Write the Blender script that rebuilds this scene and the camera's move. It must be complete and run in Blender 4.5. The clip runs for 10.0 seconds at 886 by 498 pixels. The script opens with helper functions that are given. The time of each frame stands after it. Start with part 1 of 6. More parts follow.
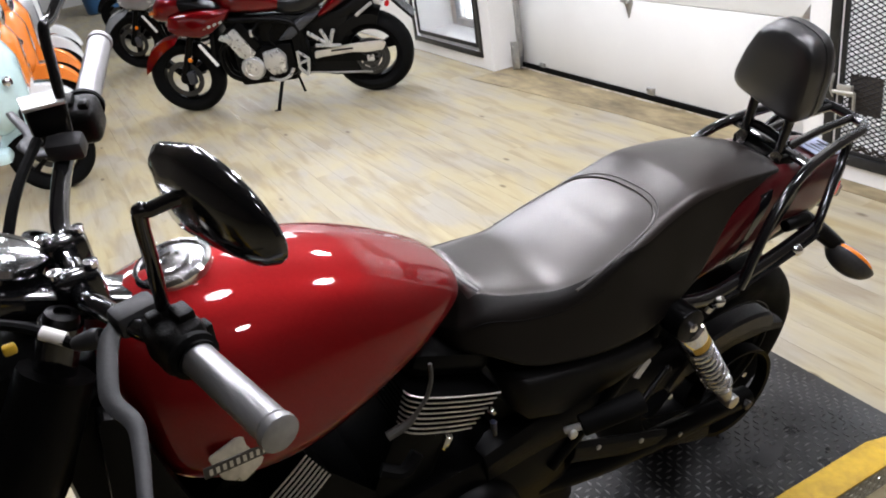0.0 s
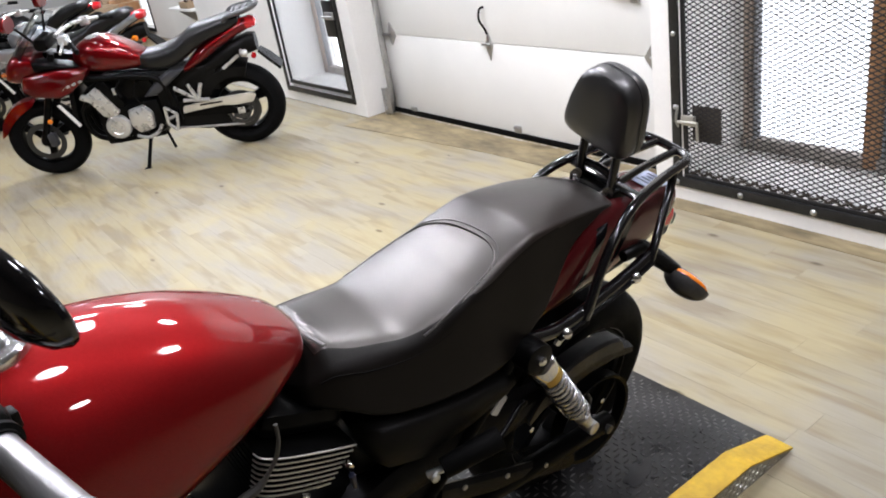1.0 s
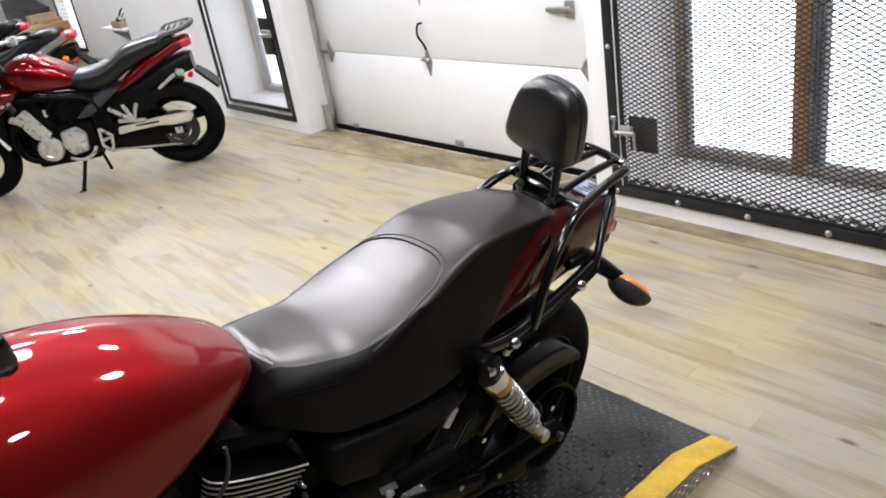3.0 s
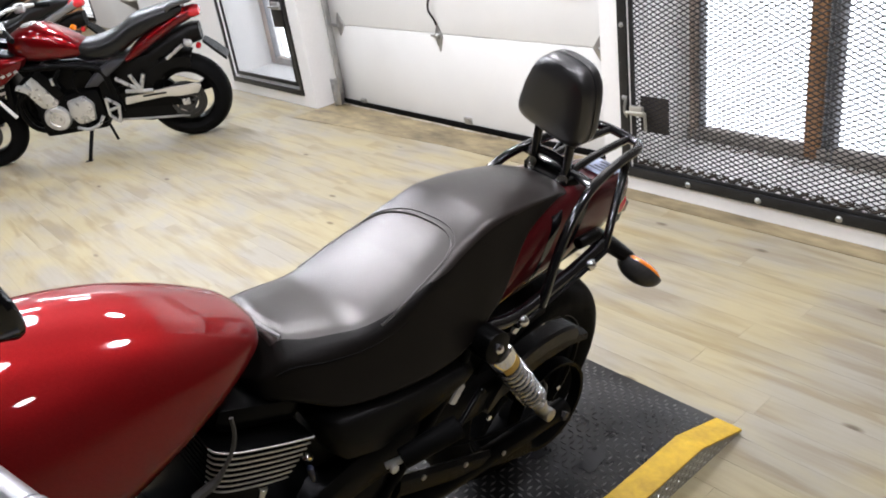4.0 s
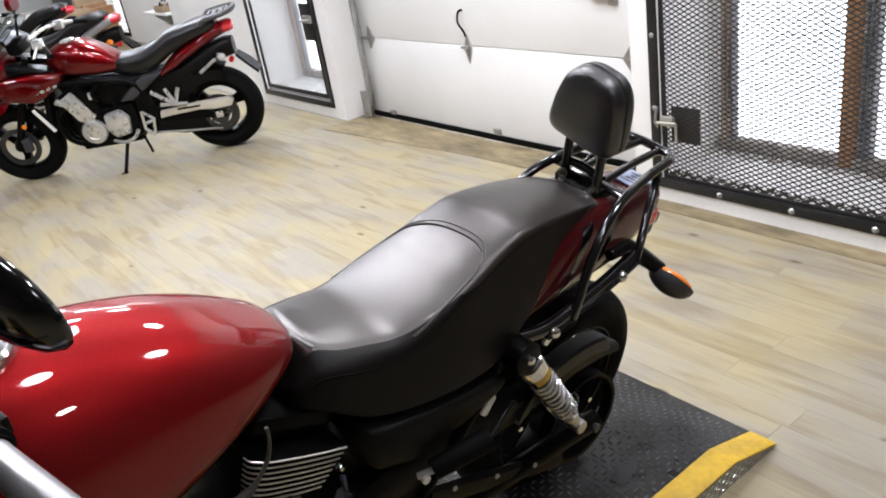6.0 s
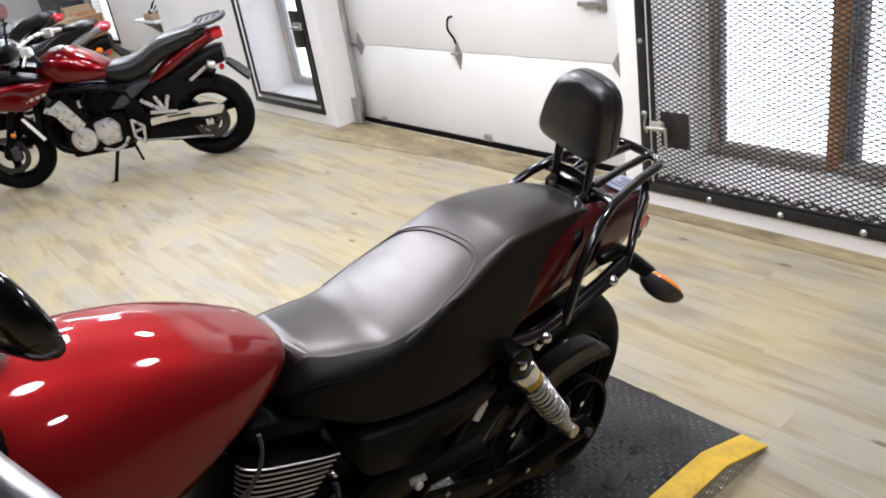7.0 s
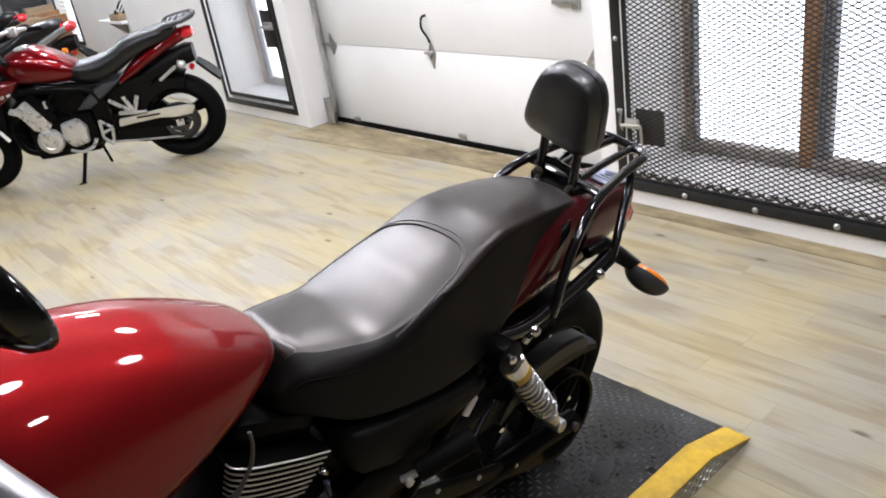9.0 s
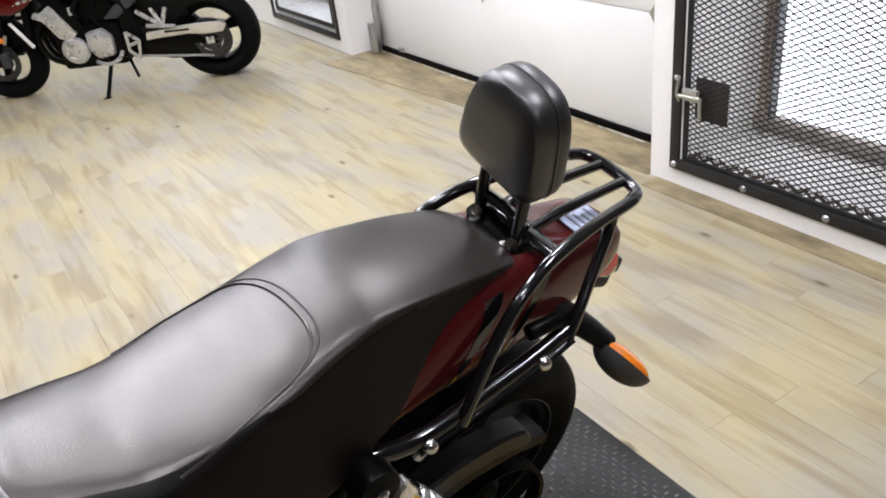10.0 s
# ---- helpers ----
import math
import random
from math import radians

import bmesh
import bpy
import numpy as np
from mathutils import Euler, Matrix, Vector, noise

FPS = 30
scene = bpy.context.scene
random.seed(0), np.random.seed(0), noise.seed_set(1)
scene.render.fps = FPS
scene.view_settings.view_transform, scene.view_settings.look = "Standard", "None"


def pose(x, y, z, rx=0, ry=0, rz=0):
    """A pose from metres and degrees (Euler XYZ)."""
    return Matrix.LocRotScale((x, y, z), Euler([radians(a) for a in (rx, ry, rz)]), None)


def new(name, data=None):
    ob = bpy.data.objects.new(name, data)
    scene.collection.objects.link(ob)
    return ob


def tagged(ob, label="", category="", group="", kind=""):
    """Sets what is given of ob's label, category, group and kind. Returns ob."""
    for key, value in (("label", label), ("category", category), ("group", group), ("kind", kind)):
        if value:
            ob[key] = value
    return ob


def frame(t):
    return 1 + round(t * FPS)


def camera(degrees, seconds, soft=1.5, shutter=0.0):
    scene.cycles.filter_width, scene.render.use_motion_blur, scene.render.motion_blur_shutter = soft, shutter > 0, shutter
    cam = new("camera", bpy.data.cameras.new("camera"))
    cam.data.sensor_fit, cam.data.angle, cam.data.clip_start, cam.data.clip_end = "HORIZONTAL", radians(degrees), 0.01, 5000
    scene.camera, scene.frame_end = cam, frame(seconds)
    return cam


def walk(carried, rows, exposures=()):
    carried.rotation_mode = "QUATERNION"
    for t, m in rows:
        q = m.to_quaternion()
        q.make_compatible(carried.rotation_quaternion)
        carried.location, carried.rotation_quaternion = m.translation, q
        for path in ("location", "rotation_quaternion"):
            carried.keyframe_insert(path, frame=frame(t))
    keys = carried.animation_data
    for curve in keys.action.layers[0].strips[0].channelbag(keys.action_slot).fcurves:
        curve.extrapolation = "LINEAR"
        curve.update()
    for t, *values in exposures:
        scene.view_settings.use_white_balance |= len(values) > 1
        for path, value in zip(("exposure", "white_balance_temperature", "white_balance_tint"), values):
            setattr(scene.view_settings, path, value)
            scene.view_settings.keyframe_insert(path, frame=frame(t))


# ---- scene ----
cam = camera(58.6, 10.0, soft=1.9)
METRES, EYE, TURN = 0.97, 1.513, -24.1
ROWS = [
    (0.0, 0.0, 0.0, 0.0, -4.14, -26.8, 8.24),
    (0.5, 0.056, -0.008, 0.0089, -9.54, -25.62, 8.35),
    (1.0, 0.0905, -0.024, 0.011, -12.85, -25.13, 8.87),
    (1.5, 0.1101, -0.0298, 0.0073, -15.13, -24.85, 10.17),
    (2.0, 0.1103, -0.0324, 0.0075, -16.73, -24.59, 9.57),
    (2.5, 0.0926, -0.0346, 0.0141, -17.26, -24.25, 9.08),
    (4.0, 0.0791, -0.0135, 0.0002, -16.44, -26.16, 7.88),
    (4.5, 0.0688, -0.0105, -0.0003, -13.85, -25.58, 8.42),
    (5.0, 0.0682, -0.0059, 0.0012, -13.54, -25.91, 8.37),
    (5.5, 0.0707, -0.014, 0.0049, -13.92, -25.49, 8.59),
    (7.0, 0.0728, -0.0248, 0.0101, -15.27, -24.82, 8.89),
    (7.5, 0.0662, -0.0319, 0.0106, -14.99, -24.55, 9.13),
    (8.0, 0.0522, -0.0381, 0.0089, -15.97, -23.91, 8.43),
    (8.5, -0.0064, -0.0583, 0.0127, -19.57, -24.09, 7.55),
    (9.0, 0.041, -0.0053, -0.0077, -17.48, -24.99, 8.54),
    (9.5, 0.3139, 0.1898, -0.0188, -13.9, -25.17, 6.42),
    (10.0, 0.4676, 0.4323, -0.0419, -9.86, -29.94, 6.29),
]
walk(cam, [(t, pose(0, 0, EYE, 0, 0, TURN) @ pose(METRES * x, METRES * y, METRES * z, 90 + pitch, roll, yaw)) for t, x, y, z, yaw, pitch, roll in ROWS])
scene.view_settings.exposure = 0.10

# ---- world and light ----
world = bpy.data.worlds.new("world")
scene.world = world
world.use_nodes = True
wn = world.node_tree.nodes
sky = wn.new("ShaderNodeTexSky")
sky.sky_type = "NISHITA"
sky.sun_disc = False
sky.sun_elevation = radians(28)
sky.sun_rotation = radians(70)
wn["Background"].inputs["Strength"].default_value = 0.12
world.node_tree.links.new(sky.outputs[0], wn["Background"].inputs["Color"])


def area_lamp(name, m, sx, sy, watts, colour=(1, 1, 1)):
    d = bpy.data.lights.new(name, "AREA")
    d.shape, d.size, d.size_y, d.energy, d.color = "RECTANGLE", sx, sy, watts, colour
    ob = new(name, d)
    ob.matrix_world = m
    return ob


CEIL = 3.15

# daylight of the overcast sky, filling the two window openings
area_lamp("window_daylight", pose(3.42, 1.53, 1.15, 0, 90, 0), 2.08, 1.20, 11.0, (0.85, 0.91, 1.0))
area_lamp("window_daylight", pose(3.42, 5.79, 1.08, 0, 90, 0), 1.94, 1.06, 14.0, (0.85, 0.91, 1.0))

# ---- mesh helpers ----
V = Vector


def bm_new():
    return bmesh.new()


def obj_from(name, bm, material, parent=None, smooth=True):
    bmesh.ops.recalc_face_normals(bm, faces=bm.faces)
    me = bpy.data.meshes.new(name)
    for f in bm.faces:
        f.smooth = smooth
    bm.to_mesh(me)
    bm.free()
    for mt in material if isinstance(material, (list, tuple)) else [material]:
        me.materials.append(mt)
    if smooth:
        me.set_sharp_from_angle(angle=radians(38))
    ob = new(name, me)
    if parent is not None:
        ob.parent = parent
    return ob


def part(name, bm, material, parent, label="", smooth=True):
    ob = obj_from(name, bm, material, parent, smooth)
    if label:
        tagged(ob, label)
    return ob


def thing(name, m, label, category, group="", kind=""):
    ob = new(name)
    ob.empty_display_size = 0.1
    ob.matrix_basis = m
    return tagged(ob, label, category, group, kind)


def box(bm, c, s, bevel=0.0, rot=None, seg=2):
    r = bmesh.ops.create_cube(bm, size=1.0)
    vs = r["verts"]
    bmesh.ops.scale(bm, vec=s, verts=vs)
    if bevel:
        es = list({e for v in vs for e in v.link_edges})
        r = bmesh.ops.bevel(bm, geom=es, offset=bevel, segments=seg, affect="EDGES", profile=0.5, clamp_overlap=True)
        vs = list(set(vs) | set(r["verts"]))
        vs = [v for v in vs if v.is_valid]
    m = Matrix.Translation(c) @ (rot.to_4x4() if rot is not None else Matrix.Identity(4))
    bmesh.ops.transform(bm, matrix=m, verts=vs)
    return bm


def frame_of(d):
    d = V(d).normalized()
    return d.to_track_quat("Z", "Y").to_matrix()


def rod(bm, a, b, r, r2=None, seg=14, bevel=0.0):
    a, b = V(a), V(b)
    d = b - a
    m = Matrix.Translation((a + b) / 2) @ frame_of(d).to_4x4()
    res = bmesh.ops.create_cone(bm, cap_ends=True, segments=seg, radius1=r, radius2=r if r2 is None else r2, depth=d.length, matrix=m)
    if bevel:
        es = list({e for v in res["verts"] for e in v.link_edges if any(len(f.verts) > 4 for f in e.link_faces)})
        bmesh.ops.bevel(bm, geom=es, offset=bevel, segments=2, affect="EDGES", profile=0.5, clamp_overlap=True)
    return bm


def smooth_path(pts, n=6, closed=False):
    pts = [V(p) for p in pts]
    out = []
    k = len(pts)
    last = k if closed else k - 1
    for i in range(last):
        p1, p2 = pts[i], pts[(i + 1) % k]
        p0 = pts[i - 1] if (i > 0 or closed) else p1 * 2 - p2
        p3 = pts[(i + 2) % k] if (i + 2 < k or closed) else p2 * 2 - p1
        for j in range(n):
            t = j / n
            out.append(0.5 * ((2 * p1) + (p2 - p0) * t + (2 * p0 - 5 * p1 + 4 * p2 - p3) * t * t + (3 * p1 - p0 - 3 * p2 + p3) * t ** 3))
    if not closed:
        out.append(pts[-1])
    return out


def tube(bm, pts, r, seg=10, n=6, closed=False, flat=1.0):
    """A swept round tube; r is a radius or a function of the share of the way; flat squeezes its section."""
    path = smooth_path(pts, n, closed) if n > 1 else [V(p) for p in pts]
    k = len(path)
    rings = []
    up = None
    for i, p in enumerate(path):
        a = path[i - 1] if (i > 0 or closed) else p
        b = path[(i + 1) % k] if (i < k - 1 or closed) else p
        d = (b - a).normalized()
        if up is None:
            up = d.orthogonal().normalized()
            if abs(d.z) < 0.9:
                up = (V((0, 0, 1)) - d * d.z).normalized()
        up = (up - d * up.dot(d)).normalized()
        side = d.cross(up)
        rr = r(i / max(k - 1, 1)) if callable(r) else r
        rings.append([bm.verts.new(p + (up * math.cos(2 * math.pi * j / seg) * flat + side * math.sin(2 * math.pi * j / seg)) * rr) for j in range(seg)])
    bridge(bm, rings, closed)
    return bm


def bridge(bm, rings, closed=False, caps=True):
    k = len(rings)
    seg = len(rings[0])
    for i in range(k if closed else k - 1):
        a, b = rings[i], rings[(i + 1) % k]
        for j in range(seg):
            bm.faces.new((a[j], a[(j + 1) % seg], b[(j + 1) % seg], b[j]))
    if not closed and caps:
        bm.faces.new(list(reversed(rings[0])))
        bm.faces.new(rings[-1])
    return bm


def loft(bm, rings, caps=True):
    return bridge(bm, [[bm.verts.new(p) for p in ring] for ring in rings], False, caps)


def lathe(bm, prof, origin, axis, seg=24, closed=True):
    """Turns a profile of (radius, height along the axis) round the axis."""
    m = frame_of(axis)
    o = V(origin)
    rings = [[bm.verts.new(o + m @ V((r * math.cos(2 * math.pi * j / seg), r * math.sin(2 * math.pi * j / seg), h))) for j in range(seg)] for r, h in prof]
    return bridge(bm, rings, False, closed)


def wheel_ring(bm, c, prof, seg=48, axis=(0, 1, 0)):
    """A ring turned about axis from a closed profile of (radius, offset)."""
    m = frame_of(axis)
    c = V(c)
    rings = []
    for j in range(seg):
        a = 2 * math.pi * j / seg
        rings.append([bm.verts.new(c + m @ V((r * math.cos(a), r * math.sin(a), h))) for r, h in prof])
    return bridge(bm, rings, True)


def lerp_rows(rows, x):
    """Smoothly reads a table of rows (x, a, b, ...) at x."""
    if x <= rows[0][0]:
        return rows[0][1:]
    for i in range(len(rows) - 1):
        if x <= rows[i + 1][0]:
            p0, p1, p2, p3 = rows[max(i - 1, 0)], rows[i], rows[i + 1], rows[min(i + 2, len(rows) - 1)]
            t = (x - p1[0]) / (p2[0] - p1[0])
            out = []
            for k in range(1, len(p1)):
                m1 = (p2[k] - p0[k]) / (p2[0] - p0[0]) * (p2[0] - p1[0])
                m2 = (p3[k] - p1[k]) / (p3[0] - p1[0]) * (p2[0] - p1[0])
                out.append((2 * t ** 3 - 3 * t * t + 1) * p1[k] + (t ** 3 - 2 * t * t + t) * m1 + (-2 * t ** 3 + 3 * t * t) * p2[k] + (t ** 3 - t * t) * m2)
            return out
    return rows[-1][1:]


def oval(x, zc, hw, up, dn, e=2.4, n=28, yc=0.0):
    """A rounded ring across the x axis: half width hw, reaching up above zc and dn below it."""
    out = []
    for j in range(n):
        a = 2 * math.pi * j / n
        c, s = math.cos(a), math.sin(a)
        y = math.copysign(abs(c) ** (2 / e), c) * hw
        z = math.copysign(abs(s) ** (2 / e), s) * (up if s > 0 else dn)
        out.append(V((x, yc + y, zc + z)))
    return out


def prism(bm, outline, axis, a, b, bevel=0.0):
    """An outline of 2D points pushed through from a to b along 'x', 'y' or 'z'."""
    put = {"x": lambda u, v, w: V((w, u, v)), "y": lambda u, v, w: V((u, w, v)), "z": lambda u, v, w: V((u, v, w))}[axis]
    lo = [bm.verts.new(put(u, v, a)) for u, v in outline]
    hi = [bm.verts.new(put(u, v, b)) for u, v in outline]
    k = len(lo)
    fs = [bm.faces.new(lo), bm.faces.new(hi)]
    for j in range(k):
        fs.append(bm.faces.new((lo[j], lo[(j + 1) % k], hi[(j + 1) % k], hi[j])))
    if bevel:
        bmesh.ops.recalc_face_normals(bm, faces=fs)
        es = list({e for f in fs for e in f.edges})
        bmesh.ops.bevel(bm, geom=es, offset=bevel, segments=2, affect="EDGES", profile=0.5, clamp_overlap=True)
    return bm


def round_poly(pts, r, n=4):
    """Rounds the corners of a 2D outline."""
    out = []
    k = len(pts)
    for i in range(k):
        p, a, b = V(pts[i]), V(pts[i - 1]), V(pts[(i + 1) % k])
        da, db = (a - p), (b - p)
        q = min(r[i] if isinstance(r, (list, tuple)) else r, da.length * 0.48, db.length * 0.48)
        s, e = p + da.normalized() * q, p + db.normalized() * q
        for j in range(n + 1):
            t = j / n
            v = s * (1 - t) ** 2 + p * 2 * t * (1 - t) + e * t * t
            out.append((v.x, v.y))
    return out


# ---- materials ----
def mat(name, col, rough=0.5, metal=0.0, var=0.18, scale=9.0, fine=140.0, bump=0.05, col2=None, coat=0.0, spec=0.5, stretch=(1, 1, 1), rvar=0.12, rand=0.0, coat_rough=0.04):
    """A surface with coarse stains and fine grain in colour, roughness and relief."""
    m = bpy.data.materials.new(name)
    m.use_nodes = True
    nt = m.node_tree
    N, L = nt.nodes, nt.links
    bs = N["Principled BSDF"]
    tc = N.new("ShaderNodeTexCoord")
    mp = N.new("ShaderNodeMapping")
    mp.inputs["Scale"].default_value = stretch
    L.new(tc.outputs["Object"], mp.inputs["Vector"])
    vec = mp.outputs["Vector"]
    oi = N.new("ShaderNodeObjectInfo")
    if rand:
        ad = N.new("ShaderNodeVectorMath")
        ad.operation = "MULTIPLY_ADD"
        L.new(oi.outputs["Random"], ad.inputs[0])
        ad.inputs[1].default_value = (37.0, 91.0, 53.0)
        L.new(vec, ad.inputs[2])
        vec = ad.outputs[0]
    n1, n2 = N.new("ShaderNodeTexNoise"), N.new("ShaderNodeTexNoise")
    n1.inputs["Scale"].default_value, n1.inputs["Detail"].default_value = scale, 4.0
    n2.inputs["Scale"].default_value, n2.inputs["Detail"].default_value = fine, 3.0
    L.new(vec, n1.inputs["Vector"])
    L.new(vec, n2.inputs["Vector"])
    mx = N.new("ShaderNodeMath")
    mx.operation = "MULTIPLY_ADD"
    L.new(n2.outputs["Fac"], mx.inputs[0])
    mx.inputs[1].default_value = 0.45
    L.new(n1.outputs["Fac"], mx.inputs[2])
    rp = N.new("ShaderNodeValToRGB")
    a = tuple(max(0.0, c * (1 - var)) for c in col)
    b = tuple(min(1.0, c * (1 + var)) for c in (col2 or col))
    rp.color_ramp.elements[0].position, rp.color_ramp.elements[0].color = 0.48, (*a, 1)
    rp.color_ramp.elements[1].position, rp.color_ramp.elements[1].color = 0.95, (*b, 1)
    L.new(mx.outputs[0], rp.inputs["Fac"])
    out = rp.outputs["Color"]
    if rand:
        hv = N.new("ShaderNodeHueSaturation")
        mr = N.new("ShaderNodeMapRange")
        mr.inputs["To Min"].default_value, mr.inputs["To Max"].default_value = 1 - rand, 1 + rand
        L.new(oi.outputs["Random"], mr.inputs["Value"])
        L.new(mr.outputs[0], hv.inputs["Value"])
        L.new(out, hv.inputs["Color"])
        out = hv.outputs["Color"]
    L.new(out, bs.inputs["Base Color"])
    rr = N.new("ShaderNodeMapRange")
    rr.inputs["From Min"].default_value, rr.inputs["From Max"].default_value = 0.3, 0.7
    rr.inputs["To Min"].default_value, rr.inputs["To Max"].default_value = max(0.02, rough - rvar * rough), min(1, rough + rvar * rough)
    L.new(n1.outputs["Fac"], rr.inputs["Value"])
    L.new(rr.outputs[0], bs.inputs["Roughness"])
    bs.inputs["Metallic"].default_value = metal
    bs.inputs["Specular IOR Level"].default_value = spec
    if coat:
        bs.inputs["Coat Weight"].default_value, bs.inputs["Coat Roughness"].default_value = coat, coat_rough
    if bump:
        bp = N.new("ShaderNodeBump")
        bp.inputs["Strength"].default_value, bp.inputs["Distance"].default_value = min(1.0, bump * 4), 0.002
        L.new(n2.outputs["Fac"], bp.inputs["Height"])
        L.new(bp.outputs["Normal"], bs.inputs["Normal"])
    return m


def glow(name, col, strength):
    m = bpy.data.materials.new(name)
    m.use_nodes = True
    bs = m.node_tree.nodes["Principled BSDF"]
    bs.inputs["Base Color"].default_value = (0.8, 0.8, 0.8, 1)
    bs.inputs["Emission Color"].default_value = (*col, 1)
    bs.inputs["Emission Strength"].default_value = strength
    return m


def glass(name, col=(1, 1, 1), rough=0.02, ior=1.45):
    m = bpy.data.materials.new(name)
    m.use_nodes = True
    bs = m.node_tree.nodes["Principled BSDF"]
    bs.inputs["Base Color"].default_value = (*col, 1)
    bs.inputs["Transmission Weight"].default_value = 1.0
    bs.inputs["Roughness"].default_value = rough
    bs.inputs["IOR"].default_value = ior
    return m


WALL = mat("white_wall_paint", (0.80, 0.79, 0.76), 0.55, var=0.04, scale=2.5, fine=60, bump=0.06)
# Unseen walls, coloured dark to cut fill light and reflections.
DARKWALL = mat("unseen_wall_dark", (0.10, 0.085, 0.07), 0.7, var=0.2, scale=3)
# Ceiling is never in view; its dark tone is there to cut fill.
CEILING = mat("unseen_ceiling_dark", (0.16, 0.15, 0.14), 0.9, var=0.04, scale=3)
DOOR = mat("door_white_steel", (0.76, 0.76, 0.73), 0.42, var=0.03, scale=3, fine=240, bump=0.12)
STEEL = mat("galvanised_steel", (0.45, 0.45, 0.44), 0.38, 0.9, var=0.25, scale=14)
DSTEEL = mat("dark_steel_frame", (0.016, 0.016, 0.0165), 0.42, 0.35, var=0.5, scale=7, fine=60)
MESHM = mat("black_expanded_metal", (0.012, 0.011, 0.010), 0.5, 0.3, var=0.3)
RUBBER = mat("black_rubber", (0.0026, 0.0026, 0.0026), 0.6, spec=0.07, var=0.25, scale=22, bump=0.1)
TYRE = mat("tyre_rubber", (0.0034, 0.0034, 0.0034), 0.7, spec=0.07, var=0.25, scale=18, fine=260, bump=0.15)
BLACK = mat("gloss_black_paint", (0.004, 0.004, 0.0045), 0.14, var=0.2, bump=0.0, coat=0.5)
SATIN = mat("satin_black_metal", (0.0022, 0.0022, 0.0022), 0.32, spec=0.08, var=0.3, scale=20, bump=0.03)
PLASTIC = mat("black_textured_plastic", (0.0034, 0.0032, 0.0030), 0.40, spec=0.13, var=0.2, scale=26, fine=420, bump=0.12)
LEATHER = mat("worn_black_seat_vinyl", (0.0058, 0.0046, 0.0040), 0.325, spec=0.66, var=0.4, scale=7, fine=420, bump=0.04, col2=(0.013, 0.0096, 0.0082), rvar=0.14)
# the hollow's brighter sheen is put in: high specular there, low on the pillion
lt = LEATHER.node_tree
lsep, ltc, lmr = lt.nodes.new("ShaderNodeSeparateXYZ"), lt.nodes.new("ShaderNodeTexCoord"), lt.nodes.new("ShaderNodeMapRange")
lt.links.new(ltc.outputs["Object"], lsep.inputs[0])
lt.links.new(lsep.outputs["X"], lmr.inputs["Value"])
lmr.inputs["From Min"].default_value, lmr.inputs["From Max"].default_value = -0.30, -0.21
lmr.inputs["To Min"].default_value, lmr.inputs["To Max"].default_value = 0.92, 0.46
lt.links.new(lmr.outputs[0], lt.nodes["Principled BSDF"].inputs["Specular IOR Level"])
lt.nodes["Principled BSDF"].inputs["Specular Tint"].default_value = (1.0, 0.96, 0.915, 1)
TOURVINYL = mat("smooth_black_vinyl", (0.004, 0.0042, 0.0046), 0.36, spec=0.42, var=0.2, scale=12, fine=420, bump=0.02)
# Duller, darker copy of the seat vinyl that puts shading on the sides.
SEATSIDE = mat("shaded_seat_side_vinyl", (0.0050, 0.0040, 0.0034), 0.42, spec=0.16, var=0.35, scale=9, fine=420, bump=0.05)
VINYL = mat("black_backrest_vinyl", (0.007, 0.0072, 0.0080), 0.36, spec=1.0, var=0.2, scale=12, fine=420, bump=0.03)
CHROME = mat("chrome", (0.75, 0.75, 0.76), 0.12, 1.0, var=0.06, bump=0.0)
ALU = mat("cast_aluminium", (0.60, 0.60, 0.58), 0.36, 0.75, var=0.12, scale=30, fine=300, bump=0.08)
SPRING = mat("bright_plated_spring", (0.62, 0.62, 0.62), 0.26, 0.85, var=0.12)
GRIPM = mat("grey_satin_grip", (0.30, 0.30, 0.305), 0.36, 0.65, var=0.15, scale=40, stretch=(1, 0.15, 1))
WHITE = mat("white_sticker", (0.78, 0.76, 0.72), 0.5, var=0.08)
YELLOW = mat("worn_yellow_paint", (0.53, 0.335, 0.02), 0.5, var=0.28, scale=9, fine=60, bump=0.12)
PLATE = mat("black_tread_plate", (0.0042, 0.0042, 0.0045), 0.40, 0.0, var=0.5, scale=6, fine=70, bump=0.1, rvar=0.4, col2=(0.016, 0.0155, 0.0155), spec=0.40)
# Lighter than the plate, so the colour carries the tread's highlights.
TREADTOP = mat("glinting_tread_tops", (0.085, 0.081, 0.078), 0.34, 0.7, var=0.5, scale=5, fine=60, bump=0.05, col2=(0.25, 0.245, 0.24))
PLATEG = mat("worn_steel_tread_plate", (0.32, 0.31, 0.28), 0.45, 0.6, var=0.3, scale=9)
ORANGE = mat("amber_lens", (0.75, 0.20, 0.01), 0.2, var=0.1, coat=0.6, bump=0)
REDLENS = mat("red_lens", (0.55, 0.01, 0.015), 0.14, var=0.1, coat=0.7, bump=0)
BROWN = mat("varnished_brown_wood", (0.34, 0.17, 0.07), 0.5, var=0.35, scale=16, stretch=(1, 1, 0.12), fine=120)
MIRROR = mat("mirror_glass", (0.8, 0.8, 0.8), 0.02, 1.0, var=0.01, bump=0)
CARD = mat("cardboard", (0.34, 0.24, 0.15), 0.8, var=0.15)
BLUE = mat("blue_plastic", (0.03, 0.10, 0.22), 0.5, var=0.2)


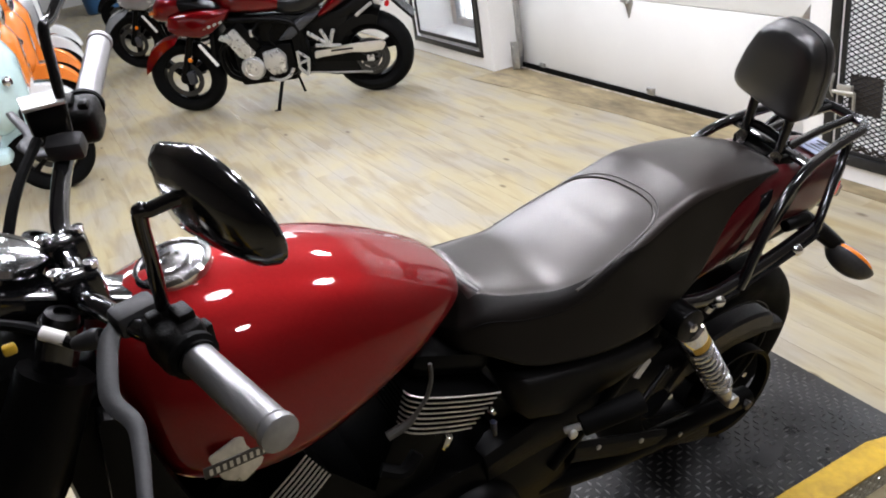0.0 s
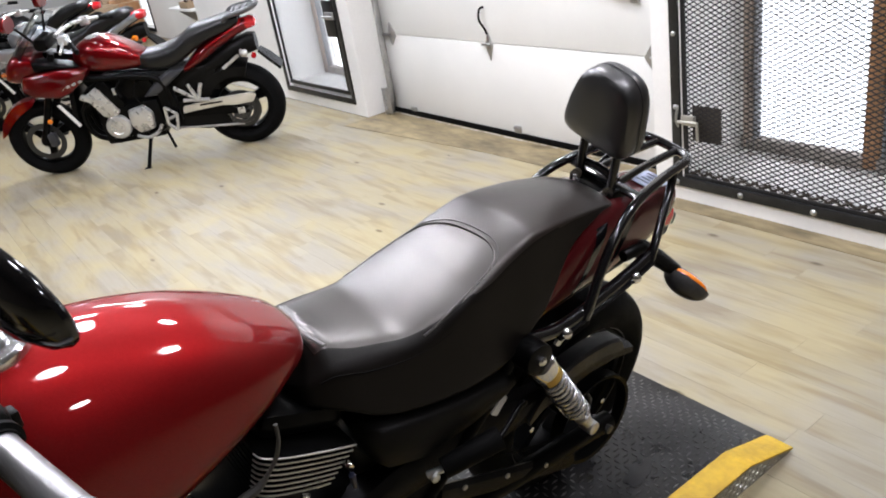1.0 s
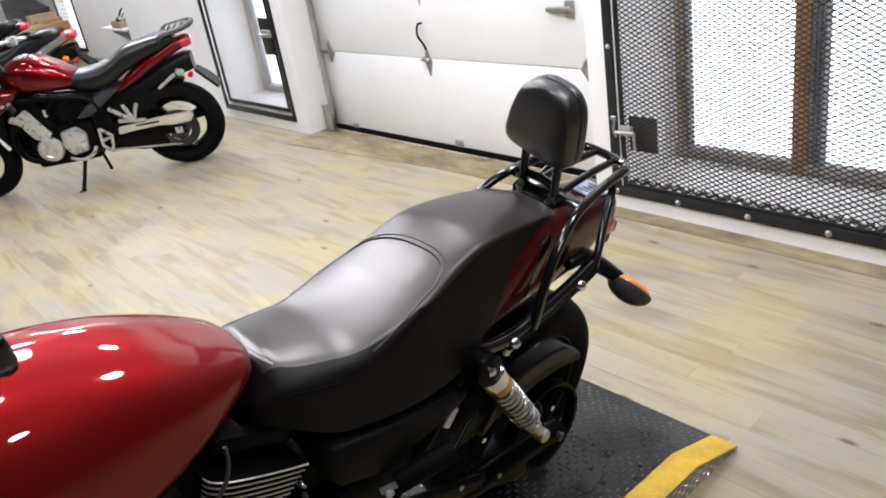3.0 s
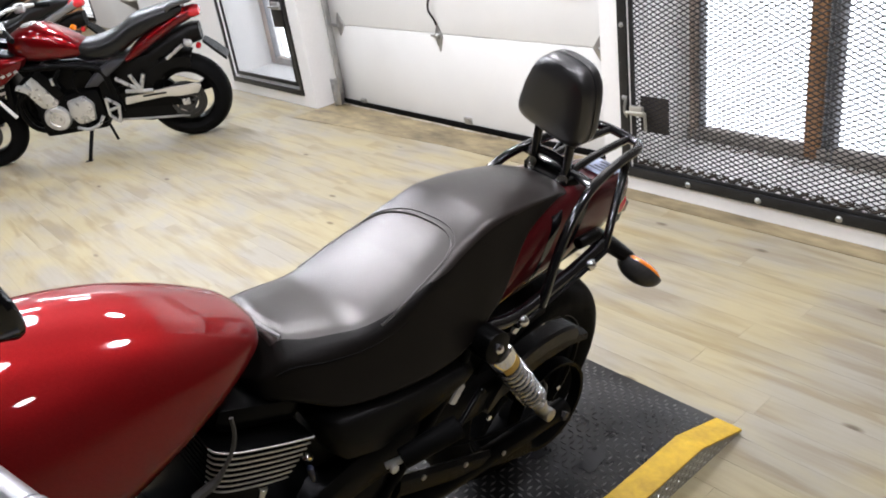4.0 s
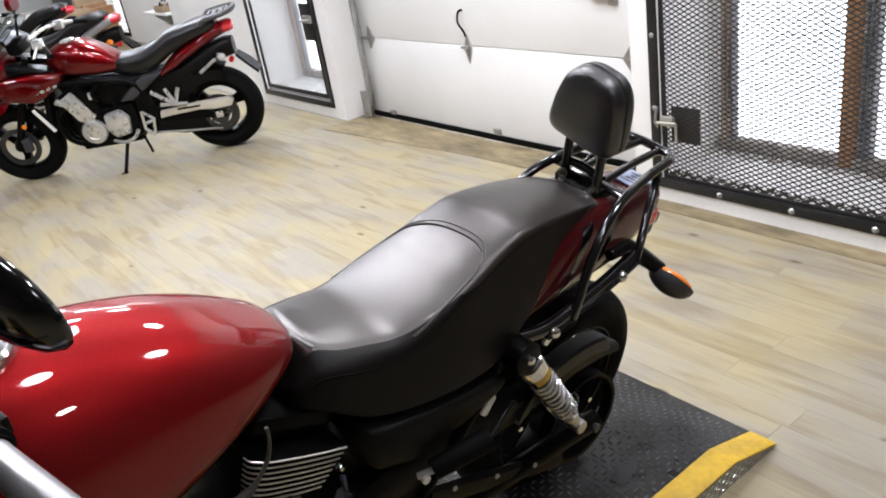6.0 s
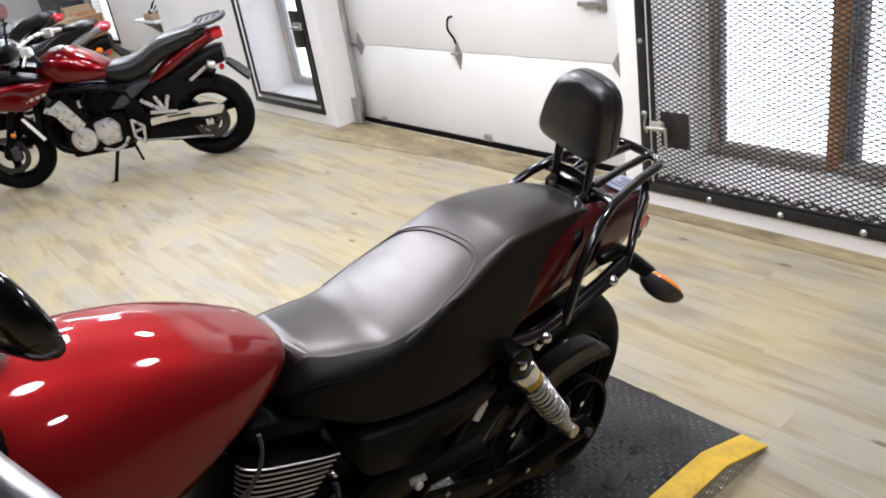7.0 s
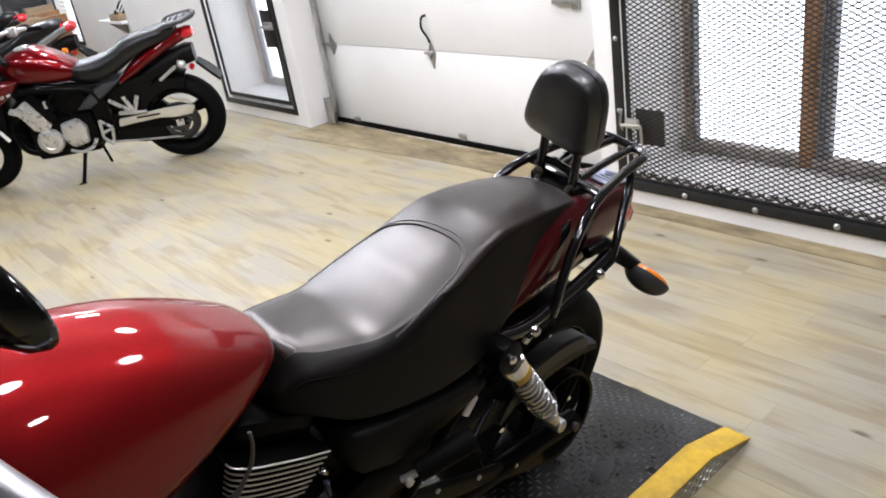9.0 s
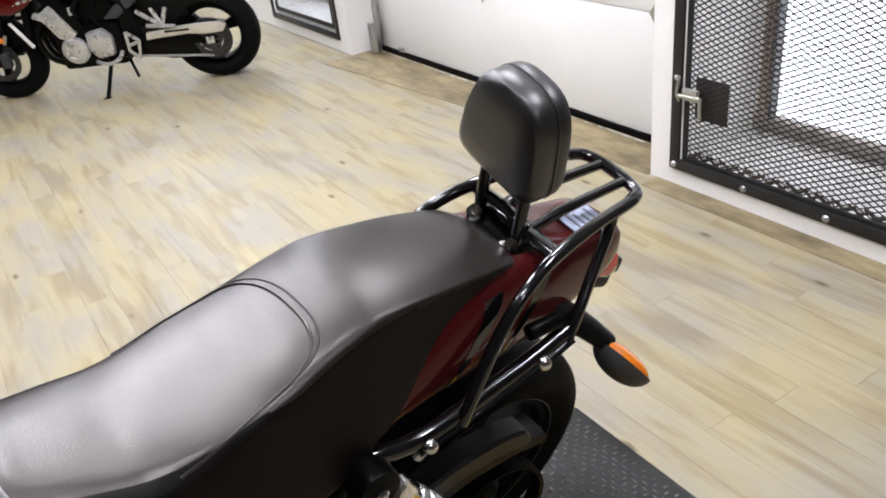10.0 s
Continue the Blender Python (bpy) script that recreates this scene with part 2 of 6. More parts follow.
def metallic_red(name, deep, bright, flake=900.0, metal=0.55, haze=0.0, rough=0.46, smear=0.055, gloss=1.31):
    """Red paint with fine flakes under a clear coat."""
    m = bpy.data.materials.new(name)
    m.use_nodes = True
    N, L = m.node_tree.nodes, m.node_tree.links
    bs = N["Principled BSDF"]
    tc, nz, n2, rp = N.new("ShaderNodeTexCoord"), N.new("ShaderNodeTexNoise"), N.new("ShaderNodeTexNoise"), N.new("ShaderNodeValToRGB")
    nz.inputs["Scale"].default_value = flake
    n2.inputs["Scale"].default_value = 12.0
    L.new(tc.outputs["Object"], nz.inputs["Vector"])
    L.new(tc.outputs["Object"], n2.inputs["Vector"])
    rp.color_ramp.elements[0].position, rp.color_ramp.elements[0].color = 0.35, (*deep, 1)
    rp.color_ramp.elements[1].position, rp.color_ramp.elements[1].color = 0.7, (*bright, 1)
    L.new(nz.outputs["Fac"], rp.inputs["Fac"])
    L.new(rp.outputs["Color"], bs.inputs["Base Color"])
    bs.inputs["Metallic"].default_value = metal
    bs.inputs["Specular IOR Level"].default_value = haze
    bs.inputs["Roughness"].default_value = rough
    bs.inputs["Coat Weight"].default_value = 0.95
    bs.inputs["Coat IOR"].default_value = gloss
    mr = N.new("ShaderNodeMapRange")
    mr.inputs["From Min"].default_value, mr.inputs["From Max"].default_value = 0.36, 0.68
    mr.inputs["To Min"].default_value, mr.inputs["To Max"].default_value = 0.015, smear
    L.new(n2.outputs["Fac"], mr.inputs["Value"])
    L.new(mr.outputs[0], bs.inputs["Coat Roughness"])
    return m


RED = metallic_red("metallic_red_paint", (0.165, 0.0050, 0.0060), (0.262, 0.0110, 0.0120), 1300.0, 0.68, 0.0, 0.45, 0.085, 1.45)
RED2 = metallic_red("bright_red_paint", (0.100, 0.001, 0.002), (0.165, 0.002, 0.004), 500, 0.72, 0.0, 0.34, 0.055, 1.45)
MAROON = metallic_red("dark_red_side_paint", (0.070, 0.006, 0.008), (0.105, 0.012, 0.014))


def plank_material():
    """Pale oak-look vinyl: streaks along the board, grey and tan patches, a few knots."""
    m = bpy.data.materials.new("oak_vinyl_plank")
    m.use_nodes = True
    N, L = m.node_tree.nodes, m.node_tree.links
    bs = N["Principled BSDF"]
    tc, oi = N.new("ShaderNodeTexCoord"), N.new("ShaderNodeObjectInfo")
    off = N.new("ShaderNodeVectorMath")
    off.operation = "MULTIPLY_ADD"
    L.new(oi.outputs["Random"], off.inputs[0])
    off.inputs[1].default_value = (17.3, 41.7, 9.1)
    L.new(tc.outputs["Object"], off.inputs[2])

    geo = N.new("ShaderNodeNewGeometry")

    def noise_at(scale, stretch, detail=4.0, bend=0.0, source=None):
        mp, nz = N.new("ShaderNodeMapping"), N.new("ShaderNodeTexNoise")
        mp.inputs["Scale"].default_value = stretch
        L.new(source or off.outputs[0], mp.inputs["Vector"])
        L.new(mp.outputs["Vector"], nz.inputs["Vector"])
        nz.inputs["Scale"].default_value, nz.inputs["Detail"].default_value = scale, detail
        nz.inputs["Distortion"].default_value = bend
        return nz.outputs["Fac"]

    patch, streak, grain = noise_at(5.0, (1, 0.42, 1), 6.0, 0.5, geo.outputs["Position"]), noise_at(15.0, (1, 0.13, 1), 7.0, 0.5), noise_at(110.0, (1, 0.06, 1))
    r1 = N.new("ShaderNodeValToRGB")
    for i, (p, c) in enumerate(((0.36, (0.338, 0.288, 0.168)), (0.50, (0.314, 0.276, 0.186)), (0.62, (0.286, 0.260, 0.204)))):
        e = r1.color_ramp.elements[i] if i < 2 else r1.color_ramp.elements.new(p)
        e.position, e.color = p, (*c, 1)
    L.new(patch, r1.inputs["Fac"])
    r2 = N.new("ShaderNodeValToRGB")
    r2.color_ramp.elements[0].position, r2.color_ramp.elements[0].color = 0.35, (0.77, 0.72, 0.65, 1)
    r2.color_ramp.elements[1].position, r2.color_ramp.elements[1].color = 0.52, (1.0, 1.0, 1.0, 1)
    L.new(streak, r2.inputs["Fac"])
    r3 = N.new("ShaderNodeValToRGB")
    r3.color_ramp.elements[0].position, r3.color_ramp.elements[0].color = 0.35, (0.95, 0.94, 0.92, 1)
    r3.color_ramp.elements[1].position, r3.color_ramp.elements[1].color = 0.60, (1.0, 1.0, 1.0, 1)
    L.new(grain, r3.inputs["Fac"])
    # dark knots and short cracks
    mpk, vk, rk = N.new("ShaderNodeMapping"), N.new("ShaderNodeTexVoronoi"), N.new("ShaderNodeValToRGB")
    mpk.inputs["Scale"].default_value = (1, 0.42, 1)
    L.new(off.outputs[0], mpk.inputs["Vector"])
    L.new(mpk.outputs["Vector"], vk.inputs["Vector"])
    vk.inputs["Scale"].default_value = 5.5
    rk.color_ramp.elements[0].position, rk.color_ramp.elements[0].color = 0.03, (0.40, 0.35, 0.29, 1)
    rk.color_ramp.elements[1].position, rk.color_ramp.elements[1].color = 0.085, (1, 1, 1, 1)
    L.new(vk.outputs["Distance"], rk.inputs["Fac"])
    out = r1.outputs["Color"]
    for r in (r2, r3, rk):
        mx = N.new("ShaderNodeMix")
        mx.data_type, mx.blend_type = "RGBA", "MULTIPLY"
        mx.inputs["Factor"].default_value = 1.0
        L.new(out, mx.inputs["A"])
        L.new(r.outputs["Color"], mx.inputs["B"])
        out = mx.outputs["Result"]
    hv, mr = N.new("ShaderNodeHueSaturation"), N.new("ShaderNodeMapRange")
    mr.inputs["To Min"].default_value, mr.inputs["To Max"].default_value = 0.965, 1.03
    L.new(oi.outputs["Random"], mr.inputs["Value"])
    L.new(mr.outputs[0], hv.inputs["Value"])
    L.new(out, hv.inputs["Color"])
    L.new(hv.outputs["Color"], bs.inputs["Base Color"])
    rr = N.new("ShaderNodeMapRange")
    rr.inputs["To Min"].default_value, rr.inputs["To Max"].default_value = 0.40, 0.60
    bs.inputs["Specular IOR Level"].default_value = 0.38
    L.new(streak, rr.inputs["Value"])
    L.new(rr.outputs[0], bs.inputs["Roughness"])
    bp = N.new("ShaderNodeBump")
    bp.inputs["Strength"].default_value, bp.inputs["Distance"].default_value = 0.25, 0.001
    L.new(grain, bp.inputs["Height"])
    L.new(bp.outputs["Normal"], bs.inputs["Normal"])
    return m


PLANK = plank_material()
OLDPLANK = mat("worn_tan_planks", (0.125, 0.092, 0.042), 0.5, var=0.35, scale=9, fine=34, stretch=(1, 0.35, 1), bump=0.06, rand=0.1, col2=(0.225, 0.180, 0.100))

# ---- the room ----
XW, XD = 2.875, 3.12          # face of the outer wall, face of the garage door
XO = 3.40                     # outer side of that wall
X0, Y0, Y1 = -4.6, -4.0, 16.0  # the other walls


def structure(name, bm, material, label, category, smooth=False):
    return tagged(obj_from(name, bm, material, None, smooth), label, category, "", "structure")


def slab(name, lo, hi, material, label, category):
    bm = bm_new()
    box(bm, [(a + b) / 2 for a, b in zip(lo, hi)], [b - a for a, b in zip(lo, hi)])
    return structure(name, bm, material, label, category)


floor = slab("floor", (X0, Y0, -0.12), (XO, Y1, -0.006), mat("floor_joints", (0.26, 0.225, 0.155), 0.7), "floor of pale oak-look vinyl planks with streaky grain", "floor")
slab("ceiling", (X0, Y0, CEIL), (XO, Y1, CEIL + 0.15), CEILING, "plain ceiling out of view, dark to cut fill light", "ceiling")
slab("wall_west", (X0 - 0.2, Y0, 0), (X0, Y1, CEIL), DARKWALL, "plain wall out of view, dark to cut fill light", "wall")
slab("wall_south", (X0, Y0 - 0.2, 0), (XO, Y0, CEIL), DARKWALL, "plain wall behind the camera, dark to cut fill light", "wall")
slab("wall_north", (X0, Y1, 0), (4.4, Y1 + 0.2, CEIL), WALL, "plain white painted wall", "wall")

# Unseen stretch, dark so that no white wall reflects in the tank.
slab("wall_southeast", (XW, Y0, 0), (XO, 0.78, CEIL), DARKWALL, "plain wall out of view, dark to keep white off the tank", "wall")
GATE = (0.93, 2.155, 0.108, 2.2)   # barred window nearest the camera: y0, y1, z0, z1
DOORO = (2.315, 5.07, 0.0, 2.45)
XL = 2.92                     # face of that wall past the garage door
WIN = (5.25, 6.33, 0.105, 2.05)
YN = 8.17                          # where the outer wall steps back
bm = bm_new()


def wall_block(y0, y1, z0, z1, x0=XW):
    box(bm, ((x0 + XO) / 2, (y0 + y1) / 2, (z0 + z1) / 2), (XO - x0, y1 - y0, z1 - z0))


wall_block(0.78, GATE[0], 0, CEIL)
wall_block(GATE[0], GATE[1], 0, GATE[2])
wall_block(GATE[0], GATE[1], GATE[3], CEIL)
wall_block(GATE[1], DOORO[0], 0, CEIL)
wall_block(DOORO[0], DOORO[1], DOORO[3], CEIL)
wall_block(DOORO[1], WIN[0], 0, CEIL, XL)
wall_block(WIN[0], WIN[1], 0, WIN[2], XL)
wall_block(WIN[0], WIN[1], WIN[3], CEIL, XL)
wall_block(WIN[1], YN, 0, CEIL, XL)
structure("wall_east", bm, WALL, "white painted outer wall with a garage door and two barred windows", "wall")

# the alcove past the end of that wall
FARW = (12.85, 13.75, 0.10, 2.0)
bm = bm_new()
for y0, y1, z0, z1 in ((YN, FARW[0], 0, CEIL), (FARW[1], Y1, 0, CEIL), (FARW[0], FARW[1], 0, FARW[2]), (FARW[0], FARW[1], FARW[3], CEIL)):
    box(bm, (3.925, (y0 + y1) / 2, (z0 + z1) / 2), (0.15, y1 - y0, z1 - z0))
structure("wall_alcove", bm, WALL, "white painted wall at the back of an alcove", "wall")
slab("wall_alcove_side", (XO, YN - 0.15, 0), (4.0, YN, CEIL), WALL, "white painted side of an alcove", "wall")
slab("ceiling_alcove", (XO, YN, CEIL), (4.0, Y1, CEIL + 0.15), CEILING, "plain alcove ceiling out of view, in the same dark tone", "ceiling")
slab("floor_alcove", (XO, YN, -0.12), (4.0, Y1, -0.004), OLDPLANK, "plank floor of the alcove", "floor")

# threshold of older boards in the door's recess
bm = bm_new()
prism(bm, [(2.70, 5.06), (2.84, 3.55), (2.862, 2.32), (3.14, 2.32), (3.14, 5.06)], "z", -0.004, 0.003)
structure("threshold", bm, OLDPLANK, "worn tan plank threshold in front of the garage door", "threshold")
bm = bm_new()
box(bm, (2.824, -0.86, 0.0005), (0.098, 6.27, 0.005), 0.001)
structure("edge_plank", bm, OLDPLANK, "narrow darker brown strip along the foot of the wall", "plank")

# daylight outside
bm = bm_new()
box(bm, (4.4, 7.0, 1.2), (0.02, 17.0, 5.0))
structure("backdrop", bm, glow("overcast_daylight", (0.88, 0.92, 1.0), 1.05), "bright white overcast daylight outside the windows", "backdrop")

# ---- garage door ----
garage = thing("garage_door", pose(0, 0, 0), "closed white sectional garage door with black rubber bottom seal", "garage door", kind="structure")
H = 0.555
for k in range(4):
    bm = bm_new()
    z0 = 0.03 + k * H
    box(bm, (XD + 0.025, (DOORO[0] + DOORO[1]) / 2, z0 + H / 2), (0.05, DOORO[1] - DOORO[0] - 0.02, H - 0.004), 0.004)
    part("panel", bm, DOOR, garage)
bm = bm_new()
box(bm, (XD + 0.012, (DOORO[0] + DOORO[1]) / 2, 0.022), (0.05, DOORO[1] - DOORO[0] - 0.14, 0.036), 0.008)
part("bottom_seal", bm, RUBBER, garage, "black rubber bottom seal")
bm = bm_new()
rnd = random.Random(21)
y = DOORO[0] + 0.25
while y < DOORO[1] - 0.12:
    ln = rnd.uniform(0.03, 0.22)
    box(bm, (XD - 0.022 + rnd.uniform(-0.004, 0.004), y + ln / 2, 0.0035), (rnd.uniform(0.004, 0.013), ln, 0.003), 0.0008, Euler((0, 0, radians(rnd.uniform(-1.5, 1.5)))).to_matrix())
    y += ln + rnd.uniform(0.0, 0.05)
part("light_strip", bm, mat("chipped_sill_paint", (0.52, 0.49, 0.43), 0.7, var=0.4, scale=30), garage, "chipped pale paint along the sill")
# pull handle with its pointed plate
bm = bm_new()
tube(bm, [(XD - 0.004, 3.775, 0.80), (XD - 0.03, 3.785, 0.79), (XD - 0.038, 3.79, 0.73), (XD - 0.02, 3.77, 0.675), (XD - 0.012, 3.765, 0.64)], 0.007)
part("handle", bm, SATIN, garage, "dark curved lift handle")
bm = bm_new()
prism(bm, [(3.765, 0.475), (3.80, 0.57), (3.765, 0.655), (3.73, 0.57)], "x", XD - 0.008, XD, 0.002)
part("lock_plate", bm, STEEL, garage, "pointed galvanised lock plate")
bm = bm_new()
rod(bm, (XD - 0.03, 3.765, 0.575), (XD, 3.765, 0.575), 0.014, bevel=0.003)
box(bm, (XD - 0.022, 3.785, 0.578), (0.02, 0.05, 0.014), 0.003)
part("lock_knob", bm, STEEL, garage, "small steel lock handle")
bm = bm_new()
prism(bm, [(3.765, 0.90), (3.785, 0.97), (3.765, 1.03), (3.745, 0.97)], "x", XD - 0.006, XD, 0.002)
part("bracket_plate", bm, STEEL, garage)


def hinge_at(y, z):
    b = bm_new()
    box(b, (XD - 0.006, y, z), (0.010, 0.06, 0.045), 0.002)
    box(b, (XD - 0.016, y, z + 0.012), (0.014, 0.05, 0.018), 0.003)
    return part("sill_bracket", b, STEEL, garage, "small galvanised bracket")


hinge_at(3.585, 0.062)
hinge_at(4.72, 0.045)


def roller_at(y, z, s):
    b = bm_new()
    prism(b, [(y, z - 0.075), (y - s * 0.06, z), (y, z + 0.085), (y + s * 0.03, z)], "x", XD - 0.012, XD, 0.002)
    rod(b, (XD - 0.02, y - s * 0.01, z), (XD - 0.02, y + s * 0.10, z), 0.011)
    return part("roller_hinge", b, STEEL, garage, "galvanised roller hinge")


for zz in (0.585, 1.14, 1.7):
    roller_at(4.86, zz, 1)
    roller_at(2.50, zz, -1)
bm = bm_new()
box(bm, (XD - 0.02, 2.66, 0.885), (0.03, 0.16, 0.024), 0.006)
box(bm, (XD - 0.01, 2.60, 0.885), (0.02, 0.05, 0.08), 0.004)
part("slide_bolt", bm, STEEL, garage, "steel slide bolt")


def track(y, s):
    t = bm_new()
    box(t, (XD - 0.055, y, 1.25), (0.006, 0.055, 2.3), 0.002)
    box(t, (XD - 0.030, y + s * 0.028, 1.25), (0.05, 0.005, 2.3), 0.002)
    box(t, (XD - 0.068, y - s * 0.026, 1.25), (0.026, 0.005, 2.3), 0.002)
    ob = part("track", t, STEEL, garage, "galvanised vertical roller track")
    t = bm_new()
    box(t, (XD - 0.045, y + s * 0.05, 0.10), (0.10, 0.010, 0.20), 0.002)
    box(t, (XD - 0.085, y + s * 0.02, 0.11), (0.006, 0.10, 0.19), 0.002)
    for dz in (0.05, 0.11, 0.17):
        rod(t, (XD - 0.10, y + s * 0.03, dz), (XD - 0.085, y + s * 0.03, dz), 0.010, seg=6)
    part("track_foot", t, STEEL, garage, "bolted galvanised angle bracket")
    return ob


track(4.93, 1)
track(2.40, -1)


# ---- barred windows ----
def expanded_mesh(y0, y1, z0, z1, x, w, h, r):
    """Two families of slanting strands, clipped to the opening."""
    b = bm_new()
    k = h / w
    n0, n1 = int((y0 * k - z1) / h) - 2, int((y1 * k - z0) / h) + 2
    for s in (1, -1):
        a, c = (n0, n1) if s == 1 else (int((y0 * k + z0) / h) - 1, int((y1 * k + z1) / h) + 1)
        for i in range(a, c + 1):
            # z = s * (k * y - i * h)
            ends = []
            for y in (y0, y1):
                z = s * (k * y - i * h)
                if z0 <= z <= z1:
                    ends.append((y, z))
            for z in (z0, z1):
                y = (s * z + i * h) / k
                if y0 < y < y1:
                    ends.append((y, z))
            if len(ends) >= 2:
                p, q = V((x + s * 0.0012, *ends[0])), V((x + s * 0.0012, *ends[1]))
                if (q - p).length > 0.01:
                    d = (q - p).normalized()
                    e = V((0, -d.z, d.y))
                    ring = [V((0.55 * r, 0, 0)), e * r, V((-0.55 * r, 0, 0)), -e * r]
                    A, B = [b.verts.new(p + o) for o in ring], [b.verts.new(q + o) for o in ring]
                    for j in range(4):
                        b.faces.new((A[j], A[(j + 1) % 4], B[(j + 1) % 4], B[j]))
    return b


def frame_bars(win, name, y0, y1, z0, z1, x, bar, thick, material, label=""):
    for cy, cz, sy, sz in (((y0 + y1) / 2, z0 + bar / 2, y1 - y0, bar), ((y0 + y1) / 2, z1 - bar / 2, y1 - y0, bar), (y0 + bar / 2, (z0 + z1) / 2, bar, z1 - z0 - 2 * bar), (y1 - bar / 2, (z0 + z1) / 2, bar, z1 - z0 - 2 * bar)):
        b = bm_new()
        box(b, (x, cy, cz), (thick, sy, sz), 0.002)
        part(name, b, material, win, label)


win1 = thing("window_1", pose(0, 0, 0), "tall window with brown wooden mullion behind a black expanded-metal security gate", "window", kind="structure")
frame_bars(win1, "gate_frame", 0.88, 2.207, 0.072, 2.25, XW - 0.006, 0.046, 0.012, DSTEEL, "dark steel angle frame")
frame_bars(win1, "gate_leaf", 0.930, 2.157, 0.110, 2.20, XW + 0.008, 0.022, 0.012, DSTEEL, "dark steel gate bars")
part("expanded_metal", expanded_mesh(0.94, 2.145, 0.115, 2.17, XW + 0.020, 0.042, 0.0215, 0.0027), MESHM, win1, "black expanded-metal mesh", smooth=False)
part("mesh_edge", expanded_mesh(0.955, 2.13, 0.118, 0.158, XW + 0.013, 0.058, 0.030, 0.0052), mat("rusty_mesh_edge", (0.030, 0.022, 0.014), 0.6, 0.2, var=0.5, scale=30), win1, "rusty brown selvage of the mesh along the sill", smooth=False)
for i in range(4):
    b = bm_new()
    lathe(b, [(0.014, 0), (0.013, 0.004), (0.007, 0.009), (0.001, 0.010)], (XW - 0.012, 2.184 - i * 0.333, 0.092), (-1, 0, 0), 12)
    part("bolt", b, STEEL, win1, "round-headed steel bolt")
for z in (0.45, 0.775, 1.10):
    b = bm_new()
    lathe(b, [(0.012, 0), (0.011, 0.004), (0.006, 0.008), (0.001, 0.009)], (XW - 0.012, 2.184, z), (-1, 0, 0), 12)
    part("bolt", b, STEEL, win1, "round-headed steel bolt")
b = bm_new()
box(b, (XW + 0.027, 2.047, 0.372), (0.006, 0.15, 0.165), 0.002)
part("latch_plate", b, mat("brown_latch_plate", (0.055, 0.045, 0.038), 0.6, 0.3, var=0.4), win1, "dark brown latch plate")
b = bm_new()
box(b, (XW - 0.012, 2.115, 0.395), (0.02, 0.07, 0.045), 0.004)
rod(b, (XW - 0.02, 2.165, 0.385), (XW - 0.02, 2.065, 0.39), 0.008)
rod(b, (XW - 0.02, 2.065, 0.392), (XW - 0.02, 2.062, 0.31), 0.007)
part("latch", b, mat("worn_zinc_latch", (0.42, 0.41, 0.36), 0.4, 0.6, var=0.2), win1, "worn zinc slide latch")
b = bm_new()
tube(b, [(XW - 0.008, 2.17, 0.36), (XW - 0.02, 2.175, 0.39), (XW - 0.014, 2.172, 0.44), (XW - 0.006, 2.168, 0.46)], 0.006)
part("latch_hook", b, STEEL, win1)


def window_recess(win, o, xw, sill, posts):
    y0, y1, z0, z1 = o
    b = bm_new()
    box(b, ((XL + 0.03 + XO + 0.04) / 2, (y0 + y1) / 2, (z0 + sill) / 2), (XO + 0.04 - XL - 0.03, y1 - y0, sill - z0 - 0.004), 0.004)
    part("window_sill", b, mat("chalky_white_sill", (0.66, 0.66, 0.64), 0.8, var=0.18, scale=20, bump=0.2), win, "chalky white sill with crumbs of plaster")
    fr = mat("weathered_grey_frame", (0.30, 0.27, 0.24), 0.6, var=0.35, scale=18)
    for cy, wy, m in posts:
        b = bm_new()
        box(b, (xw, cy, (sill + z1) / 2), (0.05, wy, z1 - sill - 0.01), 0.004)
        part("mullion" if m is BROWN else "frame_post", b, m, win, "brown varnished wooden mullion" if m is BROWN else "")
    for z in (sill + 0.03, z1 - 0.03):
        b = bm_new()
        box(b, (xw + 0.005, (y0 + y1) / 2, z), (0.06, y1 - y0 - 0.01, 0.06), 0.006)
        part("frame_rail", b, fr, win)
    b = bm_new()
    box(b, (xw + 0.012, (y0 + y1) / 2, (sill + z1) / 2), (0.005, y1 - y0 - 0.02, z1 - sill))
    p = part("pane", b, glass("window_pane"), win, "clear glass pane")
    p.visible_shadow = False


GREYF = mat("grey_window_channel", (0.22, 0.22, 0.23), 0.5, 0.3, var=0.3)
PALEF = mat("pale_worn_frame", (0.45, 0.36, 0.29), 0.6, var=0.3, scale=20, stretch=(1, 1, 0.15))
window_recess(win1, GATE, 3.32, 0.122, [(2.075, 0.014, GREYF), (2.10, 0.012, PALEF), (2.125, 0.022, PALEF), (1.525, 0.066, BROWN), (1.474, 0.010, GREYF), (1.456, 0.010, GREYF), (1.432, 0.018, GREYF), (1.04, 0.07, BROWN)])
# crumbs and dirt on the sill
rnd = random.Random(5)
b = bm_new()
for i in range(150):
    y = rnd.uniform(0.96, 2.1)
    x = 3.285 - abs(rnd.gauss(0, 0.03))
    r = rnd.uniform(0.003, 0.012)
    bmesh.ops.create_icosphere(b, subdivisions=1, radius=r, matrix=Matrix.Translation((x, y, 0.120 + r * 0.2)) @ Matrix.Diagonal((1, rnd.uniform(1, 2), rnd.uniform(0.3, 0.6), 1)))
tagged(obj_from("plaster_crumbs", b, mat("plaster_crumbs", (0.32, 0.29, 0.26), 0.9, var=0.5, scale=40), None, False), "grey and tan crumbs of plaster on the window sill", "debris", "", "stuff")

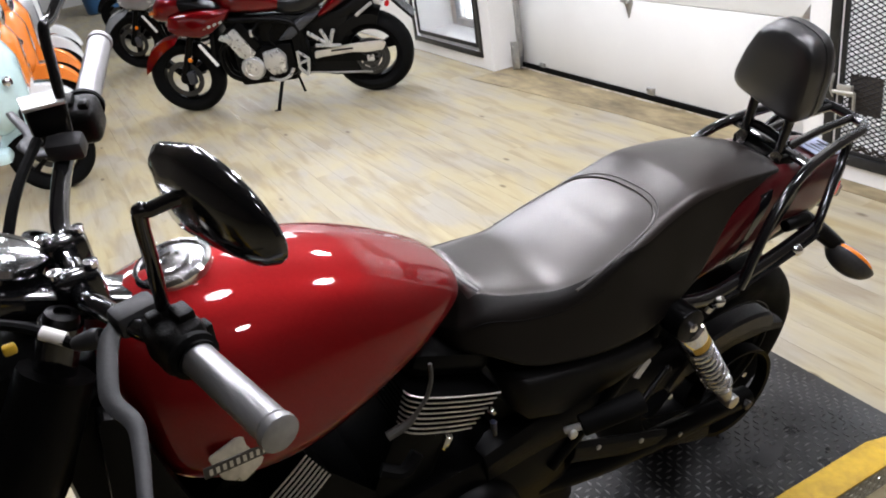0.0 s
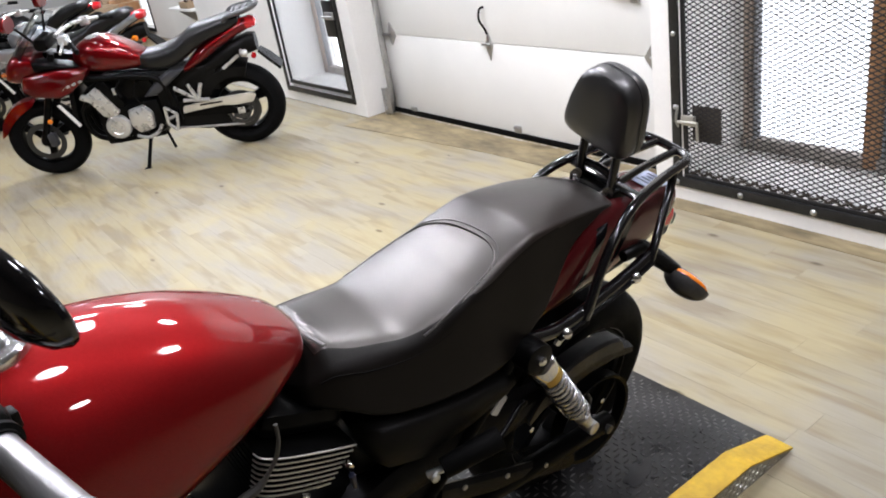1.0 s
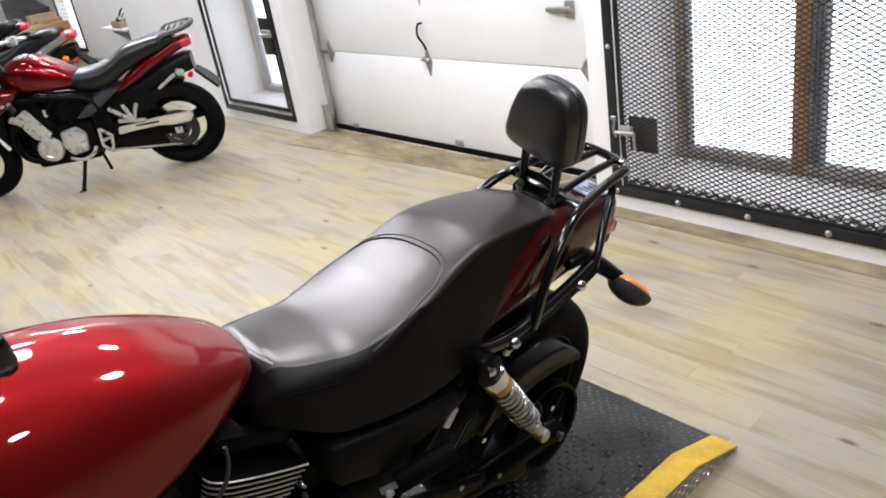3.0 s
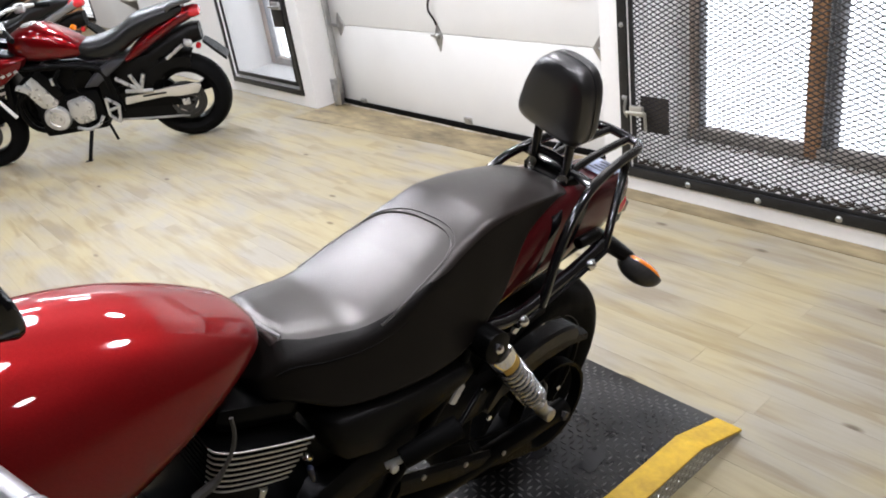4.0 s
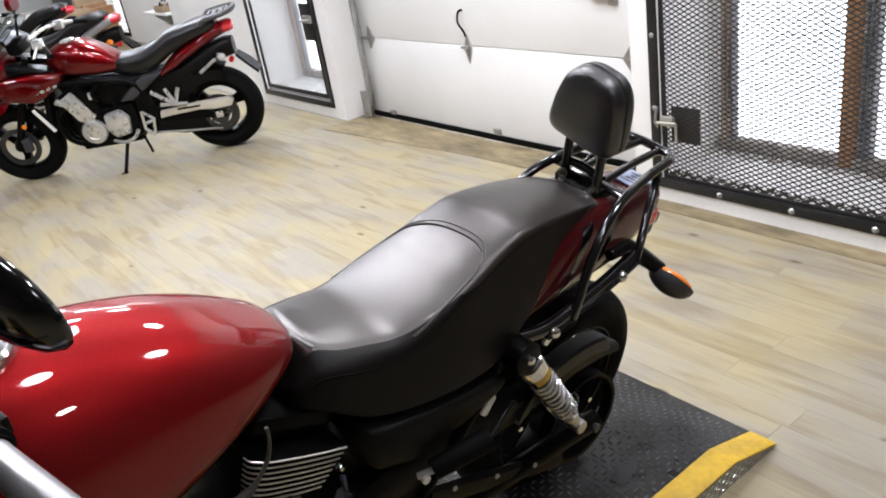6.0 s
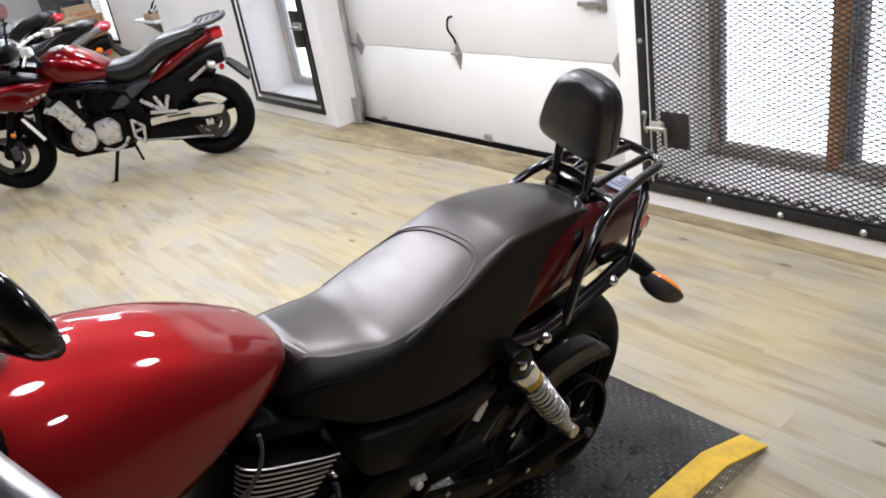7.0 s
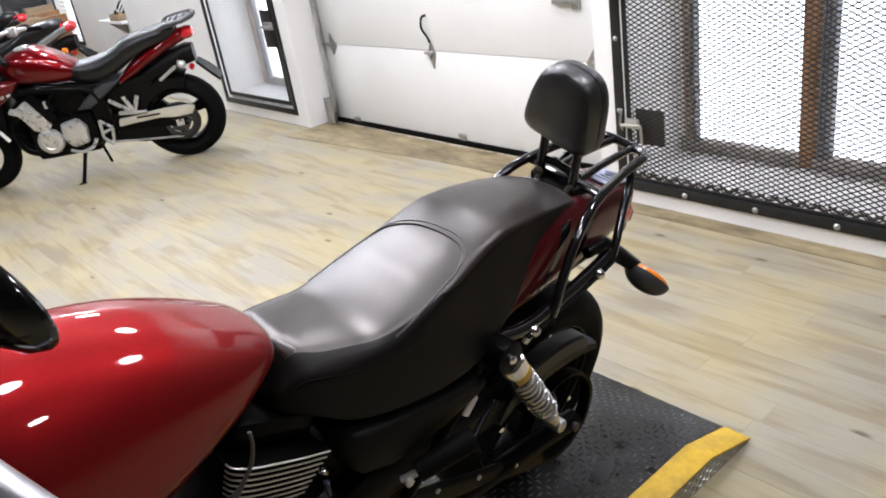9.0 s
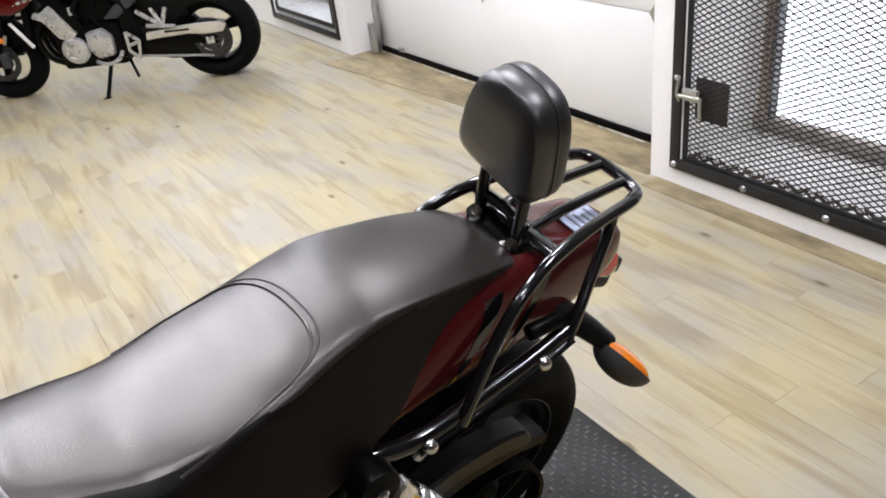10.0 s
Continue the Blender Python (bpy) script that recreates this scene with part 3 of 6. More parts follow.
win2 = thing("window_2", pose(0, 0, 0), "tall window behind a dark steel mesh gate, latch plate at mid height", "window", kind="structure")
frame_bars(win2, "gate_frame", 5.212, 6.375, 0.082, 2.09, XL - 0.004, 0.042, 0.014, DSTEEL, "dark steel angle frame")
frame_bars(win2, "gate_leaf", 5.292, 6.318, 0.145, 2.03, XL + 0.012, 0.03, 0.012, DSTEEL, "dark steel gate bars")
part("expanded_metal", expanded_mesh(5.30, 6.31, 0.15, 2.02, XL + 0.024, 0.042, 0.0215, 0.0015), mat("grey_expanded_metal", (0.36, 0.38, 0.42), 0.5, 0.4, var=0.2), win2, "grey expanded-metal mesh", smooth=False)
b = bm_new()
box(b, (XL + 0.004, 5.375, 0.72), (0.008, 0.15, 0.27), 0.002)
part("latch_plate", b, DSTEEL, win2, "dark steel latch plate")
b = bm_new()
box(b, (XL - 0.012, 5.34, 0.745), (0.02, 0.11, 0.055), 0.004)
rod(b, (XL - 0.025, 5.43, 0.735), (XL - 0.025, 5.26, 0.74), 0.009)
part("latch", b, STEEL, win2, "steel slide latch")
window_recess(win2, WIN, 3.30, 0.145, [(6.29, 0.07, PALEF), (6.24, 0.014, GREYF), (5.72, 0.05, BROWN), (5.28, 0.05, PALEF)])

win3 = thing("window_3", pose(0, 0, 0), "far window with dark steel frame and slatted blind", "window", kind="structure")
frame_bars(win3, "gate_frame", 12.83, 13.77, 0.08, 2.02, 3.845, 0.05, 0.014, DSTEEL, "dark steel frame")
for k in range(30):
    b = bm_new()
    box(b, (3.93, 13.3, 0.14 + k * 0.062), (0.03, 0.88, 0.012), 0)
    part("blind_slat", b, WHITE, win3)

# ---- lift platform under the bike ----
platform = thing("display_platform", pose(0, 0, 0), "low black tread-plate motorcycle platform with worn yellow edges", "platform")
PZ = 0.07
PX0, PX1, PX2 = -2.3, 1.47, 1.66     # front end, start of the ramp, foot of the ramp
PY0, PY1 = 0.866, 1.515
prof = [(PX0, 0.0), (PX0, PZ), (PX1, PZ), (PX2, 0.012), (PX2, 0.0)]
b = bm_new()
prism(b, prof, "y", PY0 + 0.078, PY1 - 0.078)
part("deck", b, PLATE, platform, "black tread-plate deck")
for y0, y1 in ((PY0, PY0 + 0.078), (PY1 - 0.078, PY1)):
    b = bm_new()
    prism(b, [(PX0, PZ - 0.004), (PX0, PZ + 0.002), (PX1, PZ + 0.002), (PX2, 0.014), (PX2, 0.006), (PX1, PZ - 0.004)], "y", y0, y1, 0.001)
    part("edge_band", b, YELLOW, platform, "worn yellow painted edge band")
    b = bm_new()
    prism(b, [(PX0, 0.0), (PX0, PZ - 0.005), (PX1, PZ - 0.005), (PX2 - 0.01, 0.004), (PX2 - 0.01, 0.0)], "y", min(y0 + 0.004, y1), max(y1 - 0.004, y0))
    part("edge_rail", b, PLATEG, platform, "bare steel side rail")
# raised tread lozenges
b = bm_new()
i = 0
y = PY0 + 0.09
row = 0
while y < PY1 - 0.085:
    x = PX1 - 1.5 + (row % 2) * 0.0165
    j = 0
    while x < PX2 - 0.03:
        z = PZ if x < PX1 else PZ + (0.012 - PZ) * (x - PX1) / (PX2 - PX1)
        a = radians(90 if (j + row) % 2 else 0)
        c, s = math.cos(a) * 0.0125, math.sin(a) * 0.0125
        u, v2 = -math.sin(a) * 0.0032, math.cos(a) * 0.0032
        base = [(x + c, y + s), (x + u, y + v2), (x - c, y - s), (x - u, y - v2)]
        lo = [b.verts.new((p, q, z - 0.0005)) for p, q in base]
        hi = [b.verts.new((x + (p - x) * 0.55, y + (q - y) * 0.55, z + 0.0022)) for p, q in base]
        b.faces.new(hi)
        for k in range(4):
            b.faces.new((lo[k], lo[(k + 1) % 4], hi[(k + 1) % 4], hi[k]))
        x += 0.033
        j += 1
    y += 0.0165
    row += 1
tread = part("tread", b, TREADTOP, platform, "raised tread lozenges", smooth=False)
tagged(tread, kind="stuff")
# smooth grey patches laid over the tread
rnd = random.Random(4)
SMOOTHP = mat("smooth_deck_patch", (0.012, 0.012, 0.013), 0.30, 0.0, var=0.3, scale=20, spec=0.45)
for cx, cy, rx, ry in ((1.187, 1.172, 0.034, 0.015), (1.262, 1.052, 0.050, 0.030), (1.138, 1.238, 0.030, 0.013), (1.412, 0.962, 0.020, 0.010)):
    b = bm_new()
    ring = []
    for k in range(26):
        a = 2 * math.pi * k / 26
        q = 1 + 0.22 * math.sin(2 * a + cx * 40) + 0.14 * math.sin(5 * a + cy * 60) + rnd.uniform(-0.06, 0.06)
        ring.append((cx + rx * q * math.cos(a), cy + ry * q * math.sin(a)))
    prism(b, ring, "z", PZ + 0.0012, PZ + 0.0026)
    part("smooth_patch", b, SMOOTHP, platform, "smooth dark grey patch on the deck")
# the same relief on the side rail that faces the aisle
b = bm_new()
for r in range(4):
    for k in range(46):
        x, z = 0.86 + k * 0.0165, 0.010 + r * 0.0145
        top = PZ - 0.012 if x < PX1 else PZ - 0.012 + (0.004 - PZ) * (x - PX1) / (PX2 - PX1)
        if z > top:
            continue
        a = radians(90 if (k + r) % 2 else 0)
        c, s = math.cos(a) * 0.0085, math.sin(a) * 0.0055
        u, v2 = -math.sin(a) * 0.0022, math.cos(a) * 0.0022
        base = [(x + c, z + s), (x + u, z + v2), (x - c, z - s), (x - u, z - v2)]
        lo = [b.verts.new((p, PY0 + 0.0045, q)) for p, q in base]
        hi = [b.verts.new((x + (p - x) * 0.55, PY0 + 0.0022, z + (q - z) * 0.55)) for p, q in base]
        b.faces.new(hi)
        for n in range(4):
            b.faces.new((lo[n], lo[(n + 1) % 4], hi[(n + 1) % 4], hi[n]))
bmesh.ops.recalc_face_normals(b, faces=b.faces[:])
tagged(part("side_tread", b, STEEL, platform, "raised steel lozenges on the side rail", smooth=False), kind="stuff")

# ---- ceiling lights ----
LAMPC = (0.99, 0.993, 1.11)
WARMC = (0.995, 0.982, 1.065)
COOLC = (0.94, 0.98, 1.09)


def ceiling_light(x, y, watts):
    t = thing("ceiling_light", pose(x, y, CEIL), "round white ceiling light out of view, added to light the room", "ceiling light", "ceiling lights")
    b = bm_new()
    lathe(b, [(0.215, 0.0), (0.215, 0.03), (0.20, 0.06), (0.185, 0.06)], (0, 0, 0), (0, 0, -1), 28)
    part("housing", b, DOOR, t)
    b = bm_new()
    lathe(b, [(0.185, 0.058), (0.183, 0.064), (0.16, 0.070), (0.001, 0.072)], (0, 0, 0), (0, 0, -1), 28)
    part("diffuser", b, LIT, t, "glowing white diffuser")
    d = area_lamp("ceiling_lamp", pose(x, y, CEIL - 0.085), 0.35, 0.35, watts, WARMC if y < 2.6 else LAMPC if y < 5.2 else COOLC)
    d.data.shape = "DISK"


LIT = glow("lit_diffuser", LAMPC, 9.0)
# Unseen lamps: some set from highlights on tank and seat, others added as fill.
for lx, ly, lw in ((2.05, 0.25, 36), (2.1, 2.1, 34), (1.95, 3.8, 18), (0.95, 2.2, 15), (1.12, 3.12, 24), (0.40, 3.15, 24), (-0.02, 2.15, 17), (0.55, 0.55, 15), (1.0, -1.65, 20), (0.75, 4.9, 5), (2.45, 5.8, 34), (2.45, 7.3, 50), (0.7, 6.2, 4), (2.5, 9.2, 60), (-0.15, 3.75, 18), (-0.75, 3.95, 22), (-0.9, 5.8, 22), (-0.9, 8.2, 30), (2.5, 12.2, 60)):
    ceiling_light(lx, ly, lw)

# ---- the red cruiser on the platform ----
# local axes: x to the rear from the rear axle, y to the right, z up from the tyre's foot
bike = thing("motorcycle", pose(1.10, 1.19, PZ - 0.008, 9, 0, 2), "dark metallic red cruiser motorcycle leaning on a tread-plate platform", "motorcycle")


DISCM = mat("dull_brake_disc", (0.06, 0.06, 0.06), 0.38, 0.8, var=0.2)


def tyre_profile(r, w, rim):
    """Closed tyre section: radius, offset."""
    out = []
    for j in range(15):
        a = math.pi * (j / 14 - 0.5)
        out.append((r - w * 0.42 * (1 - math.cos(a)) ** 1.1, math.sin(a) * w / 2))
    out += [(rim + 0.006, w * 0.40), (rim, w * 0.36), (rim, -w * 0.36), (rim + 0.006, -w * 0.40)]
    return out


def make_wheel(parent, x, z, r, w, rim, spokes, rim_mat, disc=True, hub_w=0.10, name="wheel", wide=1.0):
    b = bm_new()
    wheel_ring(b, (x, 0, z), [(rim + 0.008, -w * 0.36), (rim + 0.004, w * 0.36), (rim - 0.012, w * 0.30), (rim - 0.02, w * 0.12), (rim - 0.02, -w * 0.12), (rim - 0.012, -w * 0.30)], 56)
    wh = part(name, b, rim_mat, parent)
    b = bm_new()
    wheel_ring(b, (x, 0, z), tyre_profile(r, w, rim), 72)
    part("tyre", b, TYRE, wh, "black rubber tyre")
    b = bm_new()
    lathe(b, [(0.02, -hub_w), (0.035, -hub_w * 0.9), (0.05, -hub_w * 0.5), (0.05, hub_w * 0.5), (0.035, hub_w * 0.9), (0.02, hub_w)], (x, 0, z), (0, 1, 0), 20)
    part("hub", b, rim_mat, wh)
    for k in range(spokes):
        a = 2 * math.pi * k / spokes + 0.3
        d = V((math.cos(a), 0, math.sin(a)))
        n = V((-d.z, 0, d.x))
        b = bm_new()
        c = V((x, 0, z))
        rings = []
        for t, hw, ht in ((0.03, 0.020, 0.022), (rim * 0.5, 0.012, 0.018), (rim - 0.012, 0.018, 0.022)):
            hw = hw * wide
            p = c + d * t + n * 0.012 * math.sin(t * 9)
            rings.append([p + n * hw + V((0, ht, 0)), p + n * hw - V((0, ht, 0)), p - n * hw - V((0, ht, 0)), p - n * hw + V((0, ht, 0))])
        loft(b, rings)
        part("spoke", b, rim_mat, wh)
    if disc:
        b = bm_new()
        ring = wheel_ring(b, (x, -w * 0.62, z), [(rim * 0.72, -0.002), (rim * 0.72, 0.002), (rim * 0.52, 0.002), (rim * 0.52, -0.002)], 48)
        part("brake_disc", b, DISCM, wh, "steel brake disc")
    return wh


rear_wheel = make_wheel(bike, 0.0, 0.296, 0.296, 0.13, 0.198, 7, SATIN, disc=False)
# the rear wheel leans and turns on its own, to fit the camera's view
rear_wheel.matrix_basis = bike.matrix_basis.inverted() @ pose(1.124, 1.273, 0.067, 16.8, 0, 4.1)
# Paler ring added to draw the highlight on the rim's edge.
b = bm_new()
wheel_ring(b, (0, -0.052, 0.296), [(0.206, -0.0015), (0.209, 0.0), (0.206, 0.0015), (0.204, 0.0)], 72)
part("rim_lip", b, mat("dull_rim_glint", (0.045, 0.044, 0.043), 0.3, 0.6, var=0.2), rear_wheel, "thin paler ring that draws the rim's highlight")
make_wheel(bike, -1.53, 0.298, 0.298, 0.10, 0.222, 7, SATIN)

# fuel tank: x, centre height, half width, up, down
TANK = [
    (-1.168, 0.905, 0.070, 0.095, 0.060),
    (-1.152, 0.880, 0.110, 0.140, 0.095),
    (-1.115, 0.852, 0.143, 0.182, 0.105),
    (-1.04, 0.832, 0.168, 0.211, 0.100),
    (-0.94, 0.832, 0.166, 0.201, 0.098),
    (-0.84, 0.848, 0.150, 0.158, 0.082),
    (-0.76, 0.864, 0.129, 0.104, 0.066),
    (-0.70, 0.872, 0.101, 0.060, 0.046),
    (-0.665, 0.874, 0.074, 0.033, 0.030),
    (-0.650, 0.874, 0.042, 0.015, 0.014),
]
b = bm_new()
rings = []
for k in range(41):
    x = -1.168 + (1.168 - 0.650) * (0.5 - 0.5 * math.cos(math.pi * k / 40))
    zc, hw, up, dn = lerp_rows(TANK, x)
    ring = oval(x, zc, hw, up, dn, 2.15, 72)
    for q in ring:
        q.z += 0.0035 * math.exp(-(q.y / 0.014) ** 2) * (1 if q.z > zc else 0) * min(1.0, up / 0.12)
    rings.append(ring)
loft(b, rings)
tank = part("fuel_tank", b, RED, bike, "glossy metallic red fuel tank")
b = bm_new()
cap_n = V((-0.12, 0, 1))
lathe(b, [(0.052, -0.012), (0.052, 0.004), (0.048, 0.008), (0.044, 0.008), (0.042, 0.005), (0.026, 0.006), (0.025, 0.012), (0.014, 0.012), (0.013, 0.009), (0.001, 0.009)], (-1.045, 0.0, 1.040), cap_n, 32)
part("fuel_cap", b, CHROME, tank, "round chrome fuel cap")
# tank badge: a plain shield with a bar across it
BADGE = mat("silver_badge", (0.55, 0.53, 0.48), 0.3, 0.8, var=0.2, scale=40)
b = bm_new()
sh = round_poly([(-0.040, 0.020), (-0.022, 0.026), (0.0, 0.034), (0.022, 0.026), (0.040, 0.020), (0.034, -0.002), (0.026, -0.022), (0.0, -0.038), (-0.026, -0.022), (-0.034, -0.002)], 0.004, 2)
prism(b, sh, "z", 0, 0.003, 0.0008)
badge = part("badge", b, BADGE, tank, "silver shield badge")
badge_m = Matrix.Translation((-1.055, -0.1665, 0.838)) @ Matrix(((1, 0, 0, 0), (0, 1, 0, 0), (0, 0, 1, 0), (0, 0, 0, 1))) @ Euler((radians(84), radians(6), radians(4))).to_matrix().to_4x4()
badge.matrix_basis = badge_m
b = bm_new()
box(b, (0, 0, 0.0034), (0.098, 0.017, 0.003), 0.001)
bar = part("badge_bar", b, mat("dark_badge_bar", (0.05, 0.045, 0.04), 0.35, 0.4), badge, "dark bar across the badge")
for u in range(10):
    b = bm_new()
    box(b, (-0.040 + u * 0.0089, 0, 0.0052), (0.0045, 0.009, 0.0012))
    part("relief", b, BADGE, badge)

# seat: x, crown height, shoulder height, shoulder half width, skirt height, skirt half width
SEAT = [
    (-0.695, 0.815, 0.800, 0.060, 0.770, 0.065),
    (-0.682, 0.825, 0.808, 0.088, 0.768, 0.098),
    (-0.640, 0.860, 0.828, 0.110, 0.752, 0.128),
    (-0.580, 0.854, 0.818, 0.125, 0.715, 0.146),
    (-0.500, 0.848, 0.806, 0.130, 0.690, 0.155),
    (-0.420, 0.852, 0.816, 0.130, 0.674, 0.157),
    (-0.360, 0.874, 0.8465, 0.125, 0.668, 0.155),
    (-0.315, 0.900, 0.859, 0.120, 0.668, 0.151),
    (-0.270, 0.914, 0.873, 0.115, 0.680, 0.146),
    (-0.225, 0.913, 0.884, 0.112, 0.706, 0.140),
    (-0.190, 0.913, 0.889, 0.110, 0.722, 0.134),
    (-0.100, 0.901, 0.880, 0.103, 0.812, 0.114),
    (0.000, 0.880, 0.862, 0.092, 0.846, 0.097),
    (0.050, 0.862, 0.848, 0.078, 0.838, 0.082),
    (0.080, 0.838, 0.832, 0.042, 0.824, 0.046),
]


CREASE = [(-0.695, 0.045, 0.806), (-0.665, 0.060, 0.828), (-0.645, 0.066, 0.846), (-0.630, 0.072, 0.854), (-0.60, 0.086, 0.846), (-0.55, 0.097, 0.834), (-0.50, 0.106, 0.823), (-0.45, 0.114, 0.826), (-0.40, 0.118, 0.836), (-0.36, 0.115, 0.8465)]


def ease(a, c, x):
    t = min(1.0, max(0.0, (x - a) / (c - a)))
    return t * t * (3 - 2 * t)


def seat_ring(x):
    zt, ze, wt, zb, wb = lerp_rows(SEAT, x)
    wc, zc = lerp_rows(CREASE, x)
    g = ease(-0.40, -0.30, x)
    wc, zc = wc + (wt - wc) * g, zc + (ze - zc) * g
    zt = zc + (0.009 + 0.003 * g) * ease(-0.70, -0.66, x) * (1 - ease(0.0, 0.08, x)) + (zt - zc) * ease(0.0, 0.08, x)
    ws, zs = wt + (wb - wt) * 0.2 * g, ze - (ze - zb) * 0.2 * g
    rc = 0.030 + 0.004 * ease(-0.67, -0.64, x) * (1 - ease(-0.58, -0.48, x)) + 0.02 * ease(-0.44, -0.37, x) * (1 - ease(-0.34, -0.28, x))
    half = [(wb * 0.7, zb - 0.004), (wb, zb + 0.006), (ws + (wb - ws) * 0.4, zs - (zs - zb) * 0.42), (ws, zs), (wc, zc), (wc * 0.55, zt - (zt - zc) * 0.22)]
    rad = [0.02, 0.012, 0.05, 0.034, rc, 0.05]
    pts = [(0, zb - 0.004)] + half + [(0, zt)] + [(-u, v) for u, v in reversed(half)]
    return [V((x, u, v)) for u, v in round_poly(pts, [0.02] + rad + [0.05] + rad[::-1], 5)]


b = bm_new()
N_S = 80
loft(b, [seat_ring(-0.695 + 0.775 * (k / N_S if k < N_S else 1)) for k in range(N_S + 1)])
b.faces.ensure_lookup_table()
for f in b.faces:
    q = f.calc_center_median()
    wt, zb = lerp_rows(SEAT, q.x)[2], lerp_rows(SEAT, q.x)[3]
    wc, zc = lerp_rows(CREASE, q.x)
    g = ease(-0.40, -0.30, q.x)
    top = abs(q.y) < wc + (wt - wc) * g + 0.001 and q.z > zc + (lerp_rows(SEAT, q.x)[1] - zc) * g - 0.012
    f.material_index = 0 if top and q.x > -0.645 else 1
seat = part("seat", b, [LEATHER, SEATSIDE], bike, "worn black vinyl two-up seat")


def on_seat(x, share):
    """A place on the seat's upper side at a share of the shoulder's half width."""
    ring = seat_ring(x)
    y = share * lerp_rows(SEAT, x)[2]
    best = None
    for i in range(len(ring)):
        p, q = ring[i], ring[(i + 1) % len(ring)]
        if (p.y - y) * (q.y - y) <= 0 and abs(p.y - q.y) > 1e-7:
            z = p.z + (q.z - p.z) * (y - p.y) / (q.y - p.y)
            best = z if best is None else max(best, z)
    return V((x, y, best if best is not None else ring[0].z))


# piped seam: up one side of the rider's hollow, across behind it, down the other side
def seam_path(dx):
    pts = [on_seat(-0.47 + 0.014 * k + dx, -0.93 + 0.004 * k) for k in range(6)]
    for k in range(1, 24):
        a = math.pi * k / 24
        pts.append(on_seat(-0.372 + dx + (0.104 + 0.014 * math.cos(a)) * math.sin(a) ** 0.42, -0.90 * math.copysign(abs(math.cos(a)) ** 0.8, math.cos(a))))
    pts += [on_seat(-0.40 - 0.014 * k + dx, 0.91 + 0.004 * k) for k in range(6)]
    return [q + V((0, 0, 0.0004)) for q in pts]


b = bm_new()
tube(b, seam_path(0.0), 0.0022, 6, 2)
part("seam", b, LEATHER, seat, "piped seam round the rider's hollow")
b = bm_new()
tube(b, seam_path(0.011)[5:-5], 0.0014, 6, 2)
part("stitching", b, mat("grey_thread", (0.075, 0.07, 0.066), 0.7), seat, "grey double stitching")
for sgn in (-1, 1):
    b = bm_new()
    pts = []
    for k in range(15):
        x = -0.66 + 0.24 * k / 14
        zt, ze, wt, zb, wb = lerp_rows(SEAT, x)
        pts.append(V((x, sgn * (wt + (wb - wt) * 0.06), ze - (ze - zb) * 0.10)))
    tube(b, pts, 0.0014, 6, 2)
    part("side_seam", b, RUBBER, seat)
# pale bright trim between tank and seat
b = bm_new()
pts = [V((-0.638 + 0.010 * a * a, 0.071 * a, 0.8565 - 0.003 * a * a)) for a in [(k / 10 - 1) for k in range(21)]]
tube(b, pts, lambda t: 0.0055 - 0.0028 * abs(2 * t - 1) ** 2, 8, 2)
part("seat_trim", b, mat("pale_grey_trim", (0.22, 0.22, 0.215), 0.42, 0.1, var=0.3, scale=40), seat, "pale worn front edge of the seat")

# tail section
TAIL = [(-0.24, 0.700, 0.118, 0.05, 0.03), (-0.16, 0.735, 0.118, 0.058, 0.060), (-0.04, 0.765, 0.113, 0.090, 0.095), (0.04, 0.765, 0.104, 0.092, 0.105), (0.12, 0.765, 0.092, 0.074, 0.105), (0.20, 0.760, 0.081, 0.053, 0.090), (0.285, 0.757, 0.066, 0.042, 0.060), (0.305, 0.755, 0.058, 0.032, 0.045)]
b = bm_new()
rings = []
for k in range(31):
    x = -0.24 + 0.545 * k / 30
    zc, hw, up, dn = lerp_rows(TAIL, x)
    rings.append(oval(x, zc, hw, up, dn, 3.4, 32))
loft(b, rings)
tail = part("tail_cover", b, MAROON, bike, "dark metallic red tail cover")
# dark inlay stripes on both flanks
for s in (-1, 1):
    for x0, x1 in ((-0.005, 0.03), (0.105, 0.135)):
        b = bm_new()
        rings = []
        for k in range(9):
            t = k / 8
            cx = x0 - 0.09 * (1 - t) ** 1.4
            zc, hw, up, dn = lerp_rows(TAIL, cx)
            z = zc - dn * 0.55 + (dn * 0.55 + up * 0.62) * t
            g = (z - zc) / (up if z > zc else dn)
            y = hw * (1 - min(abs(g), 0.98) ** 3.4) ** (1 / 3.4)
            w2 = (x1 - x0) * (0.25 + 0.75 * t)
            rings.append([V((cx - w2 / 2, s * (y + 0.0015), z)), V((cx + w2 / 2, s * (y + 0.0008), z)), V((cx + w2 / 2, s * (y - 0.004), z)), V((cx - w2 / 2, s * (y - 0.004), z))])
        loft(b, rings)
        part("inlay", b, BLACK, tail, "black inlay stripe")
b = bm_new()
loft(b, [oval(x, z, hw, up, up, 3.0, 20) for x, z, hw, up in ((0.262, 0.715, 0.060, 0.030), (0.290, 0.706, 0.060, 0.040), (0.316, 0.697, 0.052, 0.034), (0.324, 0.694, 0.034, 0.022))])
part("tail_light", b, REDLENS, bike, "red tail light")
b = bm_new()
LABM = Matrix.Translation((0.240, -0.030, 0.8105)) @ Euler((radians(5), radians(8), 0)).to_matrix().to_4x4()
box(b, (0, 0, 0), (0.074, 0.066, 0.003), 0.001)
lab = part("label_plate", b, mat("pale_blue_label", (0.42, 0.47, 0.62), 0.35, var=0.15), bike, "pale blue label with unreadable print")
lab.matrix_basis = LABM
GPRINT = mat("grey_print", (0.16, 0.17, 0.2), 0.5)
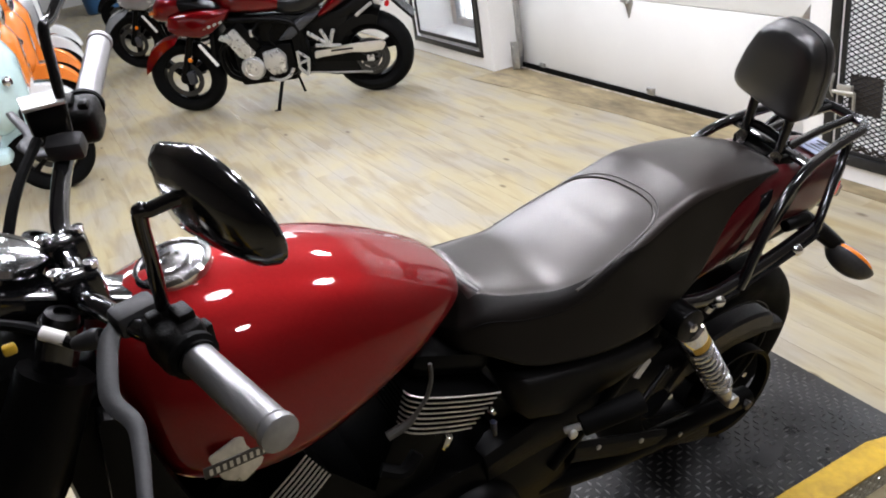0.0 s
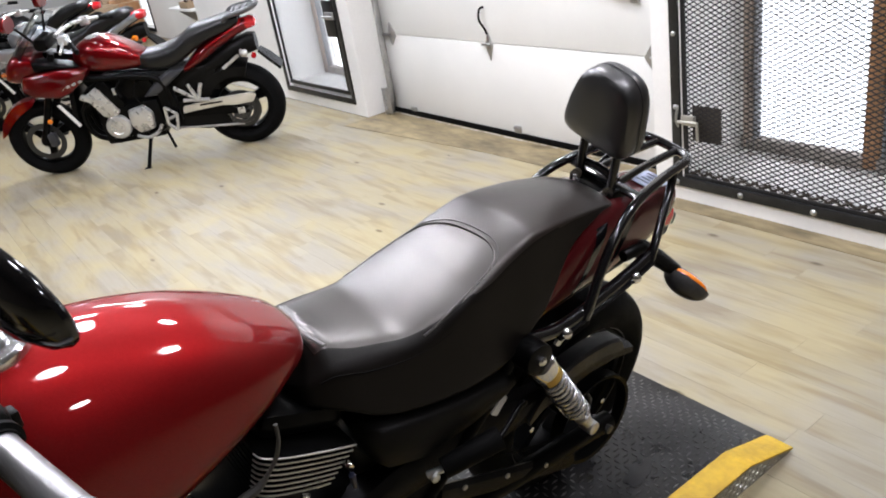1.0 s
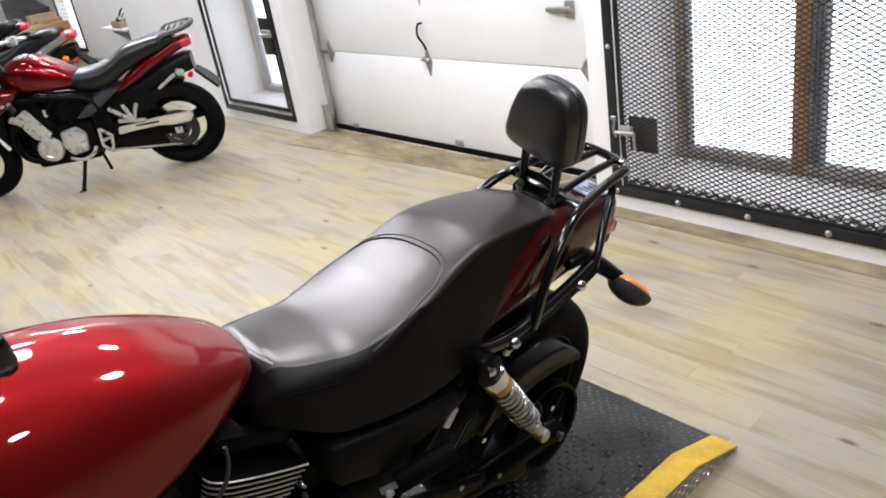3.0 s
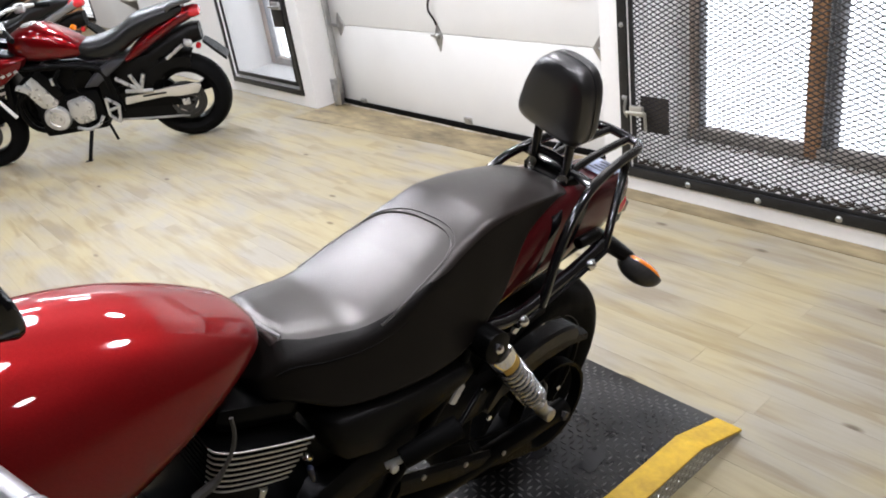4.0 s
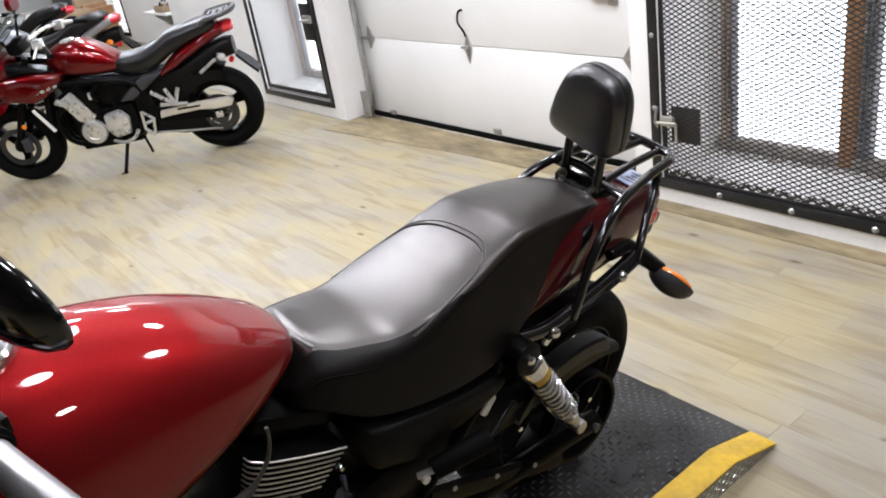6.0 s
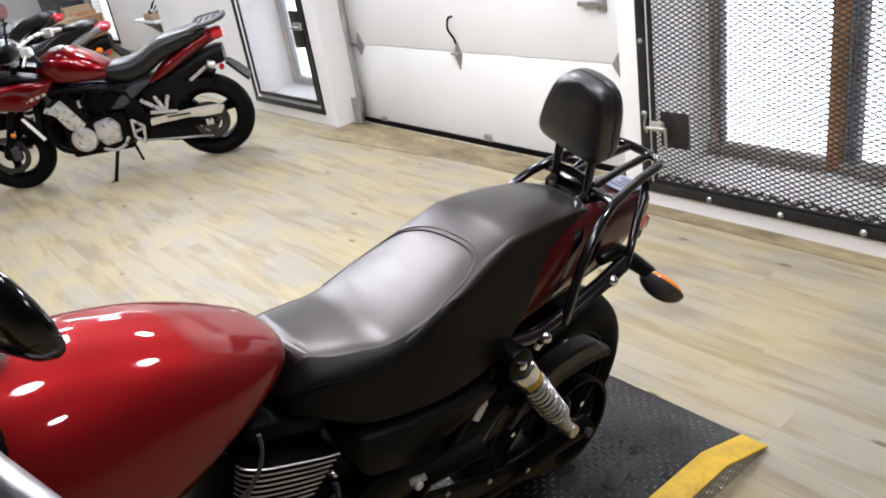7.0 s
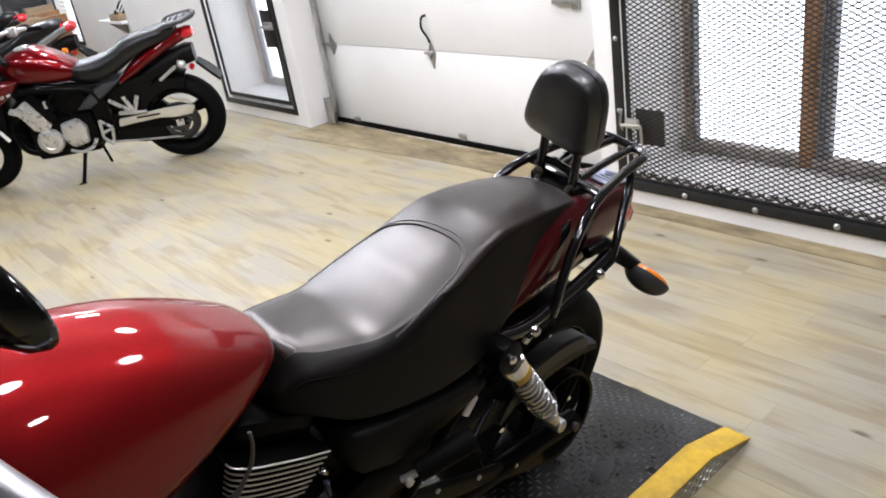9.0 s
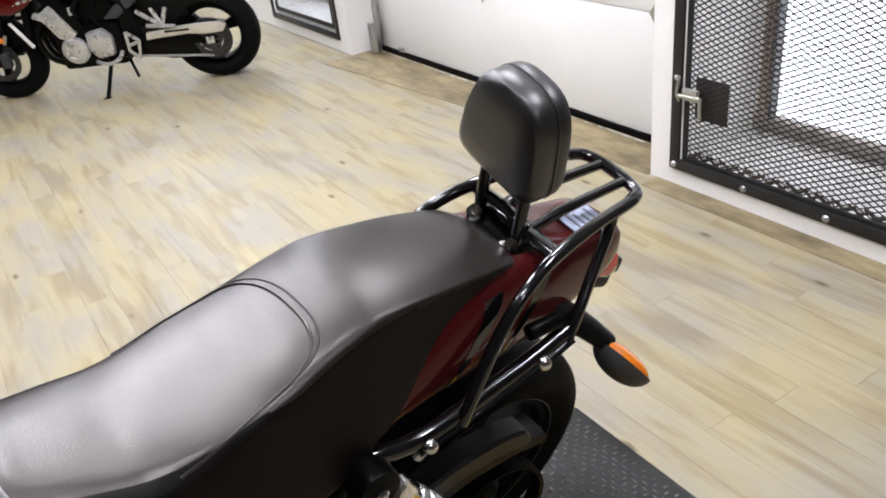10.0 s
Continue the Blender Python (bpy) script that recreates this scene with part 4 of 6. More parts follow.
for k in range(4):
    b = bm_new()
    box(b, (-0.021 + k * 0.014, 0, 0.0022), (0.004, 0.044 - 0.010 * (k % 3), 0.001))
    part("print_bar", b, GPRINT, lab)
# rear fender and plate holder
b = bm_new()
rings = []
for k in range(9):
    a = radians(150 - 175 * k / 24)
    rin, rout, hw = 0.316, 0.330, 0.085
    c = V((0.005, 0, 0.298))
    d = V((math.cos(a), 0, math.sin(a)))
    rings.append([c + d * rout * 1.0 + V((0, -hw * 0.5, 0)), c + d * rout + V((0, hw * 0.5, 0)), c + d * (rout - 0.02) + V((0, hw, 0)), c + d * (rin - 0.045) + V((0, hw, 0)), c + d * (rin - 0.045) + V((0, hw - 0.004, 0)), c + d * rin + V((0, hw * 0.5, 0)), c + d * rin + V((0, -hw * 0.5, 0)), c + d * (rin - 0.045) + V((0, -hw + 0.004, 0)), c + d * (rin - 0.045) + V((0, -hw, 0)), c + d * (rout - 0.02) + V((0, -hw, 0))])
loft(b, rings)
part("rear_fender", b, PLASTIC, bike, "black plastic rear fender")
b = bm_new()
box(b, (0.265, 0, 0.690), (0.10, 0.10, 0.05), 0.012, Euler((0, radians(25), 0)).to_matrix())
box(b, (0.325, 0, 0.682), (0.03, 0.085, 0.03), 0.006, Euler((0, radians(25), 0)).to_matrix())
part("plate_bracket", b, PLASTIC, bike, "black plate bracket")

# fender struts on both sides
for s in (-1, 1):
    b = bm_new()
    tube(b, [(-0.30, s * 0.128, 0.690), (-0.24, s * 0.138, 0.690), (-0.16, s * 0.142, 0.676), (-0.03, s * 0.138, 0.688), (0.06, s * 0.134, 0.700), (0.125, s * 0.130, 0.712)], 0.014, 10, 5)
    strut = part("fender_strut", b, BLACK, bike, "gloss black fender strut")
    for bx, bz in ((-0.158, 0.670), (0.057, 0.694)):
        b = bm_new()
        lathe(b, [(0.013, 0.0), (0.013, 0.005), (0.010, 0.010), (0.006, 0.014), (0.001, 0.015)], (bx, s * 0.153 if bx < 0 else s * 0.146, bz), (0, s, 0), 10)
        part("bolt", b, CHROME, strut, "bright acorn bolt")
    if s < 0:
        b = bm_new()
        prism(b, round_poly([(-0.182, 0.652), (-0.130, 0.684), (-0.122, 0.672), (-0.172, 0.640)], 0.005), "y", -0.150, -0.144)
        part("tab", b, ALU, strut, "bare metal mounting tab")

# luggage rack
RT = 0.0105


def racked(pts):
    """Narrows the rack's top frame and dips it left, to fit the camera's view."""
    out = []
    for x, y, z in pts:
        k = min(1.0, max(0.0, (z - 0.72) / 0.10))
        out.append((x, y + (-0.13 * y - 0.010) * k, z + (0.115 * y - 0.003) * k))
    return out


b = bm_new()
tube(b, racked([(0.290, -0.080, 0.866), (0.314, -0.068, 0.863), (0.324, -0.030, 0.862), (0.324, 0.030, 0.862), (0.314, 0.068, 0.863), (0.290, 0.080, 0.866)]), RT, 10, 6)
rack = part("luggage_rack", b, BLACK, bike, "gloss black tubular luggage rack")
for s in (-1, 1):
    b = bm_new()
    tube(b, racked([(-0.100, s * 0.151, 0.672), (-0.086, s * 0.150, 0.697), (-0.048, s * 0.144, 0.757), (0.002, s * 0.136, 0.817), (0.046, s * 0.126, 0.845), (0.105, s * 0.112, 0.861), (0.20, s * 0.096, 0.868), (0.28, s * 0.084, 0.866), (0.30, s * 0.078, 0.864)]), RT, 10, 6)
    part("side_tube", b, BLACK, rack)
    b = bm_new()
    tube(b, racked([(0.242, s * 0.090, 0.866), (0.228, s * 0.096, 0.835), (0.180, s * 0.116, 0.782), (0.140, s * 0.132, 0.738), (0.110, s * 0.141, 0.700)]), RT * 0.9, 10, 5)
    part("rear_stay", b, BLACK, rack)
    b = bm_new()
    tube(b, racked([(0.10, s * 0.036, 0.858), (0.20, s * 0.034, 0.866), (0.322, s * 0.030, 0.862)]), RT * 0.85, 10, 5)
    part("inner_tube", b, BLACK, rack)
    b = bm_new()
    tube(b, [(-0.175, s * 0.152, 0.664), (-0.04, s * 0.149, 0.678), (0.06, s * 0.147, 0.694), (0.118, s * 0.144, 0.704)], 0.009, 8, 4, flat=0.5)
    part("mount_strap", b, BLACK, rack)
b = bm_new()
tube(b, racked([(0.118, -0.112, 0.852), (0.105, -0.06, 0.862), (0.10, 0, 0.866), (0.105, 0.06, 0.862), (0.118, 0.112, 0.852)]), RT * 1.5, 10, 4, flat=0.45)
part("cross_tube", b, BLACK, rack)


# Black plate added in place of the dark gaps under the rack.
b = bm_new()
box(b, (0.098, -0.012, 0.846), (0.085, 0.100, 0.008), 0.003, Euler((radians(7), radians(11), 0)).to_matrix())
mp = part("mount_plate", b, SATIN, rack, "black plate standing in for dark gaps under the rack")
for bx, by in ((0.06, -0.035), (0.06, 0.035), (0.125, -0.04), (0.125, 0.04)):
    b = bm_new()
    lathe(b, [(0.009, 0), (0.009, 0.005), (0.004, 0.0055), (0.001, 0.004)], (bx, by - 0.012, 0.854 + by * 0.12 - (bx - 0.06) * 0.19), (0.19, 0, 1), 10)
    part("bolt", b, CHROME, rack, "socket-head bolt")


def pad_ring(d, k, e):
    """The pad's outline: wide foot, rounded shoulders; d along its depth, k its scale."""
    out = []
    for j in range(44):
        a = 2 * math.pi * j / 44
        c, s = math.cos(a), math.sin(a)
        q = e if s > 0 else e * 1.6
        y = math.copysign(abs(c) ** (2 / q), c) * 0.084
        z = math.copysign(abs(s) ** (2 / q), s) * 0.084
        y *= 1.0 - 0.24 * max(0.0, (z + 0.084) / 0.168) ** 1.6
        z -= 0.012 * (y / 0.083) ** 2 if z > 0 else 0.0
        out.append(V((d, y * k, z * k)))
    return out


def pad_mesh(layers):
    q = bm_new()
    loft(q, [pad_ring(d, k, 3.6) for d, k in layers])
    bmesh.ops.transform(q, matrix=Matrix.Translation((0.094, -0.020, 1.022)) @ Matrix.Rotation(radians(14), 4, 'X') @ Matrix.Diagonal((0.90, 1.036, 0.968, 1)), verts=q.verts)
    return q


backrest = part("backrest", pad_mesh([(-0.038, 0.45), (-0.036, 0.80), (-0.031, 0.93), (-0.022, 0.985), (-0.008, 1.0), (0.010, 1.0), (0.012, 0.985)]), VINYL, bike, "black vinyl backrest cushion on two steel uprights")
part("cushion_back", pad_mesh([(0.010, 0.985), (0.013, 1.005), (0.028, 1.0), (0.038, 0.96), (0.043, 0.82), (0.044, 0.5)]), VINYL, backrest)
part("piping", pad_mesh([(0.0085, 0.995), (0.0095, 1.014), (0.0135, 1.014), (0.0145, 0.995)]), VINYL, backrest)
for s in (-1, 1):
    b = bm_new()
    tube(b, [(0.074, s * 0.042 - 0.012, 0.832 + s * 0.008), (0.077, s * 0.042 - 0.013, 0.88 + s * 0.008), (0.088, s * 0.042 - 0.015, 0.945 + s * 0.008), (0.096, s * 0.042 - 0.018, 1.01)], 0.0098, 10, 5)
    part("upright", b, BLACK, backrest, "gloss black upright")
    b = bm_new()
    box(b, (0.085, s * 0.050 - 0.012, 0.842 + s * 0.008), (0.055, 0.012, 0.045), 0.005)
    part("bracket", b, SATIN, backrest)
    b = bm_new()
    lathe(b, [(0.0115, 0), (0.0115, 0.006), (0.006, 0.007), (0.005, 0.004), (0.001, 0.004)], (0.066, s * 0.042 - 0.014, 0.862 + s * 0.008), (-0.75, -0.45, 0.45), 12)
    part("bolt", b, CHROME, backrest, "socket-head bolt")
b = bm_new()
tube(b, [(0.085, -0.062, 0.878), (0.088, -0.012, 0.89), (0.085, 0.038, 0.894)], 0.009, 8, 3)
part("cross_bar", b, BLACK, backrest)

# shock absorbers
for s in (-1, 1):
    a, c = V((-0.255, s * 0.160, 0.674)), V((-0.064, s * 0.150, 0.357))
    d = (c - a).normalized()
    Ls = (c - a).length
    b = bm_new()
    lathe(b, [(0.012, 0.0), (0.014, Ls * 0.55), (0.012, Ls * 0.9)], a, d, 16)
    lathe(b, [(0.0165, Ls * 0.20), (0.0175, Ls * 0.22), (0.0175, Ls * 0.745), (0.013, Ls * 0.75)], a, d, 18)
    sh = part("shock_absorber", b, SATIN, bike, "chrome shock absorber with grey coil spring")
    b = bm_new()
    turns = 9.5
    s0, s1 = Ls * 0.26, Ls * 0.755
    m3 = frame_of(d)
    pts = []
    for k in range(148):
        t = k / 147
        an = 2 * math.pi * turns * t
        rr = 0.0262 - 0.002 * t
        pts.append(a + d * (s0 + (s1 - s0) * t) + m3 @ V((rr * math.cos(an), rr * math.sin(an), 0)))
    tube(b, pts, 0.0046, 8, 1)
    part("coil_spring", b, SPRING, sh, "bright plated coil spring")
    b = bm_new()
    lathe(b, [(0.020, Ls * 0.075), (0.029, Ls * 0.09), (0.031, Ls * 0.11), (0.031, Ls * 0.235), (0.029, Ls * 0.245), (0.022, Ls * 0.25)], a, d, 28)
    cov = part("top_cover", b, CHROME, sh, "chrome spring cover")
    b = bm_new()
    face = V((-0.35, s, 0.55))
    face = (face - d * face.dot(d)).normalized()
    across = d.cross(face)
    loft(b, [[a + d * h + (face * math.cos(u) + across * math.sin(u)) * r for h, r in ((Ls * 0.175, 0.0305), (Ls * 0.175, 0.0317), (Ls * 0.232, 0.0317), (Ls * 0.232, 0.0305))] for u in [radians(-42 + 84 * k / 10) for k in range(11)]])
    part("warning_label", b, mat("gold_label", (0.42, 0.27, 0.04), 0.4, 0.3, var=0.3), cov, "worn yellow label band")
    b = bm_new()
    rod(b, a - V((0, s * 0.03, 0)), a + V((0, s * 0.022, 0)), 0.033, seg=20, bevel=0.004)
    eye = part("top_eye", b, SATIN, sh, "black upper mount")
    b = bm_new()
    lathe(b, [(0.010, 0.020), (0.010, 0.028), (0.006, 0.032), (0.001, 0.032)], a, (0, s, 0), 8)
    part("bolt", b, CHROME, eye, "bright mounting bolt")
    b = bm_new()
    rod(b, c - V((0, s * 0.02, 0)), c + V((0, s * 0.016, 0)), 0.016, seg=16, bevel=0.003)
    lathe(b, [(0.021, Ls * 0.745), (0.023, Ls * 0.755), (0.021, Ls * 0.775), (0.012, Ls * 0.785), (0.012, Ls * 0.82), (0.018, Ls * 0.83), (0.018, Ls * 0.865), (0.011, Ls * 0.88), (0.012, Ls * 0.97)], a, d, 16)
    part("bottom_eye", b, STEEL, sh, "dull metal lower clevis")

# rear turn signals
SIGGREY = mat("scuffed_dark_grey_plastic", (0.035, 0.034, 0.034), 0.38, spec=0.5, var=0.35, scale=30)


def half_bullet(c, ax, nr, length, r, depth):
    """Half of a stretched ball, cut flat, bulging along nr by depth."""
    sd = ax.cross(nr)
    g = bm_new()
    rings = []
    for i in range(8):
        f = math.cos(math.pi / 2 * i / 7.3)
        h = math.sin(math.pi / 2 * i / 7.3) * depth
        rings.append([c + ax * (math.cos(2 * math.pi * j / 28) * length * f) + sd * (math.sin(2 * math.pi * j / 28) * r * f) + nr * h for j in range(28)])
    return loft(g, rings)


for s in (-1, 1):
    b = bm_new()
    tube(b, [(0.14, s * 0.070, 0.705), (0.18, s * 0.105, 0.672), (0.214, s * 0.140, 0.634)], lambda t: 0.032 - 0.010 * t, 12, 5, flat=0.7)
    sg = part("turn_signal", b, PLASTIC, bike, "black turn signal with amber lens")
    ax = V((0.050, s * 0.105, -0.065)).normalized()
    nr = V((0.86, s * 0.10, 0.45))
    nr = (nr - ax * nr.dot(ax)).normalized()
    c0 = V((0.222, s * 0.166, 0.614))
    part("housing", half_bullet(c0, ax, nr, 0.056, 0.036, -0.036), SIGGREY, sg, "dark grey bullet housing")
    part("lens", half_bullet(c0 + nr * 0.0005, ax, nr, 0.051, 0.033, 0.018), ORANGE, sg, "amber lens")
    b = bm_new()
    rod(b, (0.05, s * 0.118, 0.735), (0.11, s * 0.122, 0.735), 0.013, bevel=0.003)
    part("seat_lock", b, SATIN, bike)

# swingarm, belt guard, side covers, frame
for s in (-1, 1):
    b = bm_new()
    tube(b, [(-0.56, s * 0.10, 0.36), (-0.36, s * 0.125, 0.34), (0.03, s * 0.125, 0.292)], 0.024, 10, 5)
    part("swingarm", b, SATIN, bike)
    b = bm_new()
    rod(b, (0.005, s * 0.10, 0.298), (0.005, s * 0.155, 0.298), 0.012, seg=6, bevel=0.002)
    part("axle_nut", b, DISCM, bike)
b = bm_new()
wheel_ring(b, (0.005, -0.095, 0.298), [(0.110, -0.014), (0.118, -0.016), (0.118, 0.016), (0.110, 0.014)], 48)
part("belt_pulley", b, SATIN, bike, "black belt pulley")
b = bm_new()
rings = []
for x, z, h in ((-0.66, 0.50, 0.035), (-0.55, 0.515, 0.045), (-0.42, 0.515, 0.048), (-0.30, 0.500, 0.042), (-0.16, 0.490, 0.032), (-0.05, 0.500, 0.026), (0.04, 0.490, 0.022), (0.10, 0.470, 0.016)):
    rings.append([V((x, -0.070, z + h * 0.7)), V((x, -0.115, z + h * 0.8)), V((x, -0.128, z + h * 0.4)), V((x, -0.128, z - h * 0.6)), V((x, -0.12, z - h)), V((x, -0.07, z - h))])
loft(b, rings)
part("belt_guard", b, PLASTIC, bike, "black plastic belt guard")
GUARD = mat("grey_black_guard_plastic", (0.0085, 0.0085, 0.009), 0.36, spec=0.28, var=0.25, scale=26, fine=420, bump=0.1)
b = bm_new()
rings = []
path = smooth_path([(-0.235, 0, 0.468), (-0.190, 0, 0.500), (-0.135, 0, 0.522), (-0.070, 0, 0.530), (0.0, 0, 0.525), (0.045, 0, 0.512), (0.060, 0, 0.502)], 4)
for k, q in enumerate(path):
    t = k / (len(path) - 1)
    w = 0.018 * min(1.0, 0.45 + 4.0 * min(t, 1 - t))
    y0 = -0.136 + 0.004 * t
    rings.append([q + V((0, y0 + 0.006, w)), q + V((0, y0, w - 0.006)), q + V((0, y0, -w)), q + V((0, -0.10, -w)), q + V((0, -0.092, w))])
loft(b, rings)
part("upper_belt_guard", b, GUARD, bike, "grey-black plastic upper belt guard")
b = bm_new()
tube(b, [(-0.33, -0.12, 0.428), (-0.295, -0.122, 0.408), (-0.182, -0.124, 0.366), (-0.10, -0.124, 0.347), (-0.02, -0.120, 0.338)], 0.0022, 6, 5)
part("sensor_wire", b, RUBBER, bike, "thin dark wire along the swingarm")
for bx, bz in ((-0.231, 0.448), (-0.008, 0.386)):
    b = bm_new()
    lathe(b, [(0.0065, 0), (0.0065, 0.004), (0.003, 0.006), (0.001, 0.006)], (bx, -0.134, bz), (0, -1, 0), 10)
    part("bolt", b, CHROME, bike, "small bright bolt")
b = bm_new()
tube(b, [(-0.48, -0.13, 0.438), (-0.30, -0.132, 0.355), (-0.105, -0.13, 0.268)], 0.015, 8, 3, flat=1.6)
low = part("lower_guard", b, PLASTIC, bike, "black lower belt guard")
for t in (0.15, 0.45, 0.75):
    b = bm_new()
    p = V((-0.48, -0.147, 0.46)).lerp(V((-0.105, -0.147, 0.285)), t)
    lathe(b, [(0.006, 0), (0.006, 0.003), (0.001, 0.005)], p, (0, -1, 0), 8)
    part("rivet", b, STEEL, low)
for s in (-1, 1):
    b = bm_new()
    rings = []
    for x, z0, z1, y in ((-0.620, 0.660, 0.690, 0.11), (-0.605, 0.620, 0.702, 0.140), (-0.585, 0.600, 0.702, 0.154), (-0.52, 0.580, 0.688, 0.160), (-0.40, 0.585, 0.664, 0.161), (-0.31, 0.597, 0.646, 0.157), (-0.285, 0.600, 0.640, 0.148), (-0.268, 0.610, 0.630, 0.125)):
        rings.append([V((x, s * 0.03, z1)), V((x, s * (y - 0.034), z1)), V((x, s * (y - 0.010), z1 - 0.006)), V((x, s * (y - 0.002), z1 - 0.016)), V((x, s * y, (z0 * 0.6 + z1 * 0.4))), V((x, s * (y - 0.008), z0 + 0.006)), V((x, s * (y - 0.03), z0)), V((x, s * 0.03, z0))])
    loft(b, rings)
    part("side_cover", b, PLASTIC, bike, "black plastic side cover")
    b = bm_new()
    tube(b, [(-0.52, s * 0.125, 0.42), (-0.40, s * 0.128, 0.53), (-0.30, s * 0.128, 0.63), (-0.27, s * 0.125, 0.69)], 0.013, 10, 5)
    part("frame_tube", b, SATIN, bike)
    b = bm_new()
    tube(b, [(-0.50, s * 0.06, 0.56), (-0.28, s * 0.07, 0.66), (-0.10, s * 0.08, 0.69), (0.10, s * 0.08, 0.70)], 0.016, 10, 4)
    part("frame_tube", b, SATIN, bike)
b = bm_new()
box(b, (-0.42, 0, 0.62), (0.40, 0.16, 0.16), 0.02)
part("air_box", b, PLASTIC, bike)
b = bm_new()
prism(b, round_poly([(-0.352, 0.578), (-0.318, 0.610), (-0.310, 0.596), (-0.338, 0.566)], 0.004), "y", -0.150, -0.146)
part("tag", b, WHITE, bike, "small white tag")
b = bm_new()
box(b, (-0.30, 0, 0.50), (0.30, 0.15, 0.16), 0.03)
part("battery_box", b, PLASTIC, bike)
# passenger foot peg, bright pivot
b = bm_new()
rod(b, (-0.485, -0.165, 0.545), (-0.375, -0.20, 0.575), 0.020, 0.023, 14, 0.003)
peg = part("foot_peg", b, RUBBER, bike, "black rubber foot peg")
b = bm_new()
rod(b, (-0.51, -0.15, 0.535), (-0.485, -0.165, 0.545), 0.007)
lathe(b, [(0.009, 0), (0.009, 0.006), (0.005, 0.008), (0.001, 0.008)], (-0.505, -0.165, 0.538), (0, -1, 0), 10)
part("pivot", b, ALU, peg, "bright peg pivot")
b = bm_new()
rod(b, (-0.375, -0.20, 0.575), (-0.29, -0.17, 0.585), 0.006)
lathe(b, [(0.008, 0), (0.007, 0.005), (0.001, 0.007)], (-0.29, -0.172, 0.585), (0, -1, 0), 8)
part("stay_rod", b, SATIN, peg)

# engine: two finned cylinders, crankcase
engine = part("engine", box(bm_new(), (-0.74, 0, 0.38), (0.60, 0.25, 0.30), 0.05), SATIN, bike, "black engine case")
b = bm_new()
lathe(b, [(0.105, 0.0), (0.100, 0.020), (0.085, 0.032), (0.03, 0.036), (0.001, 0.036)], (-0.70, -0.13, 0.38), (0, -1, 0), 28)
part("drive_cover", b, SATIN, engine)
for lean, bx, bz, f0, mid in ((-25, -0.902, 0.425, 0.273, 0.042), (36, -0.830, 0.42, 0.270, 0.0)):
    m = Matrix.Translation((bx, 0, bz)) @ Euler((0, radians(-lean), 0)).to_matrix().to_4x4()
    b = bm_new()
    box(b, (mid, 0, 0.17), (0.12, 0.19, 0.36), 0.02)
    bmesh.ops.transform(b, matrix=m, verts=b.verts)
    cyl = part("cylinder", b, SATIN, engine, "black finned cylinder")
    for k in range(8):
        b = bm_new()
        w, yf = 0.068 + 0.020 * (k / 7), 0.126 + 0.013 * (k / 7)
        zf = f0 + k * 0.0112
        edge = smooth_path([(mid - w, 0.026 - yf, zf + 0.002), (mid - w + 0.005, 0.013 - yf, zf + 0.002), (mid - w * 0.62, 0.003 - yf, zf + 0.002), (mid, -yf, zf + 0.002), (mid + w * 0.6, -yf, zf + 0.002), (mid + w, 0.002 - yf, zf + 0.002)], 3)
        out = [(q.x, q.y) for q in edge] + [(mid + w * 0.9, yf), (mid - w * 0.9, yf)]
        prism(b, out, "z", zf, zf + 0.004)
        bmesh.ops.transform(b, matrix=m, verts=b.verts)
        part("fin", b, SATIN, cyl)
        b = bm_new()
        tube(b, edge, 0.0018, 6, 1)
        bmesh.ops.transform(b, matrix=m, verts=b.verts)
        part("fin_edge", b, ALU, cyl, "machined bright fin edge")
    b = bm_new()
    box(b, (mid, 0, 0.385), (0.16, 0.21, 0.05), 0.022)
    bmesh.ops.transform(b, matrix=m, verts=b.verts)
    part("cylinder_head", b, SATIN, cyl)
b = bm_new()
tube(b, [(-0.768, -0.158, 0.84), (-0.769, -0.16, 0.815), (-0.777, -0.16, 0.786), (-0.792, -0.158, 0.763), (-0.811, -0.154, 0.741), (-0.844, -0.148, 0.727)], lambda t: 0.0034 + 0.0045 * ease(0.6, 0.9, t), 8, 5)
part("cable", b, mat("grey_cable_sheath", (0.055, 0.053, 0.050), 0.5), engine, "thin grey cable with a thicker boot")
b = bm_new()
tube(b, [(-0.86, -0.14, 0.655), (-0.83, -0.155, 0.645), (-0.80, -0.15, 0.665)], 0.012, 8, 4)
part("spark_plug_cap", b, RUBBER, engine)
b = bm_new()
rod(b, (-0.657, -0.14, 0.665), (-0.645, -0.134, 0.647), 0.0065, seg=8, bevel=0.001)
part("stud", b, CHROME, engine, "bright stud")
b = bm_new()
rod(b, (-0.651, -0.136, 0.631), (-0.646, -0.132, 0.593), 0.006, 0.004, seg=10, bevel=0.001)
part("sensor_plug", b, mat("dark_blue_plastic", (0.02, 0.025, 0.05), 0.35), engine, "small dark blue sensor plug")
b = bm_new()
rod(b, (-0.738, -0.142, 0.658), (-0.748, -0.138, 0.63), 0.0075, 0.005, seg=8, bevel=0.001)
part("stud", b, CHROME, engine, "bright stud")
b = bm_new()
lathe(b, [(0.015, 0), (0.015, 0.02), (0.010, 0.022), (0.010, 0.05), (0.001, 0.05)], (-0.62, -0.15, 0.36), (0.1, -1, 0.1), 10)
part("shift_pivot", b, mat("brass_fitting", (0.45, 0.33, 0.12), 0.35, 0.9), engine, "brass fitting")
b = bm_new()
tube(b, [(-1.22, 0, 0.80), (-1.10, -0.03, 0.62), (-1.05, -0.05, 0.45), (-0.98, -0.06, 0.30)], 0.024, 12, 5)
part("down_tube", b, BLACK, bike)
b = bm_new()
